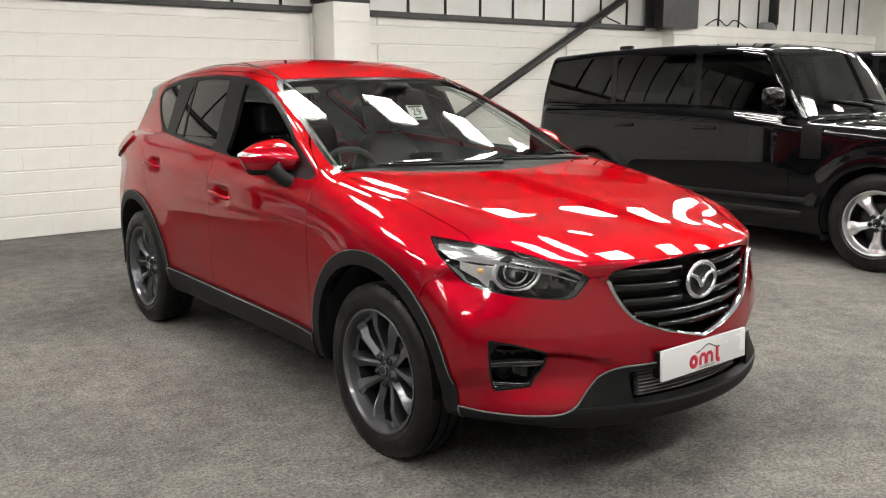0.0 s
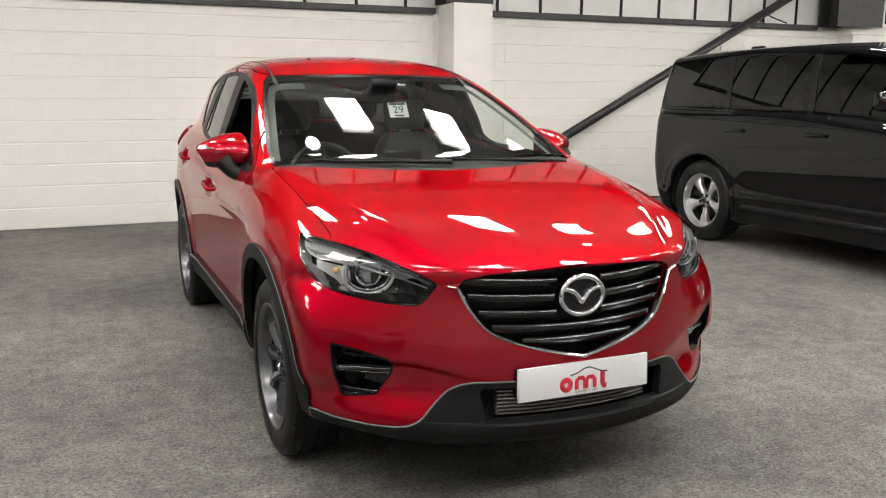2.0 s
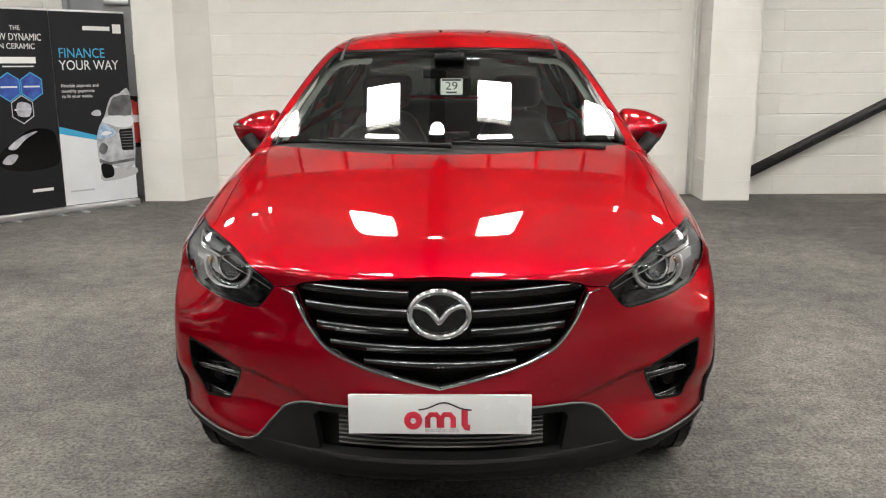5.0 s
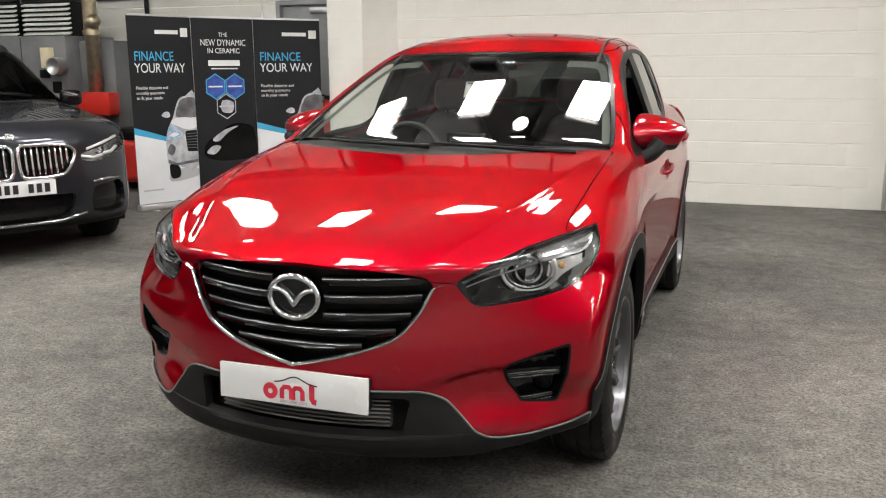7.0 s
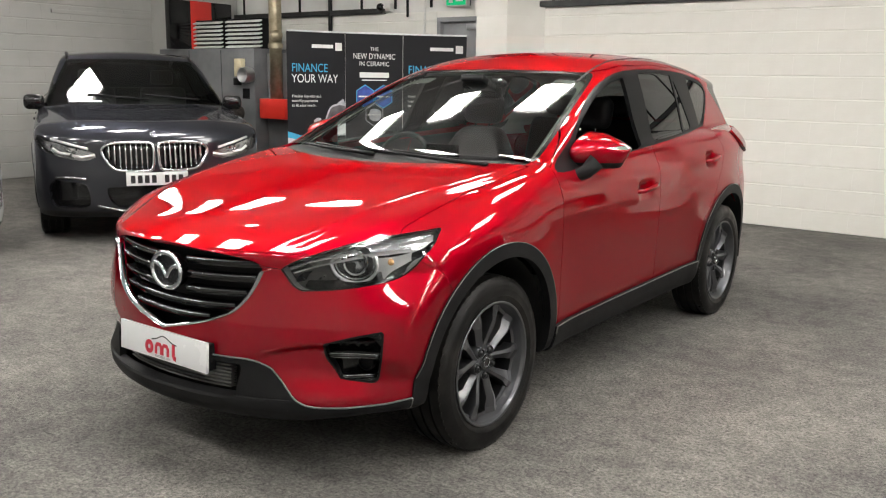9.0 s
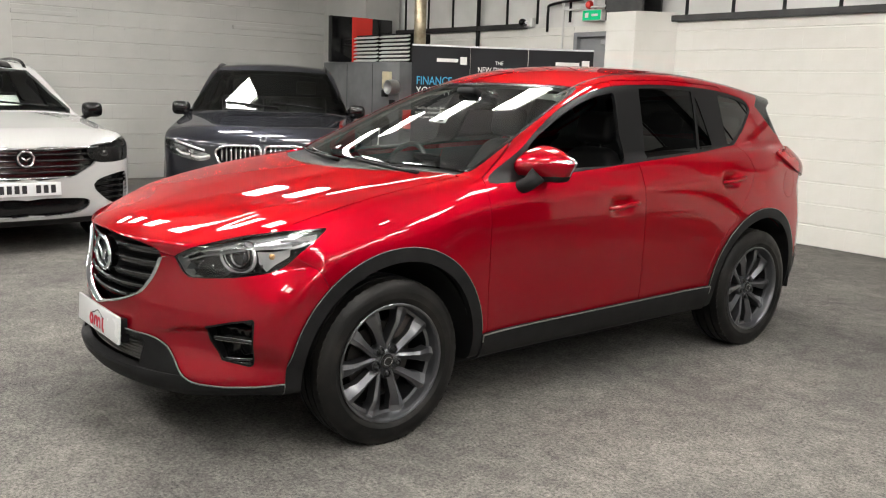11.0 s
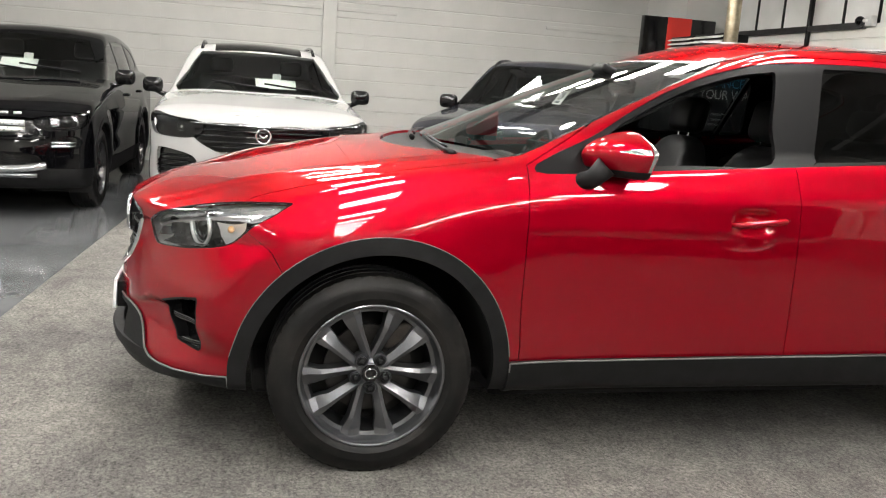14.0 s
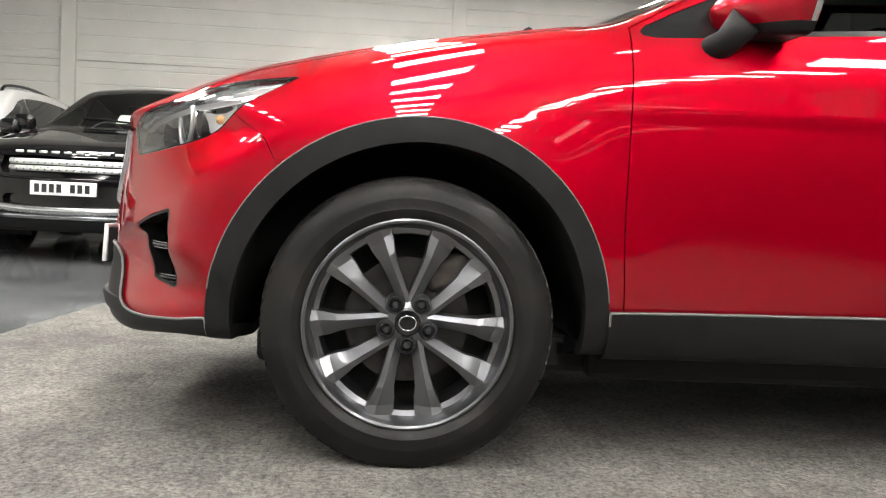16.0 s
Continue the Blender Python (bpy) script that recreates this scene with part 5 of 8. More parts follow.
def suv(label, q, at, turn, paint_mat, name="parked_car"):
    """A parked car: shell with wheel openings, glass, lamps, mirrors, wheels, a dark cabin with seats."""
    field, body, cab = suv_field(q)
    car = thing(name, label, "car", at, turn, "parked cars in the hall")
    half_l = q["length"] / 2
    m = skin(field, (-0.06, -half_l - 0.15, 0.18), (q["half"] + 0.12, half_l + 0.2, q["height"] + 0.1), 0.034)
    _, m = cut(m, m[0][:, 0])
    axles = (q["mid"] - q["base"] / 2, q["mid"] + q["base"] / 2)
    rings = []
    for ay in axles:
        v = m[0]
        _, m = cut(m, np.maximum(np.hypot(v[:, 1] - ay, v[:, 2] - q["wheel"]) - q["wheel"] - 0.06, 0.3 - v[:, 0]))
        v = m[0]
        ring, m = cut(m, np.maximum(np.hypot(v[:, 1] - ay, v[:, 2] - q["wheel"]) - q["wheel"] - 0.10, np.maximum(0.4 - v[:, 0], 0.3 - v[:, 2])))
        rings.append(ring)
    v = m[0]
    low, m = cut(m, np.maximum(v[:, 2] - q["skirt"], np.where(v[:, 1] < axles[0], v[:, 2] - q["chin"], -1)))
    v = m[0]
    screen_d = np.maximum(np.maximum(inside(v[:, 0], v[:, 2], q["screen_outline"]), v[:, 1] - q["screen"][1][0] - 0.45), cab(*v.T) - body(*v.T))
    screen, m = cut(m, screen_d)
    v = m[0]
    glass, m = cut(m, np.maximum(inside(v[:, 1], v[:, 2], q["windows"]), 0.35 - v[:, 0]))
    posts = []
    for y in q["pillars"]:
        post, glass = cut(glass, np.abs(glass[0][:, 1] - y - 0.12 * (glass[0][:, 2] - 1.3)) - 0.035)
        posts.append(post)
    panes = []
    for y in q["pillars"]:
        pane_piece, glass = cut(glass, glass[0][:, 1] - y - 0.12 * (glass[0][:, 2] - 1.3))
        panes.append(pane_piece)
    panes.append(glass)
    lamps, grilles = [], []
    for poly in q["lamps"]:
        v = m[0]
        piece, m = cut(m, np.maximum(inside((v[:, 0] + v[:, 1] + half_l) * 0.7071, v[:, 2], outline(poly, 3)), np.maximum(v[:, 1] + half_l - 1.1, 0.2 - v[:, 0])))
        lamps.append(piece)
    for poly in q["dark_front"]:
        v = m[0]
        piece, m = cut(m, np.maximum(inside(v[:, 0], v[:, 2], outline(poly, 3)), v[:, 1] + half_l - 0.6))
        grilles.append(piece)
    v = m[0]
    roof_trim, m = cut(m, np.maximum(np.maximum(np.abs(v[:, 1] - 0.45) - q.get("roof_half", 0.85), v[:, 0] - 0.47), q["height"] - 0.25 - v[:, 2]))
    # shut lines of doors and bonnet
    v = m[0]
    seam = np.full(len(v), 1.0)
    for y in q["seams"]:
        seam = np.minimum(seam, np.maximum(np.abs(v[:, 1] - y), np.maximum(v[:, 2] - q["belt"] - 0.03, 0.6 - v[:, 0])))
    seam = np.minimum(seam, np.maximum(np.abs(v[:, 0] - q["half"] * 0.84), np.maximum(v[:, 1] - y_screen(q), q["bonnet_z"] - v[:, 2])))
    _, m = cut(m, seam - 0.003)
    panel("body_shell", mirrored(m), paint_mat, car, "", 0.03)
    panel("roof_panel", mirrored(roof_trim), q.get("roof_mat", paint_mat), car, q.get("roof_label", ""), 0.01)
    panel("lower_cladding", mirrored(low), q.get("low_mat", CLAD), car, "dark lower cladding", 0.03)
    panel("windscreen", mirrored(screen), GLASS, car, "clear windscreen", 0.005)
    for mirror in (False, True):
        def s(k):
            return mirrored(k, False) if mirror else k

        def f(bm):
            return flip_x(bm) if mirror else bm
        for ring in rings:
            panel("wheel_arch", s(moved(ring, 0.006)), q.get("arch_mat", CLAD), car, "", 0.03)
        for i, piece in enumerate(panes):
            panel("side_window", s(moved(piece, -0.004)), TINTED if q.get("dark_glass") or i and not q.get("clear") else GLASS, car, "dark side window" if i else "front side window", 0.004)
        for post in posts:
            panel("window_post", s(post), GLOSS_BLACK, car, "", 0.01)
        for piece in lamps:
            housing = panel("headlamp", s(moved(piece, -0.05)), q.get("lamp_mat", GLOSS_BLACK), car, "headlamp unit")
            panel("lamp_wall", s(turned(rim(turned(piece), -0.05))), GLOSS_BLACK, housing)
            panel("lamp_cover", s(piece), LENS, housing, "clear lamp cover", 0.003)
            c, n = piece[0].mean(0), piece[1].mean(0)
            for dx in (-0.085, 0.075):
                bm = add_lathe(bmesh.new(), [(-0.03, 0.045), (0.0, 0.047), (0.005, 0.040), (-0.01, 0.036), (0.004, 0.0)], "X", 16)
                side = Vector((0.8, 0.6, 0))
                bmesh.ops.transform(bm, matrix=Matrix.Translation(Vector(c) - Vector(n) * 0.035 + side * dx) @ (Vector(n) + Vector((0, -1, 0))).normalized().to_track_quat("X", "Z").to_matrix().to_4x4(), verts=bm.verts)
                part("lamp_lens", f(bm), CHROME, housing, "bright lamp lens", 40)
        my, mz = q["mirror"]
        x = q["half"] - 0.06 - q.get("mirror_in", 0.0)
        bm = bmesh.new()
        add_box(bm, (x + 0.05, my - 0.08, mz - 0.075), (x + 0.245, my + 0.06, mz + 0.075), 0.05, 3)
        ob = part("door_mirror", f(bm), q.get("mirror_mat", GLOSS_BLACK), car, "door mirror", 50)
        part("mirror_arm", f(add_tube(bmesh.new(), [(x - 0.02, my, mz - 0.10), (x + 0.06, my, mz - 0.085), (x + 0.13, my, mz - 0.05)], 0.025, 8)), GLOSS_BLACK, ob, "", 50)
        for ay in axles:
            part("wheel_liner", f(suv_liner(q, ay)), DARK_LINER, car, "", 40)
        for y, z in q["handles"]:
            hx = meet((1.3, y, z), (0.4, y, z), 0, field)
            part("door_handle", f(box((hx - 0.005, y - 0.11, z - 0.016), (hx + 0.035, y + 0.11, z + 0.016), 0.012, 3)), q.get("handle_mat", paint_mat), car, "", 40)
    backs = []
    for piece in grilles:
        for shape in ((piece, mirrored(piece, False)) if piece[0][:, 0].min() > 0.01 else (mirrored(piece),)):
            backs.append(panel("front_opening", moved(shape, -0.045), GLOSS_BLACK, car, "black front opening"))
            panel("opening_edge", turned(rim(turned(shape), -0.05)), GLOSS_BLACK, backs[-1])
    for ay in axles:
        for sgn in (1, -1):
            road_wheel(car, pose(sgn * (q["half"] - 0.135), ay, q["wheel"], 0, 0, 0 if sgn > 0 else 180), q["wheel"] + 0.004, q["rim"], 0.25, q["alloy"], 5, q.get("twin", True), label=q["wheel_label"])
    # number plate: plain bars in place of its characters
    px, pz = 0.0, q["plate_z"]
    py = min(meet((x, -half_l - 0.4, z), (x, -half_l + 0.6, z), 1, field) for x in (0, 0.24) for z in (pz - 0.05, pz + 0.05)) - 0.012
    plate = part("number_plate", box((-0.26, py - 0.006, pz - 0.056), (0.26, py + 0.03, pz + 0.056), 0.003), PLATE_WHITE, car, "white number plate with dark bars", 30)
    for i in range(7):
        x = -0.205 + 0.0585 * i + (0.05 if i > 3 else 0)
        part("plate_bar", box((x - 0.019, py - 0.0085, pz - 0.034), (x + 0.019, py - 0.006, pz + 0.034)), INK, plate)
    # cabin
    zb, yb = q["belt"], q["screen"][0][0]
    part("dashboard", box((-q["half"] + 0.18, yb + 0.08, zb - 0.32), (q["half"] - 0.18, yb + 0.60, zb - 0.06), 0.05, 3), DASH, car, "", 40)
    part("cabin_floor", box((-q["half"] + 0.12, yb, 0.42), (q["half"] - 0.12, half_l - 0.4, 0.48)), FABRIC, car)
    for x in (-0.4, 0.4):
        seat = part("front_seat", box((-0.26, -0.08, 0), (0.26, 0.09, 0.62), 0.07, 3, pose(x, yb + 1.45, zb - 0.42, -16, 0, 0)), FABRIC, car, "dark front seat", 40)
        part("headrest", box((-0.13, -0.05, 0), (0.13, 0.05, 0.17), 0.045, 3, pose(x, yb + 1.66, zb + 0.21, -14, 0, 0)), FABRIC, seat, "", 40)
    ring = [Vector((0.185 * math.cos(a), 0, 0.185 * math.sin(a))) for a in np.linspace(0, 2 * math.pi, 28, endpoint=False)]
    bm = add_tube(bmesh.new(), ring, 0.017, 8, True)
    bmesh.ops.transform(bm, matrix=pose(-0.4, yb + 0.68, zb - 0.06, -24, 0, 0), verts=bm.verts)
    part("steering_wheel", bm, FABRIC, car, "", 60)
    part("rear_seat", box((-0.62, -0.08, 0), (0.62, 0.08, 0.6), 0.06, 3, pose(0, yb + 2.55, zb - 0.42, -16, 0, 0)), FABRIC, car, "", 40)
    if q.get("paper"):
        x, w = q["paper"]
        part("paper_sheet", box((-w / 2, -0.001, -0.09), (w / 2, 0.001, 0.09), 0, 2, pose(x, yb + 0.33, zb + 0.12, -58, 0, 3)), CARD, car, "white paper sheet on the dashboard")
        part("stock_card", box((-0.045, -0.002, -0.04), (0.045, 0.002, 0.04), 0, 2, pose(x + 0.02, yb + 0.62, zb + 0.19, -28, 0, 0)), CARD, car, "small white card behind the windscreen")
    # wipers
    for x0, x1 in ((0.62, 0.05), (0.10, -0.48)):
        pts = []
        for t in np.linspace(0, 1, 5):
            x = x0 + (x1 - x0) * t
            z = q["screen"][0][1] + 0.04 + 0.05 * t
            pts.append((x, meet((x, -half_l, z + 0.03), (x, 1, z + 0.03), 1, field) - 0.02, z + 0.03))
        part("wiper", add_tube(bmesh.new(), pts, 0.010, 6), SATIN_BLACK, car, "", 50)
    return car, field, half_l


def y_screen(q):
    return q["screen"][0][0] + 0.02


def suv_liner(q, ay):
    bm = bmesh.new()
    r = q["wheel"] + 0.075
    prof = [(0.45, 0.03), (0.45, r), (q["half"] - 0.02, r)]
    rows = []
    for a in np.linspace(radians(-25), radians(205), 22):
        rows.append([bm.verts.new((x, ay + k * math.cos(a), q["wheel"] + k * math.sin(a))) for x, k in prof])
    for a, b in zip(rows, rows[1:]):
        for j in range(2):
            bm.faces.new((a[j], b[j], b[j + 1], a[j + 1]))
    return bm


def bar_on(field, half_l, pts, r, mat, parent, name, label="", out=0.004, closed=False):
    """A bar that follows the front of a car through points (x, z)."""
    path = [(x, meet((x, -half_l - 0.4, z), (x, -half_l + 0.9, z), 1, field) - out, z) for x, z in pts]
    return part(name, add_tube(bmesh.new(), path, r, 8, closed), mat, parent, label, 50)


def screen_shape(w0, w1, z0, z1):
    return outline([(-w0, z0), (0, z0 - 0.03), (w0, z0), ((w0 + w1) / 2 + 0.02, (z0 + z1) / 2), (w1, z1 - 0.03), (w1 - 0.06, z1), (0, z1 + 0.015), (-w1 + 0.06, z1), (-w1, z1 - 0.03), (-(w0 + w1) / 2 - 0.02, (z0 + z1) / 2)], 3)


def grey_suv():
    q = dict(length=4.92, half=0.985, height=1.745, base=2.975, mid=-0.02, wheel=0.375, rim=0.265, belt=1.16, tumble=0.34, corner=0.12, nose_round=0.26,
             hood=((-2.5, 0.90), (-2.35, 1.00), (-2.1, 1.06), (-1.6, 1.115), (-1.1, 1.165), (0, 1.24), (1.2, 1.28), (2.5, 1.28)),
             nose=((0.2, -2.33), (0.30, -2.43), (0.45, -2.455), (0.65, -2.45), (0.85, -2.425), (0.95, -2.39), (1.05, -2.2)),
             roof=((-0.3, 1.66), (0.2, 1.725), (0.9, 1.745), (1.6, 1.70), (2.2, 1.60)), tail=((0.3, 2.36), (0.6, 2.44), (1.0, 2.42), (1.3, 2.3), (1.65, 2.05)),
             screen=((-0.98, 1.16), (-0.12, 1.62)), screen_outline=screen_shape(0.845, 0.665, 1.135, 1.635), skirt=0.36, chin=0.30, bonnet_z=0.95,
             windows=outline([(-0.85, 1.16), (-0.3, 1.42), (0.1, 1.575), (0.9, 1.61), (1.6, 1.55), (2.0, 1.42), (1.9, 1.26), (0.5, 1.20)], 3), pillars=(0.28, 1.3), seams=(-0.86, 0.26, 1.25),
             lamps=[[(0.400, 0.80), (0.640, 0.865), (0.920, 0.945), (1.000, 0.93), (0.920, 0.84), (0.700, 0.775), (0.500, 0.745)]],
             dark_front=[[(0.035, 0.68), (0.02, 0.78), (0.03, 0.885), (0.12, 0.90), (0.34, 0.895), (0.43, 0.86), (0.44, 0.80), (0.38, 0.70), (0.30, 0.66), (0.1, 0.655)],
                         [(0, 0.52), (0.30, 0.515), (0.42, 0.50), (0.36, 0.35), (0.25, 0.31), (0, 0.30)], [(0.58, 0.53), (0.70, 0.56), (0.86, 0.56), (0.86, 0.36), (0.70, 0.33), (0.56, 0.36)]],
             mirror_in=0.09, mirror=(-0.70, 1.20), handles=((0.08, 1.0), (1.08, 1.02)), alloy=BLACK_ALLOY, wheel_label="dark alloy wheel", plate_z=0.585, mirror_mat=GLOSS_BLACK, lamp_mat=LAMP_SILVER)
    car, f, hl = suv("dark blue-grey SUV with a chrome barred twin grille", q, (-3.83 - 0.866 * 2.46, 0.47 + 0.5 * 2.46, 0), 60, GREY_PAINT)
    for sgn in (-1, 1):
        loop = [(sgn * x, z) for x, z in outline([(0.035, 0.68), (0.02, 0.78), (0.03, 0.885), (0.12, 0.90), (0.34, 0.895), (0.43, 0.86), (0.44, 0.80), (0.38, 0.70), (0.30, 0.66), (0.1, 0.655)], 3)]
        g = bar_on(f, hl, loop, 0.014, CHROME, car, "grille_frame", "chrome grille surround", 0.004, True)
        for x in np.linspace(0.075, 0.385, 8):
            top = 0.885 if x < 0.36 else 0.87
            low = 0.675 if x < 0.30 else 0.675 + (x - 0.30) * 0.9
            bar_on(f, hl, [(sgn * x, z) for z in np.linspace(low, top, 5)], 0.0085, CHROME, g, "grille_slat", "", -0.008)
        bar_on(f, hl, [(sgn * x, z) for x, z in ((0.58, 0.585), (0.70, 0.60), (0.82, 0.595))], 0.012, DULL_CHROME, car, "bumper_trim", "satin chrome trim")
    for sgn in (-1, 1):
        for pts in (((0.50, 0.795), (0.60, 0.775), (0.68, 0.79)), ((0.70, 0.80), (0.78, 0.81), (0.83, 0.845)), ((0.55, 0.845), (0.70, 0.885), (0.84, 0.925))):
            bar_on(f, hl, [(sgn * x, z) for x, z in pts], 0.011, LAMP_REFLECTOR, car, "lamp_strip", "bright lamp strip", 0.002)
    bar_on(f, hl, [(x, 0.31 + 0.22 * max(abs(x) - 0.3, 0)) for x in np.linspace(-0.5, 0.5, 11)], 0.012, DULL_CHROME, car, "splitter", "satin chrome lower trim")
    rails(car, 0.64, 1.668, SATIN_BLACK)
    bar_on(f, hl, [(0.028 * math.cos(a), 0.965 + 0.02 * math.sin(a)) for a in np.linspace(0, 6.28, 12, endpoint=False)], 0.008, DULL_CHROME, car, "bonnet_badge", "small round badge", 0.002, True)


def white_suv(label, at, turn):
    q = dict(length=4.88, half=0.975, height=1.70, base=2.90, mid=-0.05, wheel=0.37, rim=0.265, belt=1.13, tumble=0.34, corner=0.10, nose_round=0.24, hood_fall=0.08,
             hood=((-2.5, 0.93), (-2.35, 1.0), (-2.1, 1.045), (-1.6, 1.095), (-1.1, 1.14), (0, 1.22), (1.2, 1.26), (2.5, 1.26)),
             nose=((0.2, -2.33), (0.30, -2.42), (0.45, -2.44), (0.65, -2.435), (0.85, -2.42), (0.95, -2.38), (1.05, -2.15)),
             roof=((-0.3, 1.60), (0.2, 1.665), (0.9, 1.69), (1.6, 1.655), (2.2, 1.55)), tail=((0.3, 2.34), (0.6, 2.42), (1.0, 2.40), (1.3, 2.28), (1.6, 2.05)),
             screen=((-1.0, 1.13), (-0.10, 1.575)), screen_outline=screen_shape(0.80, 0.625, 1.115, 1.555), skirt=0.32, chin=0.30, bonnet_z=0.95,
             windows=outline([(-0.60, 1.15), (-0.13, 1.37), (0.2, 1.515), (0.9, 1.55), (1.6, 1.50), (2.0, 1.38), (1.9, 1.23), (0.5, 1.18)], 3), pillars=(0.28, 1.3), seams=(-0.86, 0.26, 1.25),
             lamps=[[(0.430, 0.905), (0.695, 0.94), (0.951, 0.975), (0.990, 0.93), (0.900, 0.80), (0.734, 0.765), (0.479, 0.775)]],
             dark_front=[[(0, 0.89), (0.50, 0.905), (0.60, 0.90), (0.60, 0.78), (0.44, 0.68), (0.34, 0.655), (0, 0.65)], [(0.56, 0.575), (0.64, 0.63), (0.86, 0.67), (0.90, 0.64), (0.89, 0.43), (0.74, 0.40), (0.60, 0.50)],
                         [(0, 0.47), (0.40, 0.47), (0.52, 0.43), (0.40, 0.34), (0, 0.33)]],
             mirror=(-0.72, 1.17), handles=((0.08, 0.98), (1.08, 1.0)), alloy=BLACK_ALLOY, wheel_label="black alloy wheel", plate_z=0.565, paper=(0.17, 0.42), roof_half=0.52, roof_mat=GLOSS_BLACK, roof_label="black glass roof panel", lamp_mat=SATIN_BLACK)
    car, f, hl = suv(label, q, at, turn, WHITE_PAINT)
    g = bar_on(f, hl, [(x, 0.895 + 0.01 * abs(x)) for x in np.linspace(-0.62, 0.62, 13)], 0.008, CHROME, car, "grille_trim", "bright top line of the grille")
    for z, w in ((0.845, 0.58), (0.795, 0.58), (0.745, 0.52), (0.70, 0.44)):
        bar_on(f, hl, [(x, z) for x in np.linspace(-w, w, 13)], 0.010, GLOSS_BLACK, g, "grille_slat", "", -0.012)
    bar_on(f, hl, [(x, 0.655) for x in np.linspace(-0.36, 0.36, 9)], 0.007, CHROME, g, "grille_trim")
    bar_on(f, hl, [(0.062 * math.cos(a), 0.815 + 0.062 * math.sin(a)) for a in np.linspace(0, 6.28, 28, endpoint=False)], 0.010, CHROME, car, "front_badge", "round chrome badge", 0.006, True)
    bar_on(f, hl, [(x, 0.83 - 0.9 * (0.035 - abs(x))) for x in (-0.035, 0, 0.035)], 0.008, CHROME, car, "badge_shape", "", 0.006)
    for sgn in (-1, 1):
        for z in (0.60, 0.55, 0.50, 0.45):
            bar_on(f, hl, [(sgn * x, z) for x in np.linspace(0.63, 0.86, 5)], 0.008, SATIN_BLACK, car, "intake_slat", "", -0.012)
    rails(car, 0.60, 1.632, GLOSS_BLACK)


def rails(car, x, z, mat):
    for sgn in (-1, 1):
        path = [(sgn * (x + 0.01), 0.02, z - 0.06), (sgn * x, 0.16, z + 0.015), (sgn * x, 0.7, z + 0.045), (sgn * (x - 0.02), 1.4, z + 0.0), (sgn * (x - 0.03), 1.6, z - 0.06)]
        part("roof_rail", add_tube(bmesh.new(), outline(path, 4, False).tolist(), 0.018, 8), mat, car, "roof rail", 50)


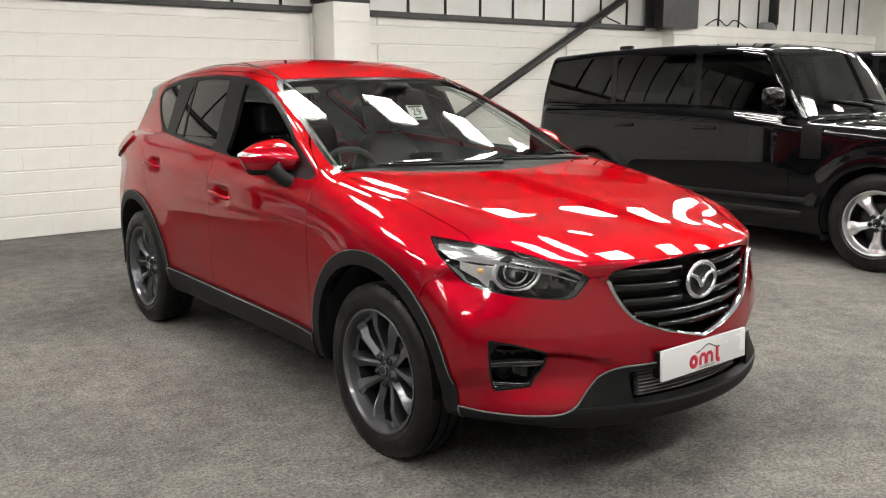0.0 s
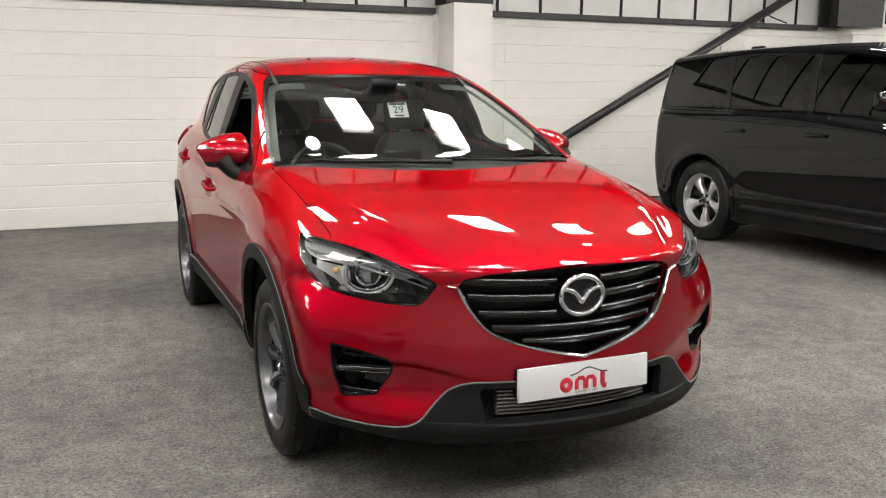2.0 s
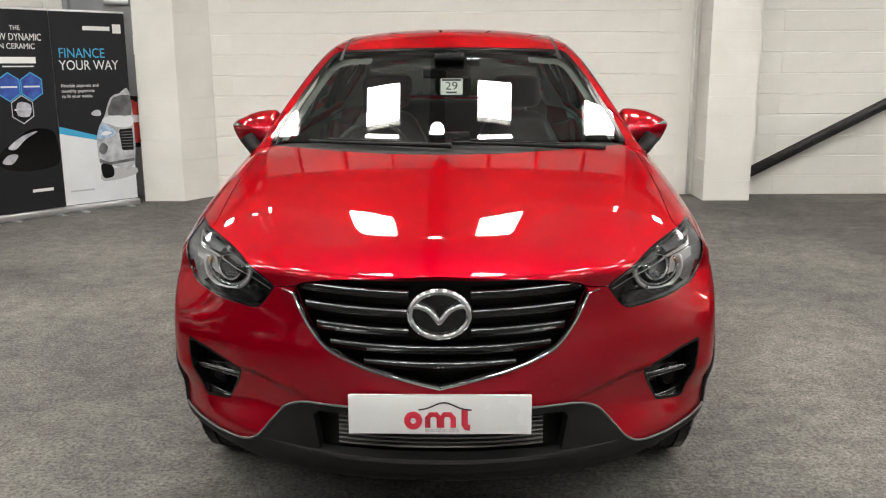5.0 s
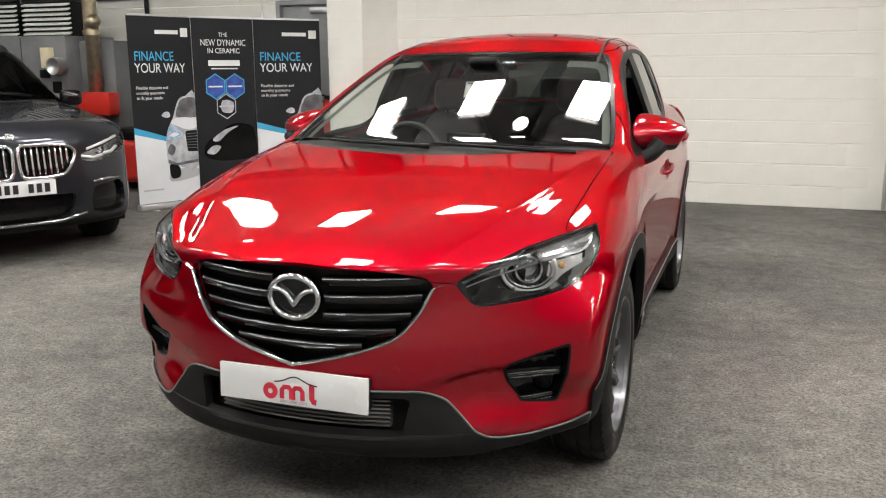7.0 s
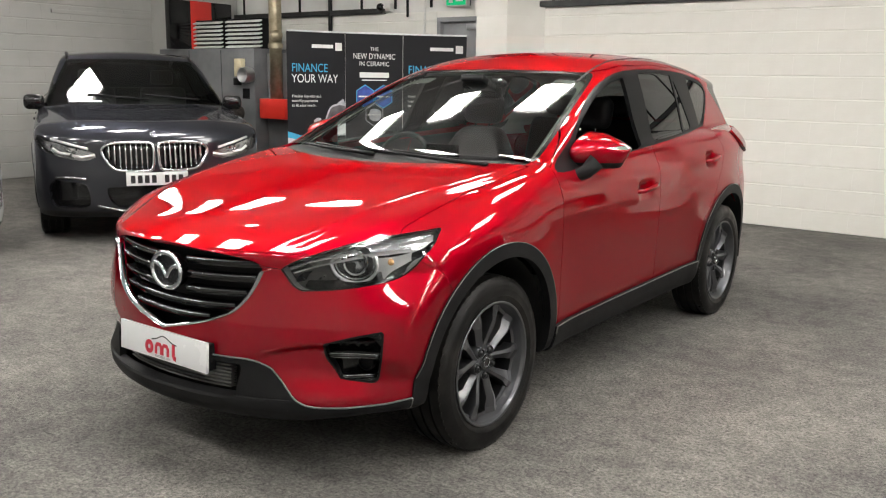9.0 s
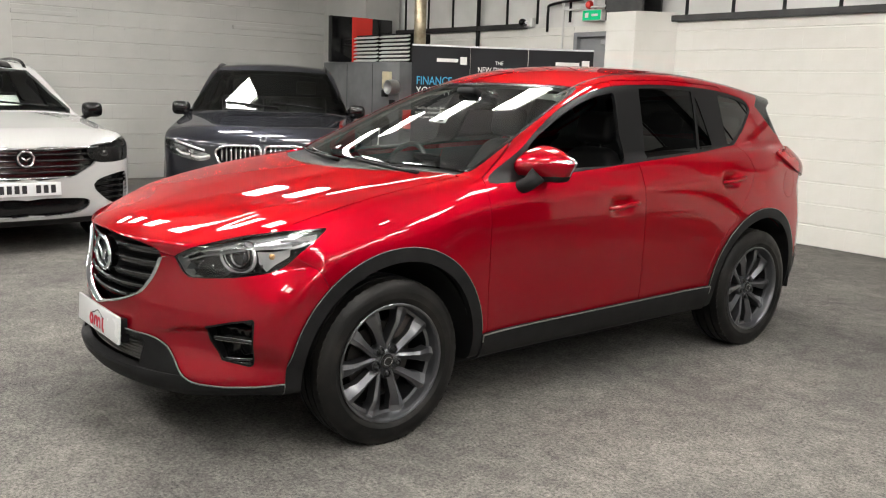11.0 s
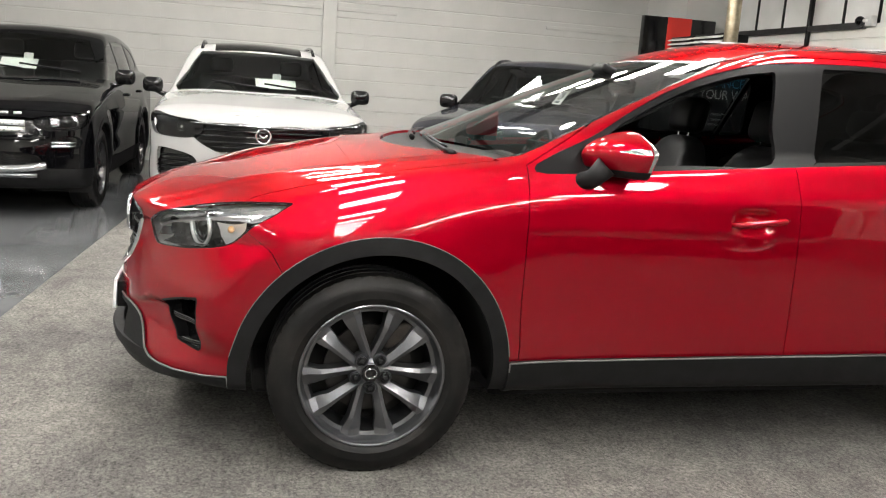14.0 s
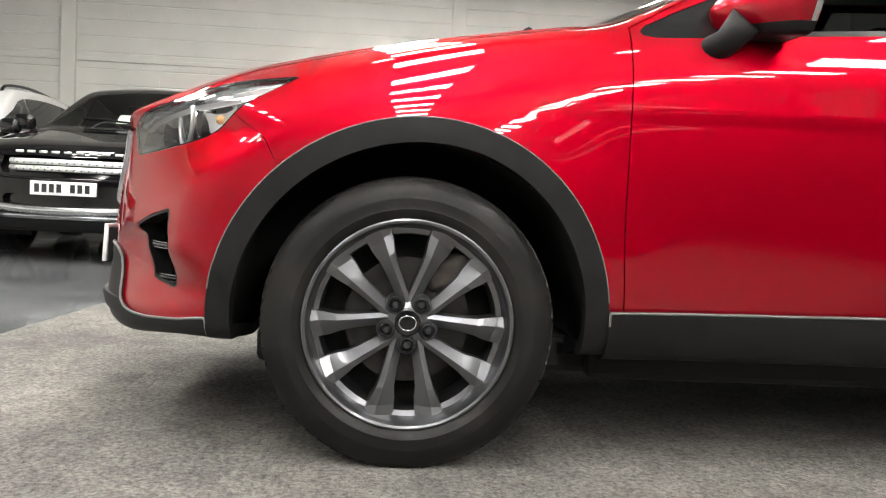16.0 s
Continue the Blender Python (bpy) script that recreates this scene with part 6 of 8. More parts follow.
def black_suv():
    q = dict(length=4.60, half=0.95, height=1.725, base=2.74, mid=-0.05, wheel=0.37, rim=0.255, belt=1.17, tumble=0.30, corner=0.10, nose_round=0.24,
             hood=((-2.35, 0.85), (-2.2, 0.93), (-2.0, 0.98), (-1.5, 1.07), (-1.0, 1.155), (0, 1.25), (1.2, 1.29), (2.3, 1.30)),
             nose=((0.22, -2.20), (0.32, -2.28), (0.45, -2.30), (0.62, -2.295), (0.80, -2.27), (0.90, -2.22), (1.0, -2.0)),
             roof=((-0.3, 1.62), (0.2, 1.69), (0.9, 1.715), (1.6, 1.68), (2.1, 1.62)), tail=((0.3, 2.2), (0.6, 2.28), (1.0, 2.27), (1.3, 2.2), (1.6, 2.05)),
             screen=((-0.95, 1.17), (-0.08, 1.60)), screen_outline=screen_shape(0.77, 0.59, 1.155, 1.58), skirt=0.42, chin=0.44, bonnet_z=0.90,
             windows=outline([(-0.80, 1.18), (-0.3, 1.41), (0.1, 1.555), (0.9, 1.585), (1.5, 1.54), (1.85, 1.46), (1.8, 1.30), (0.5, 1.23)], 3), pillars=(0.28, 1.2), seams=(-0.82, 0.26, 1.2),
             lamps=[[(0.450, 0.85), (0.680, 0.88), (0.892, 0.91), (0.930, 0.87), (0.853, 0.785), (0.680, 0.75), (0.488, 0.755)]],
             dark_front=[[(0, 0.84), (0.50, 0.85), (0.56, 0.825), (0.53, 0.725), (0.46, 0.705), (0, 0.70)], [(0, 0.52), (0.40, 0.54), (0.50, 0.53), (0.46, 0.45), (0, 0.445)], [(0.62, 0.68), (0.86, 0.70), (0.86, 0.60), (0.64, 0.58)]],
             mirror=(-0.66, 1.22), handles=((0.08, 1.02), (1.05, 1.04)), alloy=BLACK_ALLOY, wheel_label="black alloy wheel", plate_z=0.595, clear=True, paper=(0.02, 0.34), lamp_mat=SATIN_BLACK)
    car, f, hl = suv("black SUV with silver mesh grille, parked on shiny floor", q, (-4.2 - 2.30, -3.93, 0), 88, BLACK_PAINT)
    for z in (0.805, 0.75):
        g = bar_on(f, hl, [(x, z) for x in np.linspace(-0.46, 0.46, 11)], 0.024, LAMP_REFLECTOR, car, "grille_bar", "silver mesh bar of the grille", -0.008)
        for x in np.linspace(-0.44, 0.44, 16):
            bar_on(f, hl, [(x - 0.02, z - 0.012), (x + 0.02, z + 0.012)], 0.004, SATIN_BLACK, g, "mesh_gap", "", 0.010)
    bar_on(f, hl, [(x, 0.67 + 0.02 * (abs(x) / 0.6) ** 4) for x in np.linspace(-0.62, 0.62, 13)], 0.012, GLOSS_BLACK, car, "bumper_bar")
    for i in range(9):
        x = -0.40 + 0.10 * i
        bar_on(f, hl, [(x - 0.03, 0.885), (x + 0.03, 0.885)], 0.012, LAMP_REFLECTOR, car, "bonnet_mark", "plain silver bar on the bonnet edge", 0.004)
    for sgn in (-1, 1):
        for z in (0.645, 0.615):
            bar_on(f, hl, [(sgn * x, z) for x in (0.66, 0.75, 0.83)], 0.014, CHROME, car, "fog_trim", "chrome fog lamp trim", -0.006)
    sk = bar_on(f, hl, [(x, 0.415 + 0.03 * (abs(x) / 0.6) ** 3) for x in np.linspace(-0.62, 0.62, 13)], 0.034, LAMP_SILVER, car, "skid_plate", "satin silver skid plate", 0.004)
    bar_on(f, hl, [(x, 0.365) for x in np.linspace(-0.55, 0.55, 11)], 0.026, DULL_CHROME, car, "skid_plate", "satin silver skid plate", -0.01)


def boxy_suv():
    q = dict(length=4.80, half=0.985, height=1.95, base=3.02, mid=-0.05, wheel=0.395, rim=0.262, belt=1.26, tumble=0.14, corner=0.10, nose_round=0.14, rear_in=0.02, roof_round=0.7,
             hood=((-2.5, 1.05), (-2.4, 1.11), (-2.1, 1.155), (-1.6, 1.18), (-1.1, 1.21), (0, 1.31), (1.2, 1.33), (2.5, 1.33)),
             nose=((0.25, -2.20), (0.40, -2.34), (0.6, -2.38), (0.85, -2.38), (1.05, -2.35), (1.15, -2.2), (1.25, -1.9)),
             roof=((-0.6, 1.81), (-0.2, 1.862), (0.5, 1.892), (1.5, 1.877), (2.4, 1.827)), tail=((0.3, 2.28), (0.5, 2.37), (1.0, 2.40), (1.5, 2.36), (1.9, 2.27)),
             screen=((-0.98, 1.23), (-0.52, 1.80)), screen_round=0.16, screen_outline=screen_shape(0.80, 0.70, 1.235, 1.775), skirt=0.47, chin=0.50, bonnet_z=1.05,
             windows=outline([(-0.80, 1.27), (-0.70, 1.40), (-0.48, 1.75), (0.2, 1.78), (1.2, 1.775), (2.1, 1.75), (2.2, 1.72), (2.26, 1.34), (2.2, 1.28), (0.5, 1.27)], 2), pillars=(0.22, 1.25), seams=(-0.80, 0.25, 1.22),
             lamps=[[(0.62, 1.06), (0.80, 1.08), (0.90, 1.07), (0.90, 0.92), (0.70, 0.90), (0.60, 0.92)]],
             dark_front=[[(0, 1.02), (0.50, 1.02), (0.52, 0.95), (0.48, 0.90), (0, 0.90)]],
             mirror=(-0.66, 1.39), handles=((0.06, 1.10), (1.02, 1.10)), alloy=SILVER_ALLOY, twin=False, wheel_label="silver five-spoke alloy wheel", plate_z=0.70, arch_mat=BLACK_PAINT, handle_mat=GLOSS_BLACK, low_mat=BLACK_PAINT, dark_glass=True)
    car, f, hl = suv("tall boxy black off-road SUV with silver wheels", q, (5.12, 0.66, 0), 0, BLACK_PAINT)
    for sgn in (-1, 1):
        part("side_step", box((sgn * 0.93 - 0.05, -0.95, 0.36), (sgn * 0.93 + 0.05, 1.0, 0.44), 0.03, 3), CLAD, car, "dark side step", 40)
    for sgn in (-1, 1):
        hx = meet((1.3, -0.98, 1.05), (0.4, -0.98, 1.05), 0, f)
        part("wing_vent", box((sgn * hx - 0.012, -1.08, 0.88), (sgn * hx + 0.012, -0.90, 1.16), 0.006), SATIN_BLACK, car, "dark vent panel on the wing", 30)
        part("sill_strip", box((sgn * 0.972 - 0.014, -0.98, 0.50), (sgn * 0.972 + 0.014, 1.05, 0.545), 0.008), CLAD, car, "dark sill strip", 30)
    part("roof_fin", box((-0.03, 1.75, 1.85), (0.03, 1.93, 1.925), 0.02, 2), GLOSS_BLACK, car, "", 40)
    part("spare_wheel", add_lathe(bmesh.new(), [(2.34, 0.30), (2.36, 0.37), (2.50, 0.38), (2.58, 0.34), (2.60, 0.2), (2.60, 0.0)], "Y", 32, at=(0, 0, 1.0)), RUBBER, car, "spare wheel on the tailgate", 40)
    # a second black car beyond it
    q2 = dict(q)
    q2.update(mirror=(-0.7, 1.25), alloy=BLACK_ALLOY, twin=True, wheel_label="black alloy wheel")
    suv("black SUV standing beyond the boxy off-road car", q2, (8.3, 0.55, 0), 0, BLACK_PAINT)


grey_suv()
white_suv("white SUV with black grille, roof glass and paper inside", (-4.02 - 2.44, -1.58, 0), 90)
white_suv("white SUV standing beyond the black one", (-6.6, -6.15, 0), 88)
black_suv()
boxy_suv()

# ---- the hall ----
WALL_Y, GREY_X, EAST_X, SOUTH_Y, CEIL_Z = 5.264, -9.6, 16.0, -9.4, 4.35
CARPET = relief(material("grey_needle_carpet", (0.05, 0.05, 0.05), 0.95, spec=0.15), 260, 0.6, 0.004, 3.0)
n1 = noise_node(CARPET, 60, 8.0, 0.92)
c1 = blend_color(CARPET, n1.outputs["Fac"], (0.012, 0.012, 0.013), (0.40, 0.388, 0.365), 0.36, 0.66)
n2 = noise_node(CARPET, 0.8, 5.0, 0.6)
n3 = noise_node(CARPET, 9.0, 6.0, 0.75)
mx = node(CARPET, "ShaderNodeMix")
mx.data_type, mx.blend_type = "RGBA", "MULTIPLY"
mx.inputs["Factor"].default_value = 1.0
my = node(CARPET, "ShaderNodeMix")
my.data_type, my.blend_type = "RGBA", "MULTIPLY"
my.inputs["Factor"].default_value = 1.0
join(CARPET, c1, mx.inputs["A"])
join(CARPET, blend_color(CARPET, n2.outputs["Fac"], (0.60, 0.60, 0.61), (1.08, 1.07, 1.04), 0.34, 0.66), mx.inputs["B"])
join(CARPET, mx.outputs["Result"], my.inputs["A"])
join(CARPET, blend_color(CARPET, n3.outputs["Fac"], (0.70, 0.70, 0.70), (1.12, 1.115, 1.10), 0.36, 0.64), my.inputs["B"])
join(CARPET, my.outputs["Result"], shader(CARPET).inputs["Base Color"])
GREY_FLOOR = relief(worn_gloss(mottled(material("glossy_grey_floor_paint", (0.115, 0.12, 0.125), 0.1), (0.09, 0.094, 0.098), (0.14, 0.145, 0.15), 1.5), 2.5, 0.05, 0.16), 3, 0.05, 0.004)
WHITE_WALL = relief(relief(mottled(material("white_painted_block", (0.80, 0.79, 0.74), 0.55), (0.76, 0.75, 0.70), (0.84, 0.83, 0.79), 1.3), 60, 0.35, 0.004), 9, 0.2, 0.006)
GREY_WALL = relief(relief(mottled(material("grey_painted_block", (0.46, 0.46, 0.44), 0.6), (0.43, 0.43, 0.41), (0.49, 0.487, 0.465), 1.1), 60, 0.35, 0.004), 9, 0.2, 0.006)
WHITE_SHEET = mottled(material("white_wall_sheet", (0.78, 0.78, 0.75), 0.4), (0.72, 0.72, 0.69), (0.82, 0.82, 0.80), 1.7)
BLACK_STEEL = relief(mottled(material("black_steel", (0.02, 0.02, 0.021), 0.45), (0.015, 0.015, 0.016), (0.03, 0.03, 0.03), 8), 40, 0.1)
CEILING_SHEET = mottled(material("dark_ceiling_sheet", (0.28, 0.28, 0.277), 0.6), (0.25, 0.25, 0.247), (0.31, 0.31, 0.307), 1.2)
DOOR_GREY = mottled(material("grey_door_paint", (0.28, 0.29, 0.30), 0.45), (0.25, 0.26, 0.27), (0.31, 0.32, 0.33), 3)
LIGHT = glow("light_panel", (1.0, 0.965, 0.91), 42.0)


BRASS = worn_gloss(mottled(material("aged_flue_metal", (0.42, 0.36, 0.25), 0.4, 0.8), (0.34, 0.29, 0.20), (0.50, 0.44, 0.32), 12), 20, 0.3, 0.5)
CABINET = relief(worn_gloss(mottled(material("grey_cabinet_paint", (0.13, 0.135, 0.14), 0.5), (0.11, 0.115, 0.12), (0.16, 0.165, 0.17), 2.5), 8, 0.4, 0.6), 30, 0.05)
FIRE_RED = worn_gloss(material("bright_red_paint", (0.62, 0.03, 0.02), 0.4), 12, 0.3, 0.5)
GREEN_SIGN = glow("green_sign", (0.02, 0.55, 0.22), 0.9)
WHITE_PLASTIC = mottled(material("white_plastic", (0.72, 0.72, 0.70), 0.4), (0.68, 0.68, 0.66), (0.75, 0.75, 0.73), 10)
BANNER_DARK = mottled(material("dark_banner_print", (0.006, 0.0065, 0.009), 0.6, spec=0.3), (0.0055, 0.006, 0.008), (0.007, 0.0075, 0.0105), 2)
BANNER_WHITE = mottled(material("white_banner_print", (0.72, 0.74, 0.77), 0.5), (0.66, 0.68, 0.71), (0.75, 0.77, 0.80), 1.5)
BANNER_CYAN = material("cyan_print", (0.04, 0.36, 0.62), 0.5)
PRINT_SILVER = mottled(material("silver_print", (0.42, 0.43, 0.46), 0.5), (0.30, 0.31, 0.34), (0.55, 0.56, 0.60), 9)
PRINT_BLUE = mottled(material("blue_print", (0.02, 0.05, 0.30), 0.5), (0.015, 0.03, 0.22), (0.03, 0.10, 0.42), 12)
ALUMINIUM = worn_gloss(material("brushed_aluminium", (0.55, 0.56, 0.57), 0.35, 0.9), 20, 0.28, 0.42)


def wall_slab(name, lo, hi, mat, label):
    return tagged(part(name, box(lo, hi), mat, None), label, "wall", kind="structure")


def block_mesh(w, h, d, mat):
    """One block face with eased edges, its back at y = 0, standing proud to -y."""
    me = bpy.data.meshes.new("block")
    e, s = 0.006, 0.0002
    v = [(0, 0, 0), (w, 0, 0), (w, 0, h), (0, 0, h), (s, -d, e), (w - s, -d, e), (w - s, -d, h - e), (s, -d, h - e)]
    me.from_pydata(v, [], [(4, 5, 6, 7), (0, 1, 5, 4), (1, 2, 6, 5), (2, 3, 7, 6), (3, 0, 4, 7)])
    me.materials.append(mat)
    return me


def lay_blocks(wall, origin, turn, length, height, mat, near, skip=(), depth=0.010):
    """Courses of blocks on a wall face: those within near (along the wall) are parts, the rest one joined part."""
    W, H, J, G = 0.4496, 0.2155, 0.0095, 0.0004
    base = Matrix.Translation(origin) @ pose(0, 0, 0, 0, 0, turn)
    full = block_mesh(W, H, depth, mat)
    rng = random.Random(7)
    rest_v, rest_f = [], []
    rows = int(height / (H + J))
    for r in range(rows + 1):
        z = r * (H + J)
        h = min(H, height - z - 0.002)
        if h < 0.03:
            continue
        x = -(W + G) / 2 if r % 2 else 0.0
        while x < length:
            a, b = max(x, 0), min(x + W, length)
            x += W + G
            if b - a < 0.04 or any(a < k1 and b > k0 and z < kz for k0, k1, kz in skip):
                continue
            push = rng.uniform(-0.0004, 0.0004)
            if near[0] <= a <= near[1] and h == H and b - a > W - 0.001:
                ob = new("block", full)
                ob.parent = wall
                ob.matrix_basis = base @ Matrix.Translation((a, push, z)) @ pose(0, 0, 0, 0, rng.uniform(-0.01, 0.01), 0)
                continue
            k = len(rest_v)
            e, s, d = 0.006, 0.0002, depth - push
            for p in ((a, 0, z), (b, 0, z), (b, 0, z + h), (a, 0, z + h), (a + s, -d, z + e), (b - s, -d, z + e), (b - s, -d, z + h - e), (a + s, -d, z + h - e)):
                rest_v.append(tuple(base @ Vector(p)))
            rest_f += [tuple(k + i for i in f) for f in ((4, 5, 6, 7), (0, 1, 5, 4), (1, 2, 6, 5), (2, 3, 7, 6), (3, 0, 4, 7))]
    me = bpy.data.meshes.new("block_courses")
    me.from_pydata(rest_v, [], rest_f)
    me.materials.append(mat)
    ob = new("block_courses", me)
    ob.parent = wall
    tagged(ob, "courses of painted blocks", kind="stuff")


def lettering(text, size, mat, parent, m, name="lettering", align="LEFT", label=""):
    c = bpy.data.curves.new(name, "FONT")
    c.body, c.size, c.align_x, c.extrude = text, size, align, 0.0006
    t = bpy.data.objects.new(name, c)
    scene.collection.objects.link(t)
    me = bpy.data.meshes.new_from_object(t.evaluated_get(bpy.context.evaluated_depsgraph_get()))
    bpy.data.objects.remove(t)
    me.materials.clear()
    me.materials.append(mat)
    ob = new(name, me)
    ob.parent = parent
    ob.matrix_basis = m
    if label:
        tagged(ob, label)
    return ob


def build_hall():
    tagged(part("floor", box((GREY_X - 0.3, SOUTH_Y - 0.3, -0.2), (EAST_X + 0.3, WALL_Y + 0.3, -0.006)), GREY_FLOOR), "glossy grey painted concrete floor", "floor", kind="structure")
    bm = bmesh.new()
    add_slab(bm, [(GREY_X, -2.32), (-4.0, -2.78), (0.6, -3.14), (3.0, -3.30), (7.0, -3.55), (EAST_X, -4.0), (EAST_X, WALL_Y), (GREY_X, WALL_Y)], 0.006, Matrix.Translation((0, 0, -0.006)))
    tagged(part("carpet", bm, CARPET), "dark grey heather needle-felt carpet", "carpet", kind="structure")
    north = wall_slab("wall_north", (-3.3, WALL_Y, -0.2), (EAST_X, WALL_Y + 0.22, 2.36), WHITE_WALL, "white painted concrete block wall")
    # the bay with the door lies left of the pier
    bay = wall_slab("wall_north_bay", (GREY_X - 0.3, WALL_Y, -0.2), (-4.36, WALL_Y + 0.22, 2.36), WHITE_WALL, "white painted block wall beside the door")
    wall_slab("door_head", (-4.36, WALL_Y, 2.27), (-3.3, WALL_Y + 0.22, 2.36), WHITE_WALL, "white wall over the door")
    upper = wall_slab("wall_north_upper", (GREY_X - 0.3, WALL_Y + 0.06, 2.36), (EAST_X, WALL_Y + 0.22, CEIL_Z), WHITE_SHEET, "white sheet cladding above the blocks")
    west = wall_slab("wall_west", (GREY_X - 0.25, SOUTH_Y, -0.2), (GREY_X, WALL_Y, CEIL_Z), GREY_WALL, "grey painted concrete block wall")
    wall_slab("wall_south", (GREY_X - 0.25, SOUTH_Y - 0.25, -0.2), (EAST_X, SOUTH_Y, CEIL_Z), WHITE_WALL, "white painted block wall")
    wall_slab("wall_east", (EAST_X, SOUTH_Y - 0.25, -0.2), (EAST_X + 0.25, WALL_Y + 0.22, CEIL_Z), WHITE_WALL, "white painted block wall")
    tagged(part("ceiling", box((GREY_X - 0.3, SOUTH_Y - 0.3, CEIL_Z), (EAST_X + 0.3, WALL_Y + 0.3, CEIL_Z + 0.1)), CEILING_SHEET), "dark grey sheet metal ceiling", "ceiling", kind="structure")
    # roof beams
    for x in (-6.2, -0.2, 5.8, 11.8):
        bm = box((x - 0.09, SOUTH_Y, CEIL_Z - 0.30), (x + 0.09, WALL_Y, CEIL_Z - 0.285))
        add_box(bm, (x - 0.008, SOUTH_Y, CEIL_Z - 0.285), (x + 0.008, WALL_Y, CEIL_Z - 0.012))
        add_box(bm, (x - 0.09, SOUTH_Y, CEIL_Z - 0.012), (x + 0.09, WALL_Y, CEIL_Z - 0.001))
        tagged(part("roof_beam", bm, BLACK_STEEL), "black steel roof beam", "beam", "roof beams", "structure")
    bm = bmesh.new()
    for y in np.arange(SOUTH_Y + 0.6, WALL_Y, 1.2):
        add_box(bm, (GREY_X, y - 0.03, CEIL_Z - 0.08), (EAST_X, y + 0.03, CEIL_Z - 0.001))
    tagged(part("purlins", bm, CEILING_SHEET), "dark steel purlins under the ceiling", "beam", kind="structure")
    # seams of the upper cladding
    for x in np.arange(-8.2, EAST_X, 0.615):
        if min(abs(x - k) for k in (-3.2, 2.9, 9.4)) < 0.35:
            continue
        ob = part("cladding_joint", box((x - 0.018, WALL_Y + 0.045, 2.42), (x + 0.018, WALL_Y + 0.062, CEIL_Z)), SATIN_BLACK, upper)
    # piers of block with black steel stanchions over them
    pier_l = tagged(new("pier"), "white painted block pier with a splayed side", "pier", kind="structure")
    pier(pier_l, -3.44, -3.0, 4.82, 2.46, -2.74)
    pier_r = tagged(new("pier"), "white painted block pier with a splayed side", "pier", kind="structure")
    pier(pier_r, 2.66, 3.16, 4.80, 2.46, 3.18)
    for x0, x1 in ((-3.5, -2.95), (2.6, 3.2), (8.75, 9.65)):
        bm = box((x0, 4.86, 2.46 if x0 < 8 else 2.40), (x1, 4.89, CEIL_Z))
        add_box(bm, (x0, 5.20, 2.46 if x0 < 8 else 2.40), (x1, 5.23, CEIL_Z))
        add_box(bm, (x0 + 0.2, 4.89, 2.46 if x0 < 8 else 2.40), (x0 + 0.24, 5.20, CEIL_Z))
        tagged(part("stanchion", bm, BLACK_STEEL), "black steel stanchion", "column", "stanchions", "structure")
    # dark rails on top of the block wall
    for x0, x1 in ((-8.3, -5.25), (-2.9, 2.6), (3.2, 8.72)):
        bm = box((x0, WALL_Y - 0.07, 2.355), (x1, WALL_Y + 0.05, 2.365))
        add_box(bm, (x0, WALL_Y - 0.075, 2.365), (x1, WALL_Y - 0.065, 2.425), 0.002)
        add_box(bm, (x0, WALL_Y - 0.065, 2.40), (x1, WALL_Y + 0.05, 2.425))
        tagged(part("wall_rail", bm, BLACK_STEEL), "black steel rail on the block wall", "rail", "wall rails", "structure")
    tagged(part("wall_ledge", box((9.2, 5.0, 2.30), (EAST_X, WALL_Y + 0.05, 2.47), 0.01), WHITE_WALL), "white ledge on top of the wall", "ledge", kind="structure")
    wall_slab("wall_thickening", (9.25, 5.02, -0.01), (EAST_X, WALL_Y, 2.30), WHITE_WALL, "thicker white wall section")
    # slanting brace
    tagged(part("wall_brace", add_tube(bmesh.new(), [(2.80, 5.13, 0.03), (9.0, 5.13, 3.27)], 0.058, 16), BLACK_STEEL, None, "", 50), "black round steel brace slanting up the wall", "brace", kind="structure")
    # west wall: pilasters, a ledge line and the boxed corner
    for y in (-0.49, -5.92):
        tagged(part("pilaster", box((GREY_X, y - 0.1, 0), (GREY_X + 0.07, y + 0.1, CEIL_Z), 0.006), GREY_WALL), "grey painted pilaster", "pilaster", "pilasters", "structure")
    for y0, y1 in ((-9.3, -6.03), (-5.81, -0.60), (-0.38, 0.52), (2.9, 4.7)):
        tagged(part("wall_band", box((GREY_X, y0, 2.345), (GREY_X + 0.035, y1, 2.40), 0.005), GREY_WALL), "painted ledge along the grey wall", "ledge", "wall ledges", "structure")
    wall_slab("corner_boxing", (GREY_X, 4.6, -0.01), (-8.31, WALL_Y, CEIL_Z), GREY_WALL, "grey boxed-in corner")
    for x in np.arange(-7.29, 15, 1.27):
        for y in (1.40, -1.75):
            light_panel(x + 0.14, y)
    for x in np.arange(-6.02, 6.5, 1.27):
        light_panel(x + 0.14, -4.9)
    for x, y in ((-0.17, 1.02), (2.4, -0.2), (-2.8, -0.2), (-0.3, -2.0)):
        round_lamp(x, y)
    return north, bay, west, pier_l, pier_r


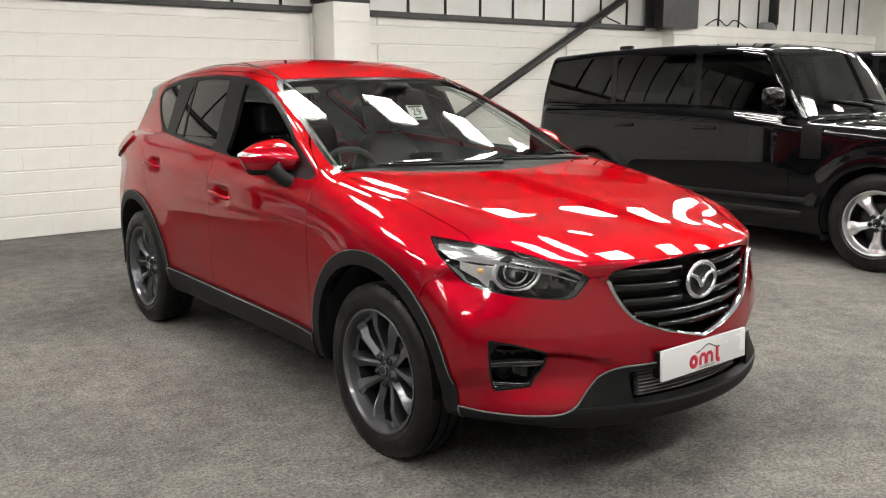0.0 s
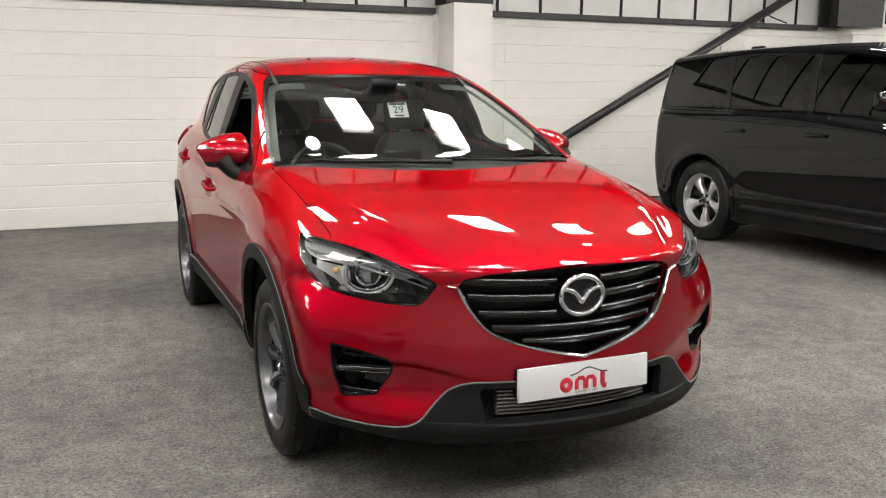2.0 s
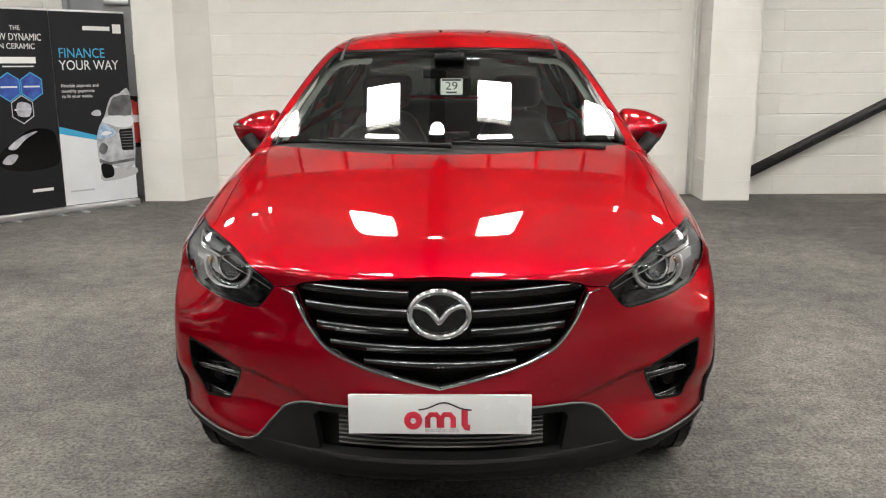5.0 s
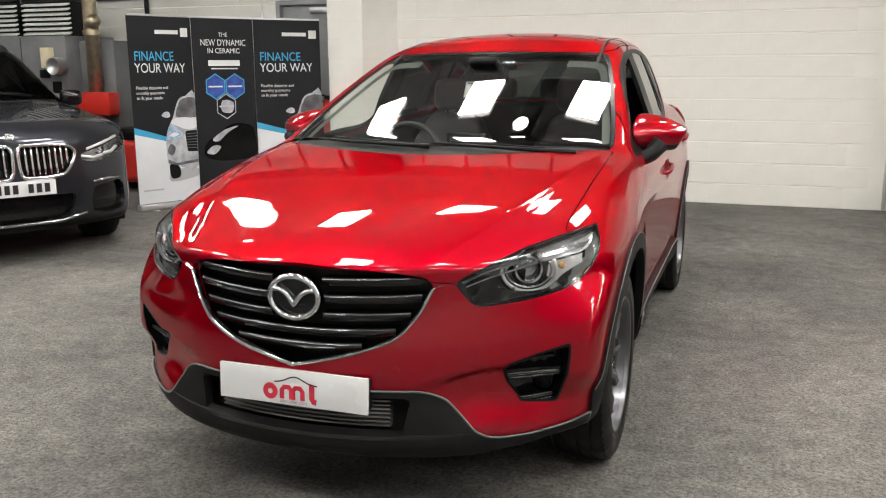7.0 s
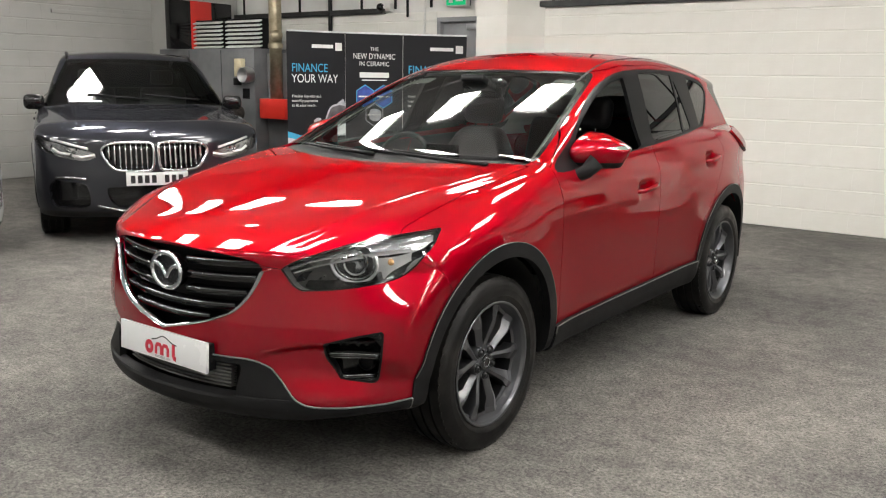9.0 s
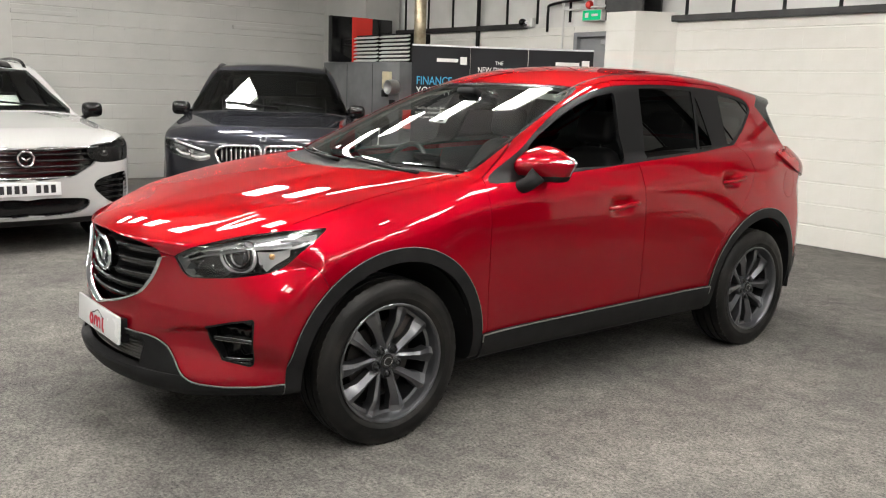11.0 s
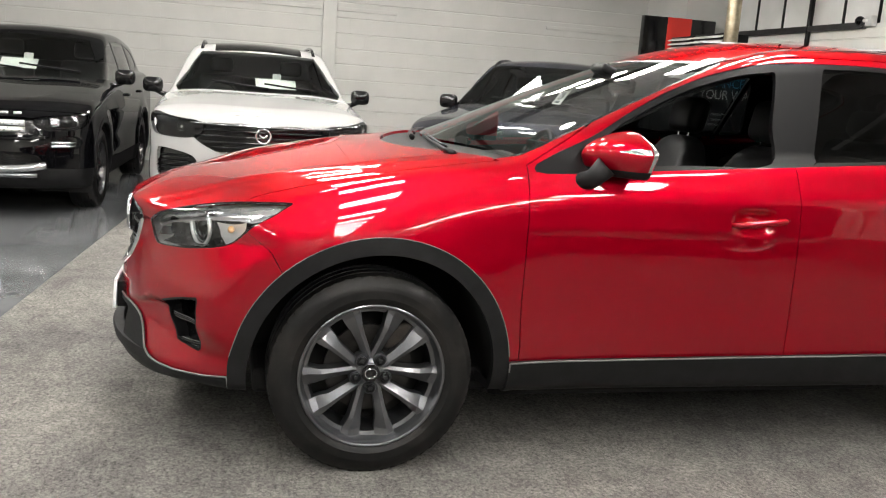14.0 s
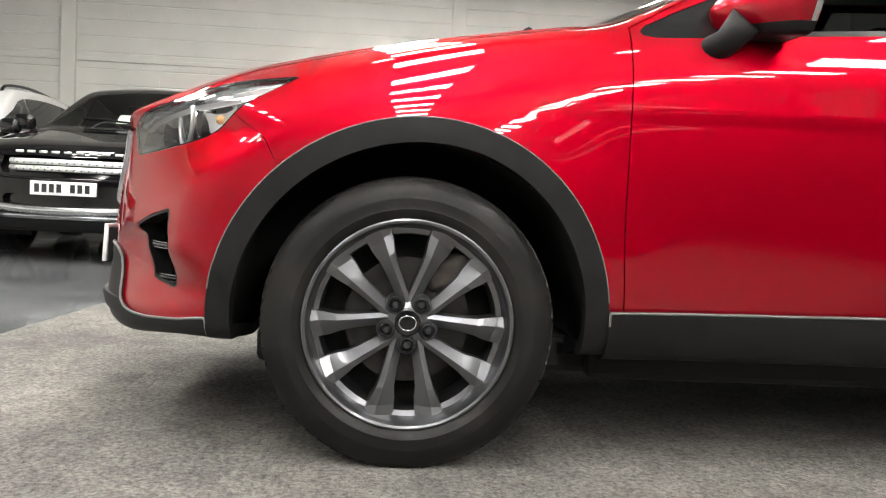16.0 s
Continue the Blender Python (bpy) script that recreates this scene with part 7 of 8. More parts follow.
def pier(owner, x0, x1, y, top, foot):
    """A pier in courses; one side splays out to the wall."""
    H, J = 0.2155, 0.0095
    core = part("pier_core", add_slab(bmesh.new(), [(x0 + 0.006, y + 0.006), (x1 - 0.006, y + 0.006), (foot - 0.008, WALL_Y), (x0 + 0.006, WALL_Y)], top), WHITE_WALL, owner)
    rng = random.Random(3)
    for r in range(int(top / (H + J)) + 1):
        z = r * (H + J)
        h = min(H, top - z)
        if h < 0.03:
            continue
        k = rng.uniform(-0.002, 0.002)
        bm = bmesh.new()
        add_slab(bm, [(x0 - k, y - k), (x1, y - k), (foot + k, WALL_Y - 0.004), (x0 - k, WALL_Y - 0.004)], h, Matrix.Translation((0, 0, z)), 0.004)
        part("block", bm, WHITE_WALL, owner)


def light_panel(x, y):
    lamp = thing("light_panel", "bright white ceiling light panel", "ceiling light", (x, y, 3.68), 0, "ceiling light panels")
    part("diffuser", box((-0.19, -0.18, 0.0), (0.19, 0.42, 0.035), 0.008), LIGHT, lamp)
    part("lamp_frame", box((-0.195, -0.185, 0.091), (0.195, 0.425, 0.115), 0.004), WHITE_SHEET, lamp)
    part("hanger", add_tube(bmesh.new(), [(0, 0, 0.115), (0, 0, CEIL_Z - 3.68)], 0.006, 6), BLACK_STEEL, lamp)


def round_lamp(x, y):
    lamp = thing("round_lamp", "small round bright ceiling lamp", "ceiling light", (x, y, 3.62), 0, "round ceiling lamps")
    part("bulb", add_lathe(bmesh.new(), [(0.0, 0.0), (0.005, 0.05), (0.03, 0.075), (0.06, 0.08)], "Z", 20), LIGHT, lamp, "", 60)
    part("shade", add_lathe(bmesh.new(), [(0.06, 0.09), (0.13, 0.06), (0.15, 0.0)], "Z", 20), WHITE_SHEET, lamp, "", 60)
    part("hanger", add_tube(bmesh.new(), [(0, 0, 0.14), (0, 0, CEIL_Z - 3.62)], 0.006, 6), BLACK_STEEL, lamp)


NORTH, BAY, WEST, PIER_L, PIER_R = build_hall()

# ---- things along the walls ----
def door_and_sign():
    d = tagged(part("door_1", box((-4.30, WALL_Y + 0.05, 0), (-3.46, WALL_Y + 0.10, 2.22), 0.004), DOOR_GREY), "grey steel exit door in a grey frame", "door", kind="structure")
    for lo, hi in (((-4.36, WALL_Y - 0.02, 0), (-4.30, WALL_Y + 0.12, 2.28)), ((-3.46, WALL_Y - 0.02, 0), (-3.40, WALL_Y + 0.12, 2.28)), ((-4.30, WALL_Y - 0.02, 2.22), (-3.46, WALL_Y + 0.12, 2.28))):
        part("door_frame", box(lo, hi, 0.004), DOOR_GREY, d, "grey steel frame")
    part("push_bar", add_tube(bmesh.new(), [(-4.2, WALL_Y - 0.03, 1.05), (-3.56, WALL_Y - 0.03, 1.05)], 0.02, 10), SATIN_BLACK, d, "black push bar", 50)
    part("door_closer", box((-3.9, WALL_Y - 0.01, 2.12), (-3.62, WALL_Y + 0.05, 2.19), 0.008), ALUMINIUM, d, "aluminium door closer", 30)
    s = thing("exit_sign", "lit green exit sign over the door", "sign", (-4.0, WALL_Y - 0.07, 2.42))
    part("sign_case", box((-0.16, -0.025, -0.01), (0.16, 0.06, 0.13), 0.006), WHITE_PLASTIC, s)
    part("sign_face", box((-0.15, -0.03, 0.0), (0.15, -0.0255, 0.12)), GREEN_SIGN, s, "glowing green face")
    part("sign_mark", box((-0.11, -0.032, 0.03), (-0.05, -0.0305, 0.09)), CARD, s)
    part("sign_mark", box((0.0, -0.032, 0.045), (0.11, -0.0305, 0.075)), CARD, s)
    a = thing("fire_alarm", "red fire alarm sounder on the wall", "alarm", (-4.12, WALL_Y, 2.62))
    part("sounder", add_lathe(bmesh.new(), [(0.06, 0.05), (-0.02, 0.055), (-0.05, 0.04), (-0.06, 0.0)], "Y", 24), FIRE_RED, a, "", 40)
    part("back_box", box((-0.06, 0.0, -0.06), (0.06, 0.058, 0.06), 0.006), WHITE_PLASTIC, a, "", 30)
    for k, path in enumerate(([(-4.85, WALL_Y - 0.02, 2.30), (-4.85, WALL_Y - 0.02, 2.58), (-4.78, WALL_Y - 0.02, 2.66), (-4.2, WALL_Y - 0.02, 2.70), (-3.55, WALL_Y - 0.02, 2.72)], [(-4.56, WALL_Y - 0.02, 0.2), (-4.56, WALL_Y - 0.02, 2.50), (-4.50, WALL_Y - 0.02, 2.57), (-3.6, WALL_Y - 0.02, 2.60)])):
        tagged(part("conduit", add_tube(bmesh.new(), outline(path, 5, False).tolist(), 0.014 if k else 0.018, 8), WHITE_PLASTIC if k else SATIN_BLACK, None, "", 50), "white plastic conduit on the wall" if k else "dark conduit on the wall", "conduit", "conduits")
    c = thing("security_camera", "small dark-eyed security camera on the wall", "camera", (-5.2, WALL_Y, 2.44))
    part("camera_base", box((-0.05, -0.03, -0.06), (0.05, 0.055, 0.06), 0.01), WHITE_PLASTIC, c, "", 30)
    bm = bmesh.new()
    bmesh.ops.create_uvsphere(bm, u_segments=16, v_segments=10, radius=0.055, matrix=Matrix.Translation((-0.10, -0.06, 0.0)))
    part("camera_eye", bm, GLOSS_BLACK, c, "black dome", 60)
    part("camera_arm", add_tube(bmesh.new(), [(0, -0.03, 0), (-0.08, -0.06, 0)], 0.02, 8), WHITE_PLASTIC, c, "", 50)
    e = thing("fire_extinguisher", "red fire extinguisher hung beside the pier", "extinguisher", (-3.54, 4.95, 0.62))
    part("cylinder", add_lathe(bmesh.new(), [(0.0, 0.0), (0.0, 0.07), (0.02, 0.078), (0.38, 0.078), (0.44, 0.05), (0.46, 0.025), (0.48, 0.025)], "Z", 24), FIRE_RED, e, "", 40)
    part("base_ring", add_lathe(bmesh.new(), [(-0.03, 0.074), (0.02, 0.08)], "Z", 24), SATIN_BLACK, e)
    part("label_band", add_lathe(bmesh.new(), [(0.24, 0.079), (0.32, 0.079)], "Z", 24), CARD, e, "pale label band", 40)
    part("hose", add_tube(bmesh.new(), outline([(0.03, 0, 0.48), (-0.06, -0.03, 0.52), (-0.11, -0.05, 0.35), (-0.09, -0.04, 0.12)], 5, False).tolist(), 0.011, 8), SATIN_BLACK, e, "black hose", 50)
    part("valve", box((-0.03, -0.02, 0.46), (0.05, 0.02, 0.52), 0.006), SATIN_BLACK, e, "", 30)
    part("bracket", box((-0.03, 0.07, 0.3), (0.03, 0.11, 0.36)), SATIN_BLACK, e)


def plant_corner():
    # grey burner cabinet with flue, louvres and red burner
    c = thing("heater_cabinet", "large grey steel heater cabinet by the wall", "heater", (-7.5, 4.42, 0))
    part("casing", box((-1.1, -0.42, 0.10), (0.98, 0.45, 1.86), 0.012), CABINET, c, "", 30)
    part("side_casing", box((0.985, -0.20, 0.10), (1.50, 0.45, 1.80), 0.012), CABINET, c, "", 30)
    part("plinth", box((-1.05, -0.38, 0.0), (0.93, 0.40, 0.10)), SATIN_BLACK, c)
    for x in (-0.4, 0.3):
        part("cabinet_seam", box((x - 0.004, -0.424, 0.12), (x + 0.004, -0.42, 1.84)), SATIN_BLACK, c)
    part("control_box", box((0.66, -0.50, 1.48), (0.80, -0.42, 1.72), 0.006), mottled(material("cream_plastic", (0.60, 0.53, 0.35), 0.5), (0.55, 0.48, 0.31), (0.64, 0.57, 0.40), 9), c, "cream control box", 30)
    part("dark_switch", box((0.60, -0.47, 1.36), (0.72, -0.42, 1.46), 0.006), SATIN_BLACK, c, "", 30)
    part("gauge", add_lathe(bmesh.new(), [(-0.46, 0.0), (-0.56, 0.07), (-0.57, 0.10), (-0.50, 0.11), (-0.42, 0.10)], "Y", 24, at=(0.90, 0, 1.50)), ALUMINIUM, c, "round metal fan inlet", 40)
    part("service_door", box((0.74, -0.43, 1.18), (0.88, -0.42, 1.32), 0.004), SATIN_BLACK, c)
    b = part("burner", box((1.04, -0.40, 0.92), (1.54, -0.21, 1.19), 0.012), FIRE_RED, c, "bright red burner housing", 30)
    part("burner_motor", add_lathe(bmesh.new(), [(-0.60, 0.0), (-0.60, 0.09), (-0.42, 0.10)], "Y", 20, at=(0.66, 0, 0.98)), IRON, b, "", 40)
    for z0, r in ((0.55, 0.05), (0.38, 0.07), (0.2, 0.06)):
        part("pipework", add_tube(bmesh.new(), [(0.3, -0.5, z0), (0.75, -0.52, z0 - 0.03), (0.9, -0.5, z0 - 0.14)], r, 10), IRON, b, "", 50)
    part("cable", add_tube(bmesh.new(), outline([(0.7, -0.55, 0.92), (0.82, -0.66, 0.70), (0.70, -0.58, 0.60), (0.84, -0.5, 0.4)], 5, False).tolist(), 0.010, 6), CARD, b, "", 50)
    # flue
    f = thing("flue_pipe", "vertical aged metal flue pipe with side tee", "pipe", (-6.22, 4.12, 0))
    part("flue", add_tube(bmesh.new(), [(0, 0, 1.15), (0, 0, 3.6)], 0.085, 20), BRASS, f, "", 50)
    part("tee", add_tube(bmesh.new(), [(0, 0, 2.02), (0.14, -0.10, 2.02)], 0.075, 16), BRASS, f, "", 50)
    part("collar", add_lathe(bmesh.new(), [(1.86, 0.087), (1.86, 0.10), (1.92, 0.10), (1.92, 0.087)], "Z", 24), BRASS, f, "", 40)
    part("lower_bend", add_tube(bmesh.new(), [(0, 0, 1.16), (-0.06, 0, 1.05), (-0.2, 0, 1.0)], 0.085, 16), BRASS, f, "", 50)
    # louvred outlets on the cabinet
    for x0, x1, y in ((-8.15, -7.50, 4.25), (-7.35, -6.62, 4.20)):
        l = thing("louvre_outlet", "black louvred air outlet on the cabinet", "vent", ((x0 + x1) / 2, y, 1.86), 0, "louvred air outlets")
        w = (x1 - x0) / 2
        part("outlet_box", box((-w, 0.06, 0.0), (w, 0.42, 0.42), 0.008), SATIN_BLACK, l, "", 30)
        for i in range(7):
            part("louvre", box((-w + 0.01, -0.03, -0.009), (w - 0.01, 0.05, 0.009), 0.003, 1, pose(0, 0.03, 0.035 + 0.057 * i, 20, 0, 0)), WHITE_PLASTIC, l, "pale louvre blade")
    g = thing("fascia_panel", "black fascia panel with a red stripe", "panel", (-8.12, 4.42, 1.86))
    part("panel_board", box((-0.10, -0.57, 0.0), (0.0, 0.57, 0.70), 0.006), GLOSS_BLACK, g, "gloss black board", 30)
    part("red_stripe", box((0.001, -0.20, 0.0), (0.006, 0.18, 0.70)), FIRE_RED, g, "red stripe")
    # red floor machine low beside the burner
    r = thing("floor_machine", "red floor machine with black hoses by the heater", "machine", (-5.75, 4.3, 0), 10)
    part("machine_body", box((-0.25, -0.3, 0.12), (0.25, 0.3, 0.62), 0.08, 3), FIRE_RED, r, "", 40)
    part("machine_top", box((-0.22, -0.22, 0.62), (0.22, 0.25, 0.76), 0.05, 3), SATIN_BLACK, r, "", 40)
    part("machine_hose", add_tube(bmesh.new(), outline([(0.1, -0.2, 0.7), (0.3, -0.35, 0.85), (0.32, -0.3, 0.4), (0.2, -0.32, 0.1)], 5, False).tolist(), 0.03, 8), SATIN_BLACK, r, "", 50)
    for x in (-0.2, 0.2):
        part("machine_wheel", add_lathe(bmesh.new(), [(-0.03, 0.0), (-0.03, 0.09), (0.03, 0.09), (0.03, 0.0)], "X", 20, at=(x, 0.1, 0.09)), SATIN_BLACK, r, "", 40)
    tagged(part("wall_pipe", add_tube(bmesh.new(), [(-6.25, WALL_Y - 0.05, 0.3), (-6.25, WALL_Y - 0.05, 4.2)], 0.03, 10), SATIN_BLACK, None, "", 50), "dark vertical pipe on the white wall", "pipe")


def charger():
    c = thing("wall_charger", "grey wall-mounted charger with a looped cable", "charger", (6.72, WALL_Y - 0.012, 1.12))
    part("charger_case", box((-0.10, -0.10, 0), (0.10, 0, 0.36), 0.02, 3), DOOR_GREY, c, "", 40)
    part("charger_front", box((-0.08, -0.106, 0.03), (0.08, -0.10, 0.33), 0.002), SATIN_BLACK, c, "dark front plate", 30)
    part("charger_cable", add_tube(bmesh.new(), outline([(0, -0.05, 0.0), (-0.05, -0.08, -0.25), (-0.20, -0.08, -0.20), (-0.24, -0.08, 0.10), (-0.15, -0.08, 0.22), (-0.12, -0.07, -0.2), (-0.08, -0.06, -0.5), (-0.14, -0.1, -1.02), (-0.5, -0.15, -1.105), (-1.2, -0.05, -1.108), (-1.6, -0.12, -1.108)], 6, False).tolist(), 0.014, 8), SATIN_BLACK, c, "dark charging cable", 50)
    tagged(part("conduit", add_tube(bmesh.new(), [(6.98, WALL_Y - 0.025, 0.4), (6.98, WALL_Y - 0.025, 2.36)], 0.012, 8), WHITE_PLASTIC, None, "", 50), "white plastic conduit on the wall", "conduit", "conduits")
    tagged(part("conduit", add_tube(bmesh.new(), [(2.60, WALL_Y - 0.04, 0.02), (2.60, WALL_Y - 0.04, 2.36)], 0.02, 8), WHITE_PLASTIC, None, "", 50), "white plastic conduit on the wall", "conduit", "conduits")
    for k, path in enumerate(([(7.6, 5.18, 2.43), (7.7, 5.16, 2.53), (7.85, 5.18, 2.5), (8.1, 5.18, 2.435)], [(10.2, 5.1, 2.48), (10.5, 5.08, 2.60), (10.8, 5.1, 2.5), (11.0, 5.08, 2.60), (11.4, 5.1, 2.49)])):
        tagged(part("loose_cable", add_tube(bmesh.new(), outline(path, 6, False).tolist(), 0.011, 6), SATIN_BLACK, None, "", 50), "dark loose cable on top of the wall", "cable", "loose cables")
    p = thing("duct_pipe", "black downpipe with a grey joint above the ledge", "pipe", (12.3, 5.13, 2.47))
    part("pipe", add_tube(bmesh.new(), [(0, 0, 0.10), (0, 0, 1.85)], 0.09, 14), BLACK_STEEL, p, "", 50)
    part("joint", add_tube(bmesh.new(), [(0, 0, 0.0), (-0.12, -0.02, 0.07), (-0.4, -0.02, 0.06)], 0.075, 12), DOOR_GREY, p, "", 50)


# ---- roller banners ----
SLIM = Matrix.Diagonal((0.86, 1, 1, 1))
PRINT_GREY = mottled(material("grey_printed_glass", (0.10, 0.10, 0.11), 0.5), (0.06, 0.06, 0.065), (0.16, 0.16, 0.17), 7)
PRINT_PALE_BLUE = mottled(material("pale_blue_print", (0.30, 0.45, 0.62), 0.5), (0.18, 0.32, 0.52), (0.50, 0.62, 0.74), 14)
def banner(at, turn, kind):
    W, H = 0.78, 1.96
    b = thing("roller_banner", "dark finance roller banner with a printed silver car" if kind == "car" else "dark roller banner with blue hexagons and a printed car", "banner", at, turn, "roller banners")
    up = pose(0, 0, 0, 90, 0, 0)

    def flat(name, pts, mat, layer, label=""):
        return part(name, add_slab(bmesh.new(), pts, 0.0008, pose(0, -0.0012 * layer, 0, 90, 0, 0)), mat, sheet, label)
    sheet = part("printed_sheet", box((-W / 2, -0.0002, 0.06), (W / 2, 0.002, H + 0.03)), BANNER_DARK, b, "dark printed sheet")
    part("top_rail", box((-W / 2, -0.008, H + 0.03), (W / 2, 0.008, H + 0.05), 0.003), ALUMINIUM, b)
    part("base_case", box((-W / 2 - 0.01, -0.05, 0.0), (W / 2 + 0.01, 0.05, 0.065), 0.012), ALUMINIUM, b, "aluminium base", 30)
    for x in (-0.25, 0.25):
        part("foot", box((x - 0.03, -0.17, 0.0), (x + 0.03, 0.17, 0.012), 0.004), ALUMINIUM, b)
    part("back_pole", add_tube(bmesh.new(), [(0, 0.03, 0.05), (0, 0.02, H + 0.03)], 0.011, 8), ALUMINIUM, b)
    if kind == "car":
        flat("white_field", [(-W / 2, 0.07), (W / 2, 0.07), (W / 2, 0.60), (0.05, 0.70), (-W / 2, 0.80)], BANNER_WHITE, 1, "pale lower field")
        flat("cyan_band", [(-W / 2, 0.80), (0.05, 0.70), (W / 2, 0.60), (W / 2, 0.64), (0.05, 0.745), (-W / 2, 0.87)], BANNER_CYAN, 2)
        lettering("FINANCE", 0.135, BANNER_CYAN, sheet, pose(-0.33, -0.003, 1.545, 90, 0, 0) @ SLIM)
        lettering("YOUR WAY", 0.135, CARD, sheet, pose(-0.33, -0.003, 1.425, 90, 0, 0) @ SLIM)
        for i, line in enumerate(("Flexible deposits and", "monthly payments", "to fit your needs.")):
            lettering(line, 0.046, CARD, sheet, pose(-0.33, -0.003, 1.255 - 0.052 * i, 90, 0, 0))
        # the maker's mark as plain shapes
        flat("mark_bar", [(-0.06, 1.815), (0.225, 1.815), (0.225, 1.855), (-0.06, 1.855)], CARD, 1)
        flat("mark_square", [(0.255, 1.79), (0.345, 1.79), (0.345, 1.88), (0.255, 1.88)], CARD, 1)
        flat("address_bar", [(-0.33, 0.20), (-0.08, 0.20), (-0.08, 0.218), (-0.33, 0.218)], GREY_INK, 2)
        # printed car: front three-quarter shape, running off the sheet's edge
        flat("printed_shadow", outline([(0.03, 0.28), (0.38, 0.32), (0.38, 0.40), (0.05, 0.40)], 3), GREY_INK, 3)
        flat("printed_body", outline([(0.0, 0.47), (-0.012, 0.60), (-0.008, 0.74), (0.03, 0.86), (0.09, 0.95), (0.14, 1.08), (0.19, 1.155), (0.27, 1.18), (0.388, 1.185), (0.388, 0.43), (0.14, 0.44), (0.05, 0.45)], 3), PRINT_SILVER, 4, "printed silver car")
        flat("printed_screen", outline([(0.128, 0.968), (0.165, 1.08), (0.212, 1.145), (0.385, 1.158), (0.385, 0.955), (0.25, 0.955)], 2), PRINT_GREY, 5)
        flat("printed_bonnet", outline([(0.06, 0.90), (0.13, 0.95), (0.385, 0.945), (0.385, 0.84), (0.24, 0.83), (0.16, 0.86)], 3), BANNER_WHITE, 5)
        flat("printed_grille", [(0.255, 0.60), (0.235, 0.79), (0.25, 0.81), (0.386, 0.815), (0.386, 0.585), (0.27, 0.588)], SATIN_BLACK, 5)
        for i in range(6):
            flat("printed_slat", [(0.255, 0.625 + 0.03 * i), (0.38, 0.622 + 0.031 * i), (0.38, 0.630 + 0.031 * i), (0.255, 0.632 + 0.03 * i)], PRINT_GREY, 6)
        flat("printed_lamp", outline([(0.0, 0.78), (0.055, 0.875), (0.14, 0.845), (0.205, 0.775), (0.13, 0.735), (0.02, 0.725)], 4), PRINT_PALE_BLUE, 5)
        flat("printed_lamp_core", outline([(0.04, 0.77), (0.09, 0.80), (0.16, 0.78), (0.09, 0.755)], 3), CARD, 6)
        flat("printed_intake", outline([(0.0, 0.60), (0.04, 0.68), (0.10, 0.64), (0.06, 0.56)], 4), PRINT_GREY, 5)
        flat("printed_wheel", outline([(0.03, 0.32), (0.015, 0.46), (0.13, 0.44), (0.14, 0.33)], 4), SATIN_BLACK, 5)
        flat("printed_lip", [(0.0, 0.52), (0.10, 0.475), (0.385, 0.50), (0.385, 0.47), (0.10, 0.445), (0.0, 0.48)], PRINT_GREY, 5)
        flat("printed_mirror", outline([(-0.05, 0.985), (0.0, 1.02), (0.05, 1.01), (0.05, 0.965), (-0.01, 0.96)], 3), PRINT_SILVER, 6)
    else:
        lettering("THE", 0.062, CARD, sheet, pose(0, -0.003, 1.80, 90, 0, 0), align="CENTER")
        lettering("NEW DYNAMIC", 0.094, CARD, sheet, pose(0, -0.003, 1.705, 90, 0, 0) @ SLIM, align="CENTER")
        lettering("IN CERAMIC", 0.075, CARD, sheet, pose(0, -0.003, 1.625, 90, 0, 0), align="CENTER")
        flat("mark_bar", [(-0.20, 1.49), (0.20, 1.49), (0.20, 1.55), (-0.20, 1.55)], CARD, 1)
        flat("mark_bar", [(-0.17, 1.455), (0.17, 1.455), (0.17, 1.467), (-0.17, 1.467)], CARD, 1)
        for x, z, mat in ((-0.125, 1.27, PRINT_BLUE), (0.125, 1.27, PRINT_BLUE), (0.0, 1.055, PRINT_SILVER)):
            hexa = [(x + 0.140 * math.sin(a), z + 0.140 * math.cos(a)) for a in np.arange(6) * math.pi / 3]
            inner = [(x + 0.128 * math.sin(a), z + 0.128 * math.cos(a)) for a in np.arange(6) * math.pi / 3]
            flat("hexagon_rim", hexa, BANNER_CYAN if z > 1.2 else PRINT_SILVER, 1)
            flat("hexagon", inner, mat if z > 1.2 else SATIN_BLACK, 2, "printed hexagon")
            flat("hexagon_bar", [(x - 0.09, z - 0.008), (x + 0.09, z - 0.008), (x + 0.09, z + 0.008), (x - 0.09, z + 0.008)], CARD, 3)
        flat("hexagon_fill", outline([(-0.06, 1.0), (0.07, 0.99), (0.09, 1.10), (-0.05, 1.12)], 3), PRINT_SILVER, 3)
        flat("printed_car", outline([(-0.30, 0.52), (-0.28, 0.66), (-0.12, 0.76), (0.06, 0.86), (0.30, 0.84), (0.36, 0.70), (0.34, 0.50), (-0.05, 0.46)], 4), GLOSS_BLACK, 1, "printed dark car")
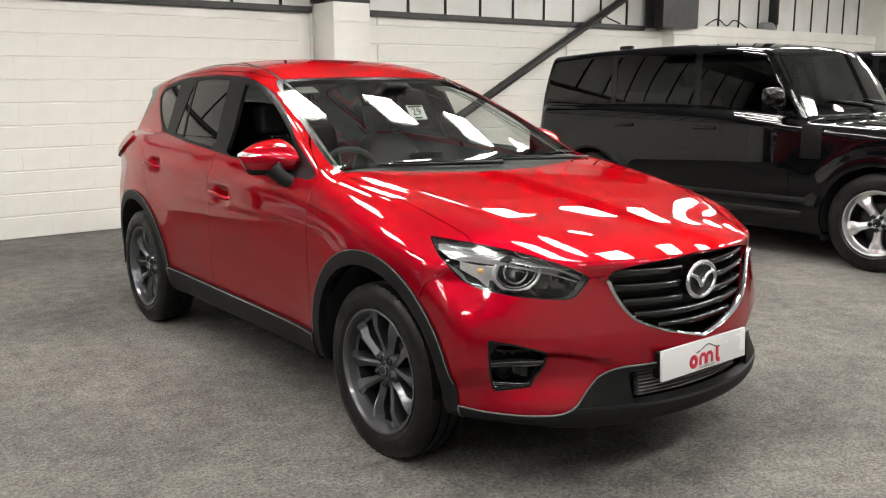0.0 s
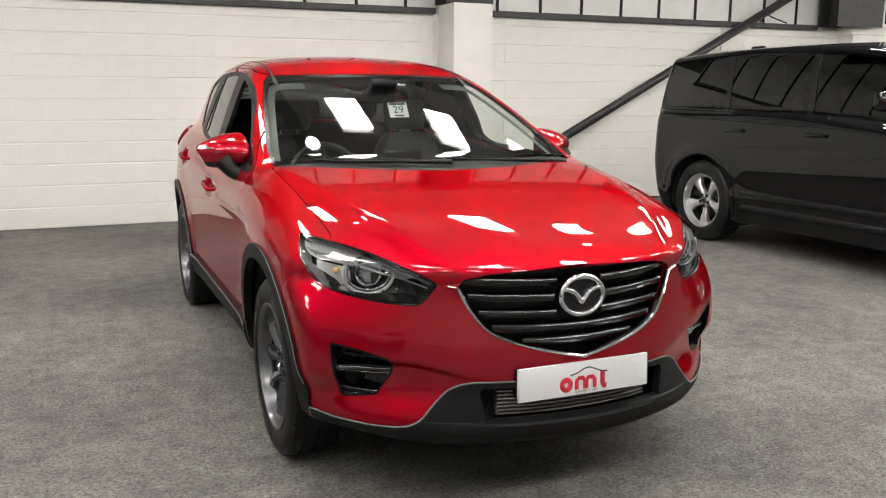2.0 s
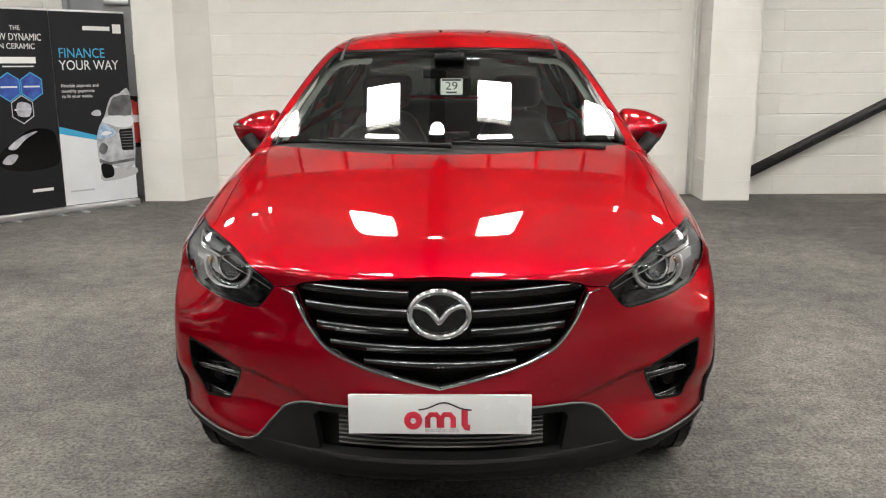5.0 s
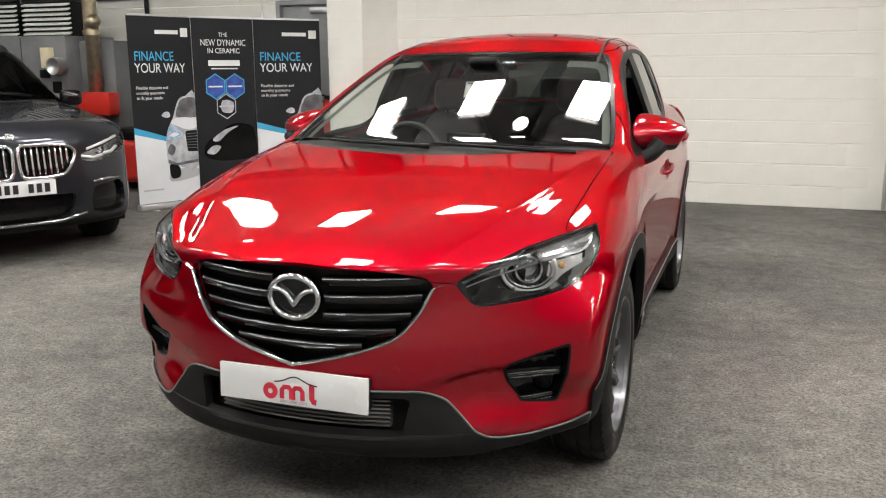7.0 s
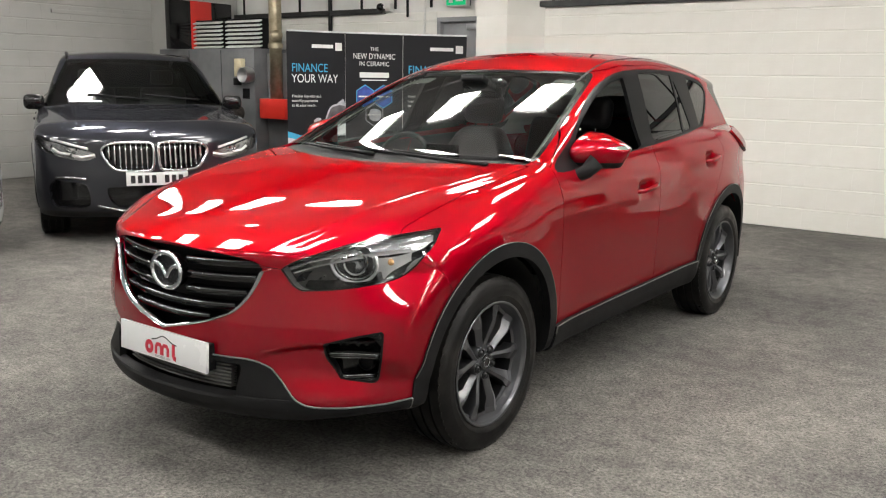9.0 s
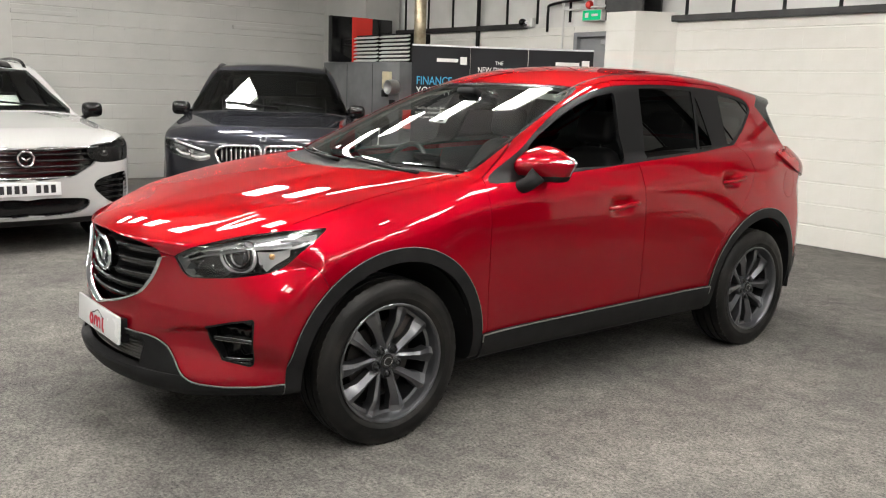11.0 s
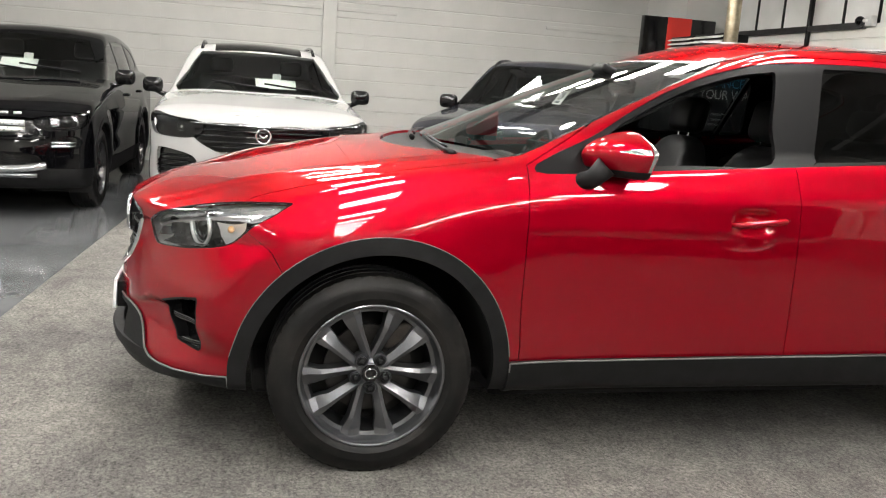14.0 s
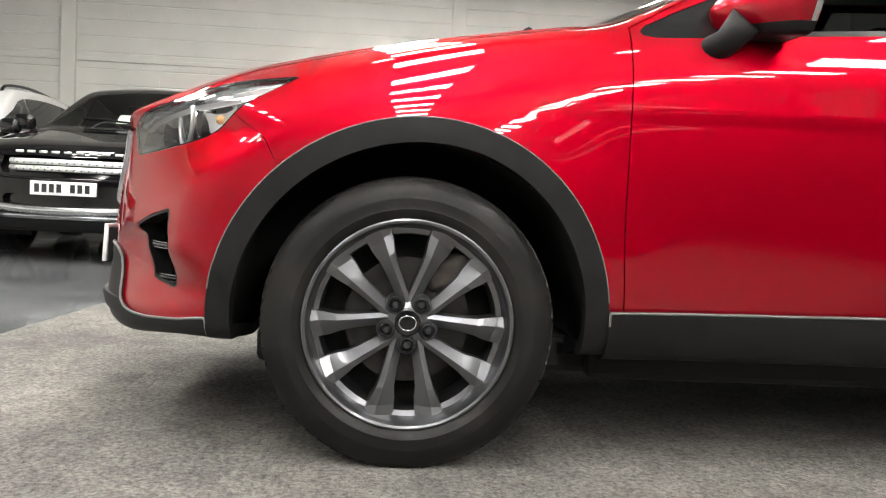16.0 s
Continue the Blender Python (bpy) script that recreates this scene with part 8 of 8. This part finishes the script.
        flat("printed_shine", outline([(-0.20, 0.70), (-0.04, 0.80), (0.14, 0.84), (0.0, 0.77), (-0.12, 0.68)], 4), PRINT_SILVER, 2)
        flat("printed_shine", outline([(-0.28, 0.56), (-0.20, 0.63), (-0.10, 0.62), (-0.18, 0.54)], 4), PRINT_SILVER, 2)
        flat("mark_bar", [(0.02, 0.245), (0.26, 0.245), (0.26, 0.275), (0.02, 0.275)], CARD, 1)
    return b


door_and_sign()
plant_corner()
charger()
# three side by side in a shallow arc: each from one upright edge to the next
for (ax, ay), (bx, by), kind in (((-4.686, 2.852), (-4.385, 3.503), "car"), ((-4.380, 3.496), (-3.972, 4.062), "hexagons"), ((-3.978, 4.069), (-3.454, 4.646), "car")):
    sheet = banner(((ax + bx) / 2, (ay + by) / 2, 0), math.degrees(math.atan2(by - ay, bx - ax)), kind)
    sheet.scale.x = math.hypot(bx - ax, by - ay) / 0.785
post = thing("floor_stand", "grey metal stand on a black wheeled foot", "stand", (-3.62, 4.78, 0))
part("post", box((-0.045, -0.03, 0.02), (0.045, 0.03, 1.02), 0.006), CABINET, post, "", 30)
part("post_head", box((-0.055, -0.04, 1.02), (0.055, 0.04, 1.30), 0.008), CABINET, post, "", 30)
part("foot_wheel", add_lathe(bmesh.new(), [(-0.05, 0.0), (-0.05, 0.09), (0.05, 0.09), (0.05, 0.0)], "X", 24, at=(0.06, -0.04, 0.092)), SATIN_BLACK, post, "", 40)

# ---- the red car and, last, the blocks of the walls ----
car = red_car()
red_car_wheels(car)
lay_blocks(NORTH, (-2.73, WALL_Y, 0), 0, EAST_X + 2.73 - 6.8, 2.355, WHITE_WALL, (0.0, 10.6), skip=((5.39, 5.92, 3),))
lay_blocks(BAY, (GREY_X + 1.3, WALL_Y, 0), 0, 3.93, 2.355, WHITE_WALL, (9, 9))
lay_blocks(WEST, (GREY_X, SOUTH_Y, 0), 90, WALL_Y - SOUTH_Y - 0.66, CEIL_Z - 0.02, GREY_WALL, (99, 99), depth=0.007)
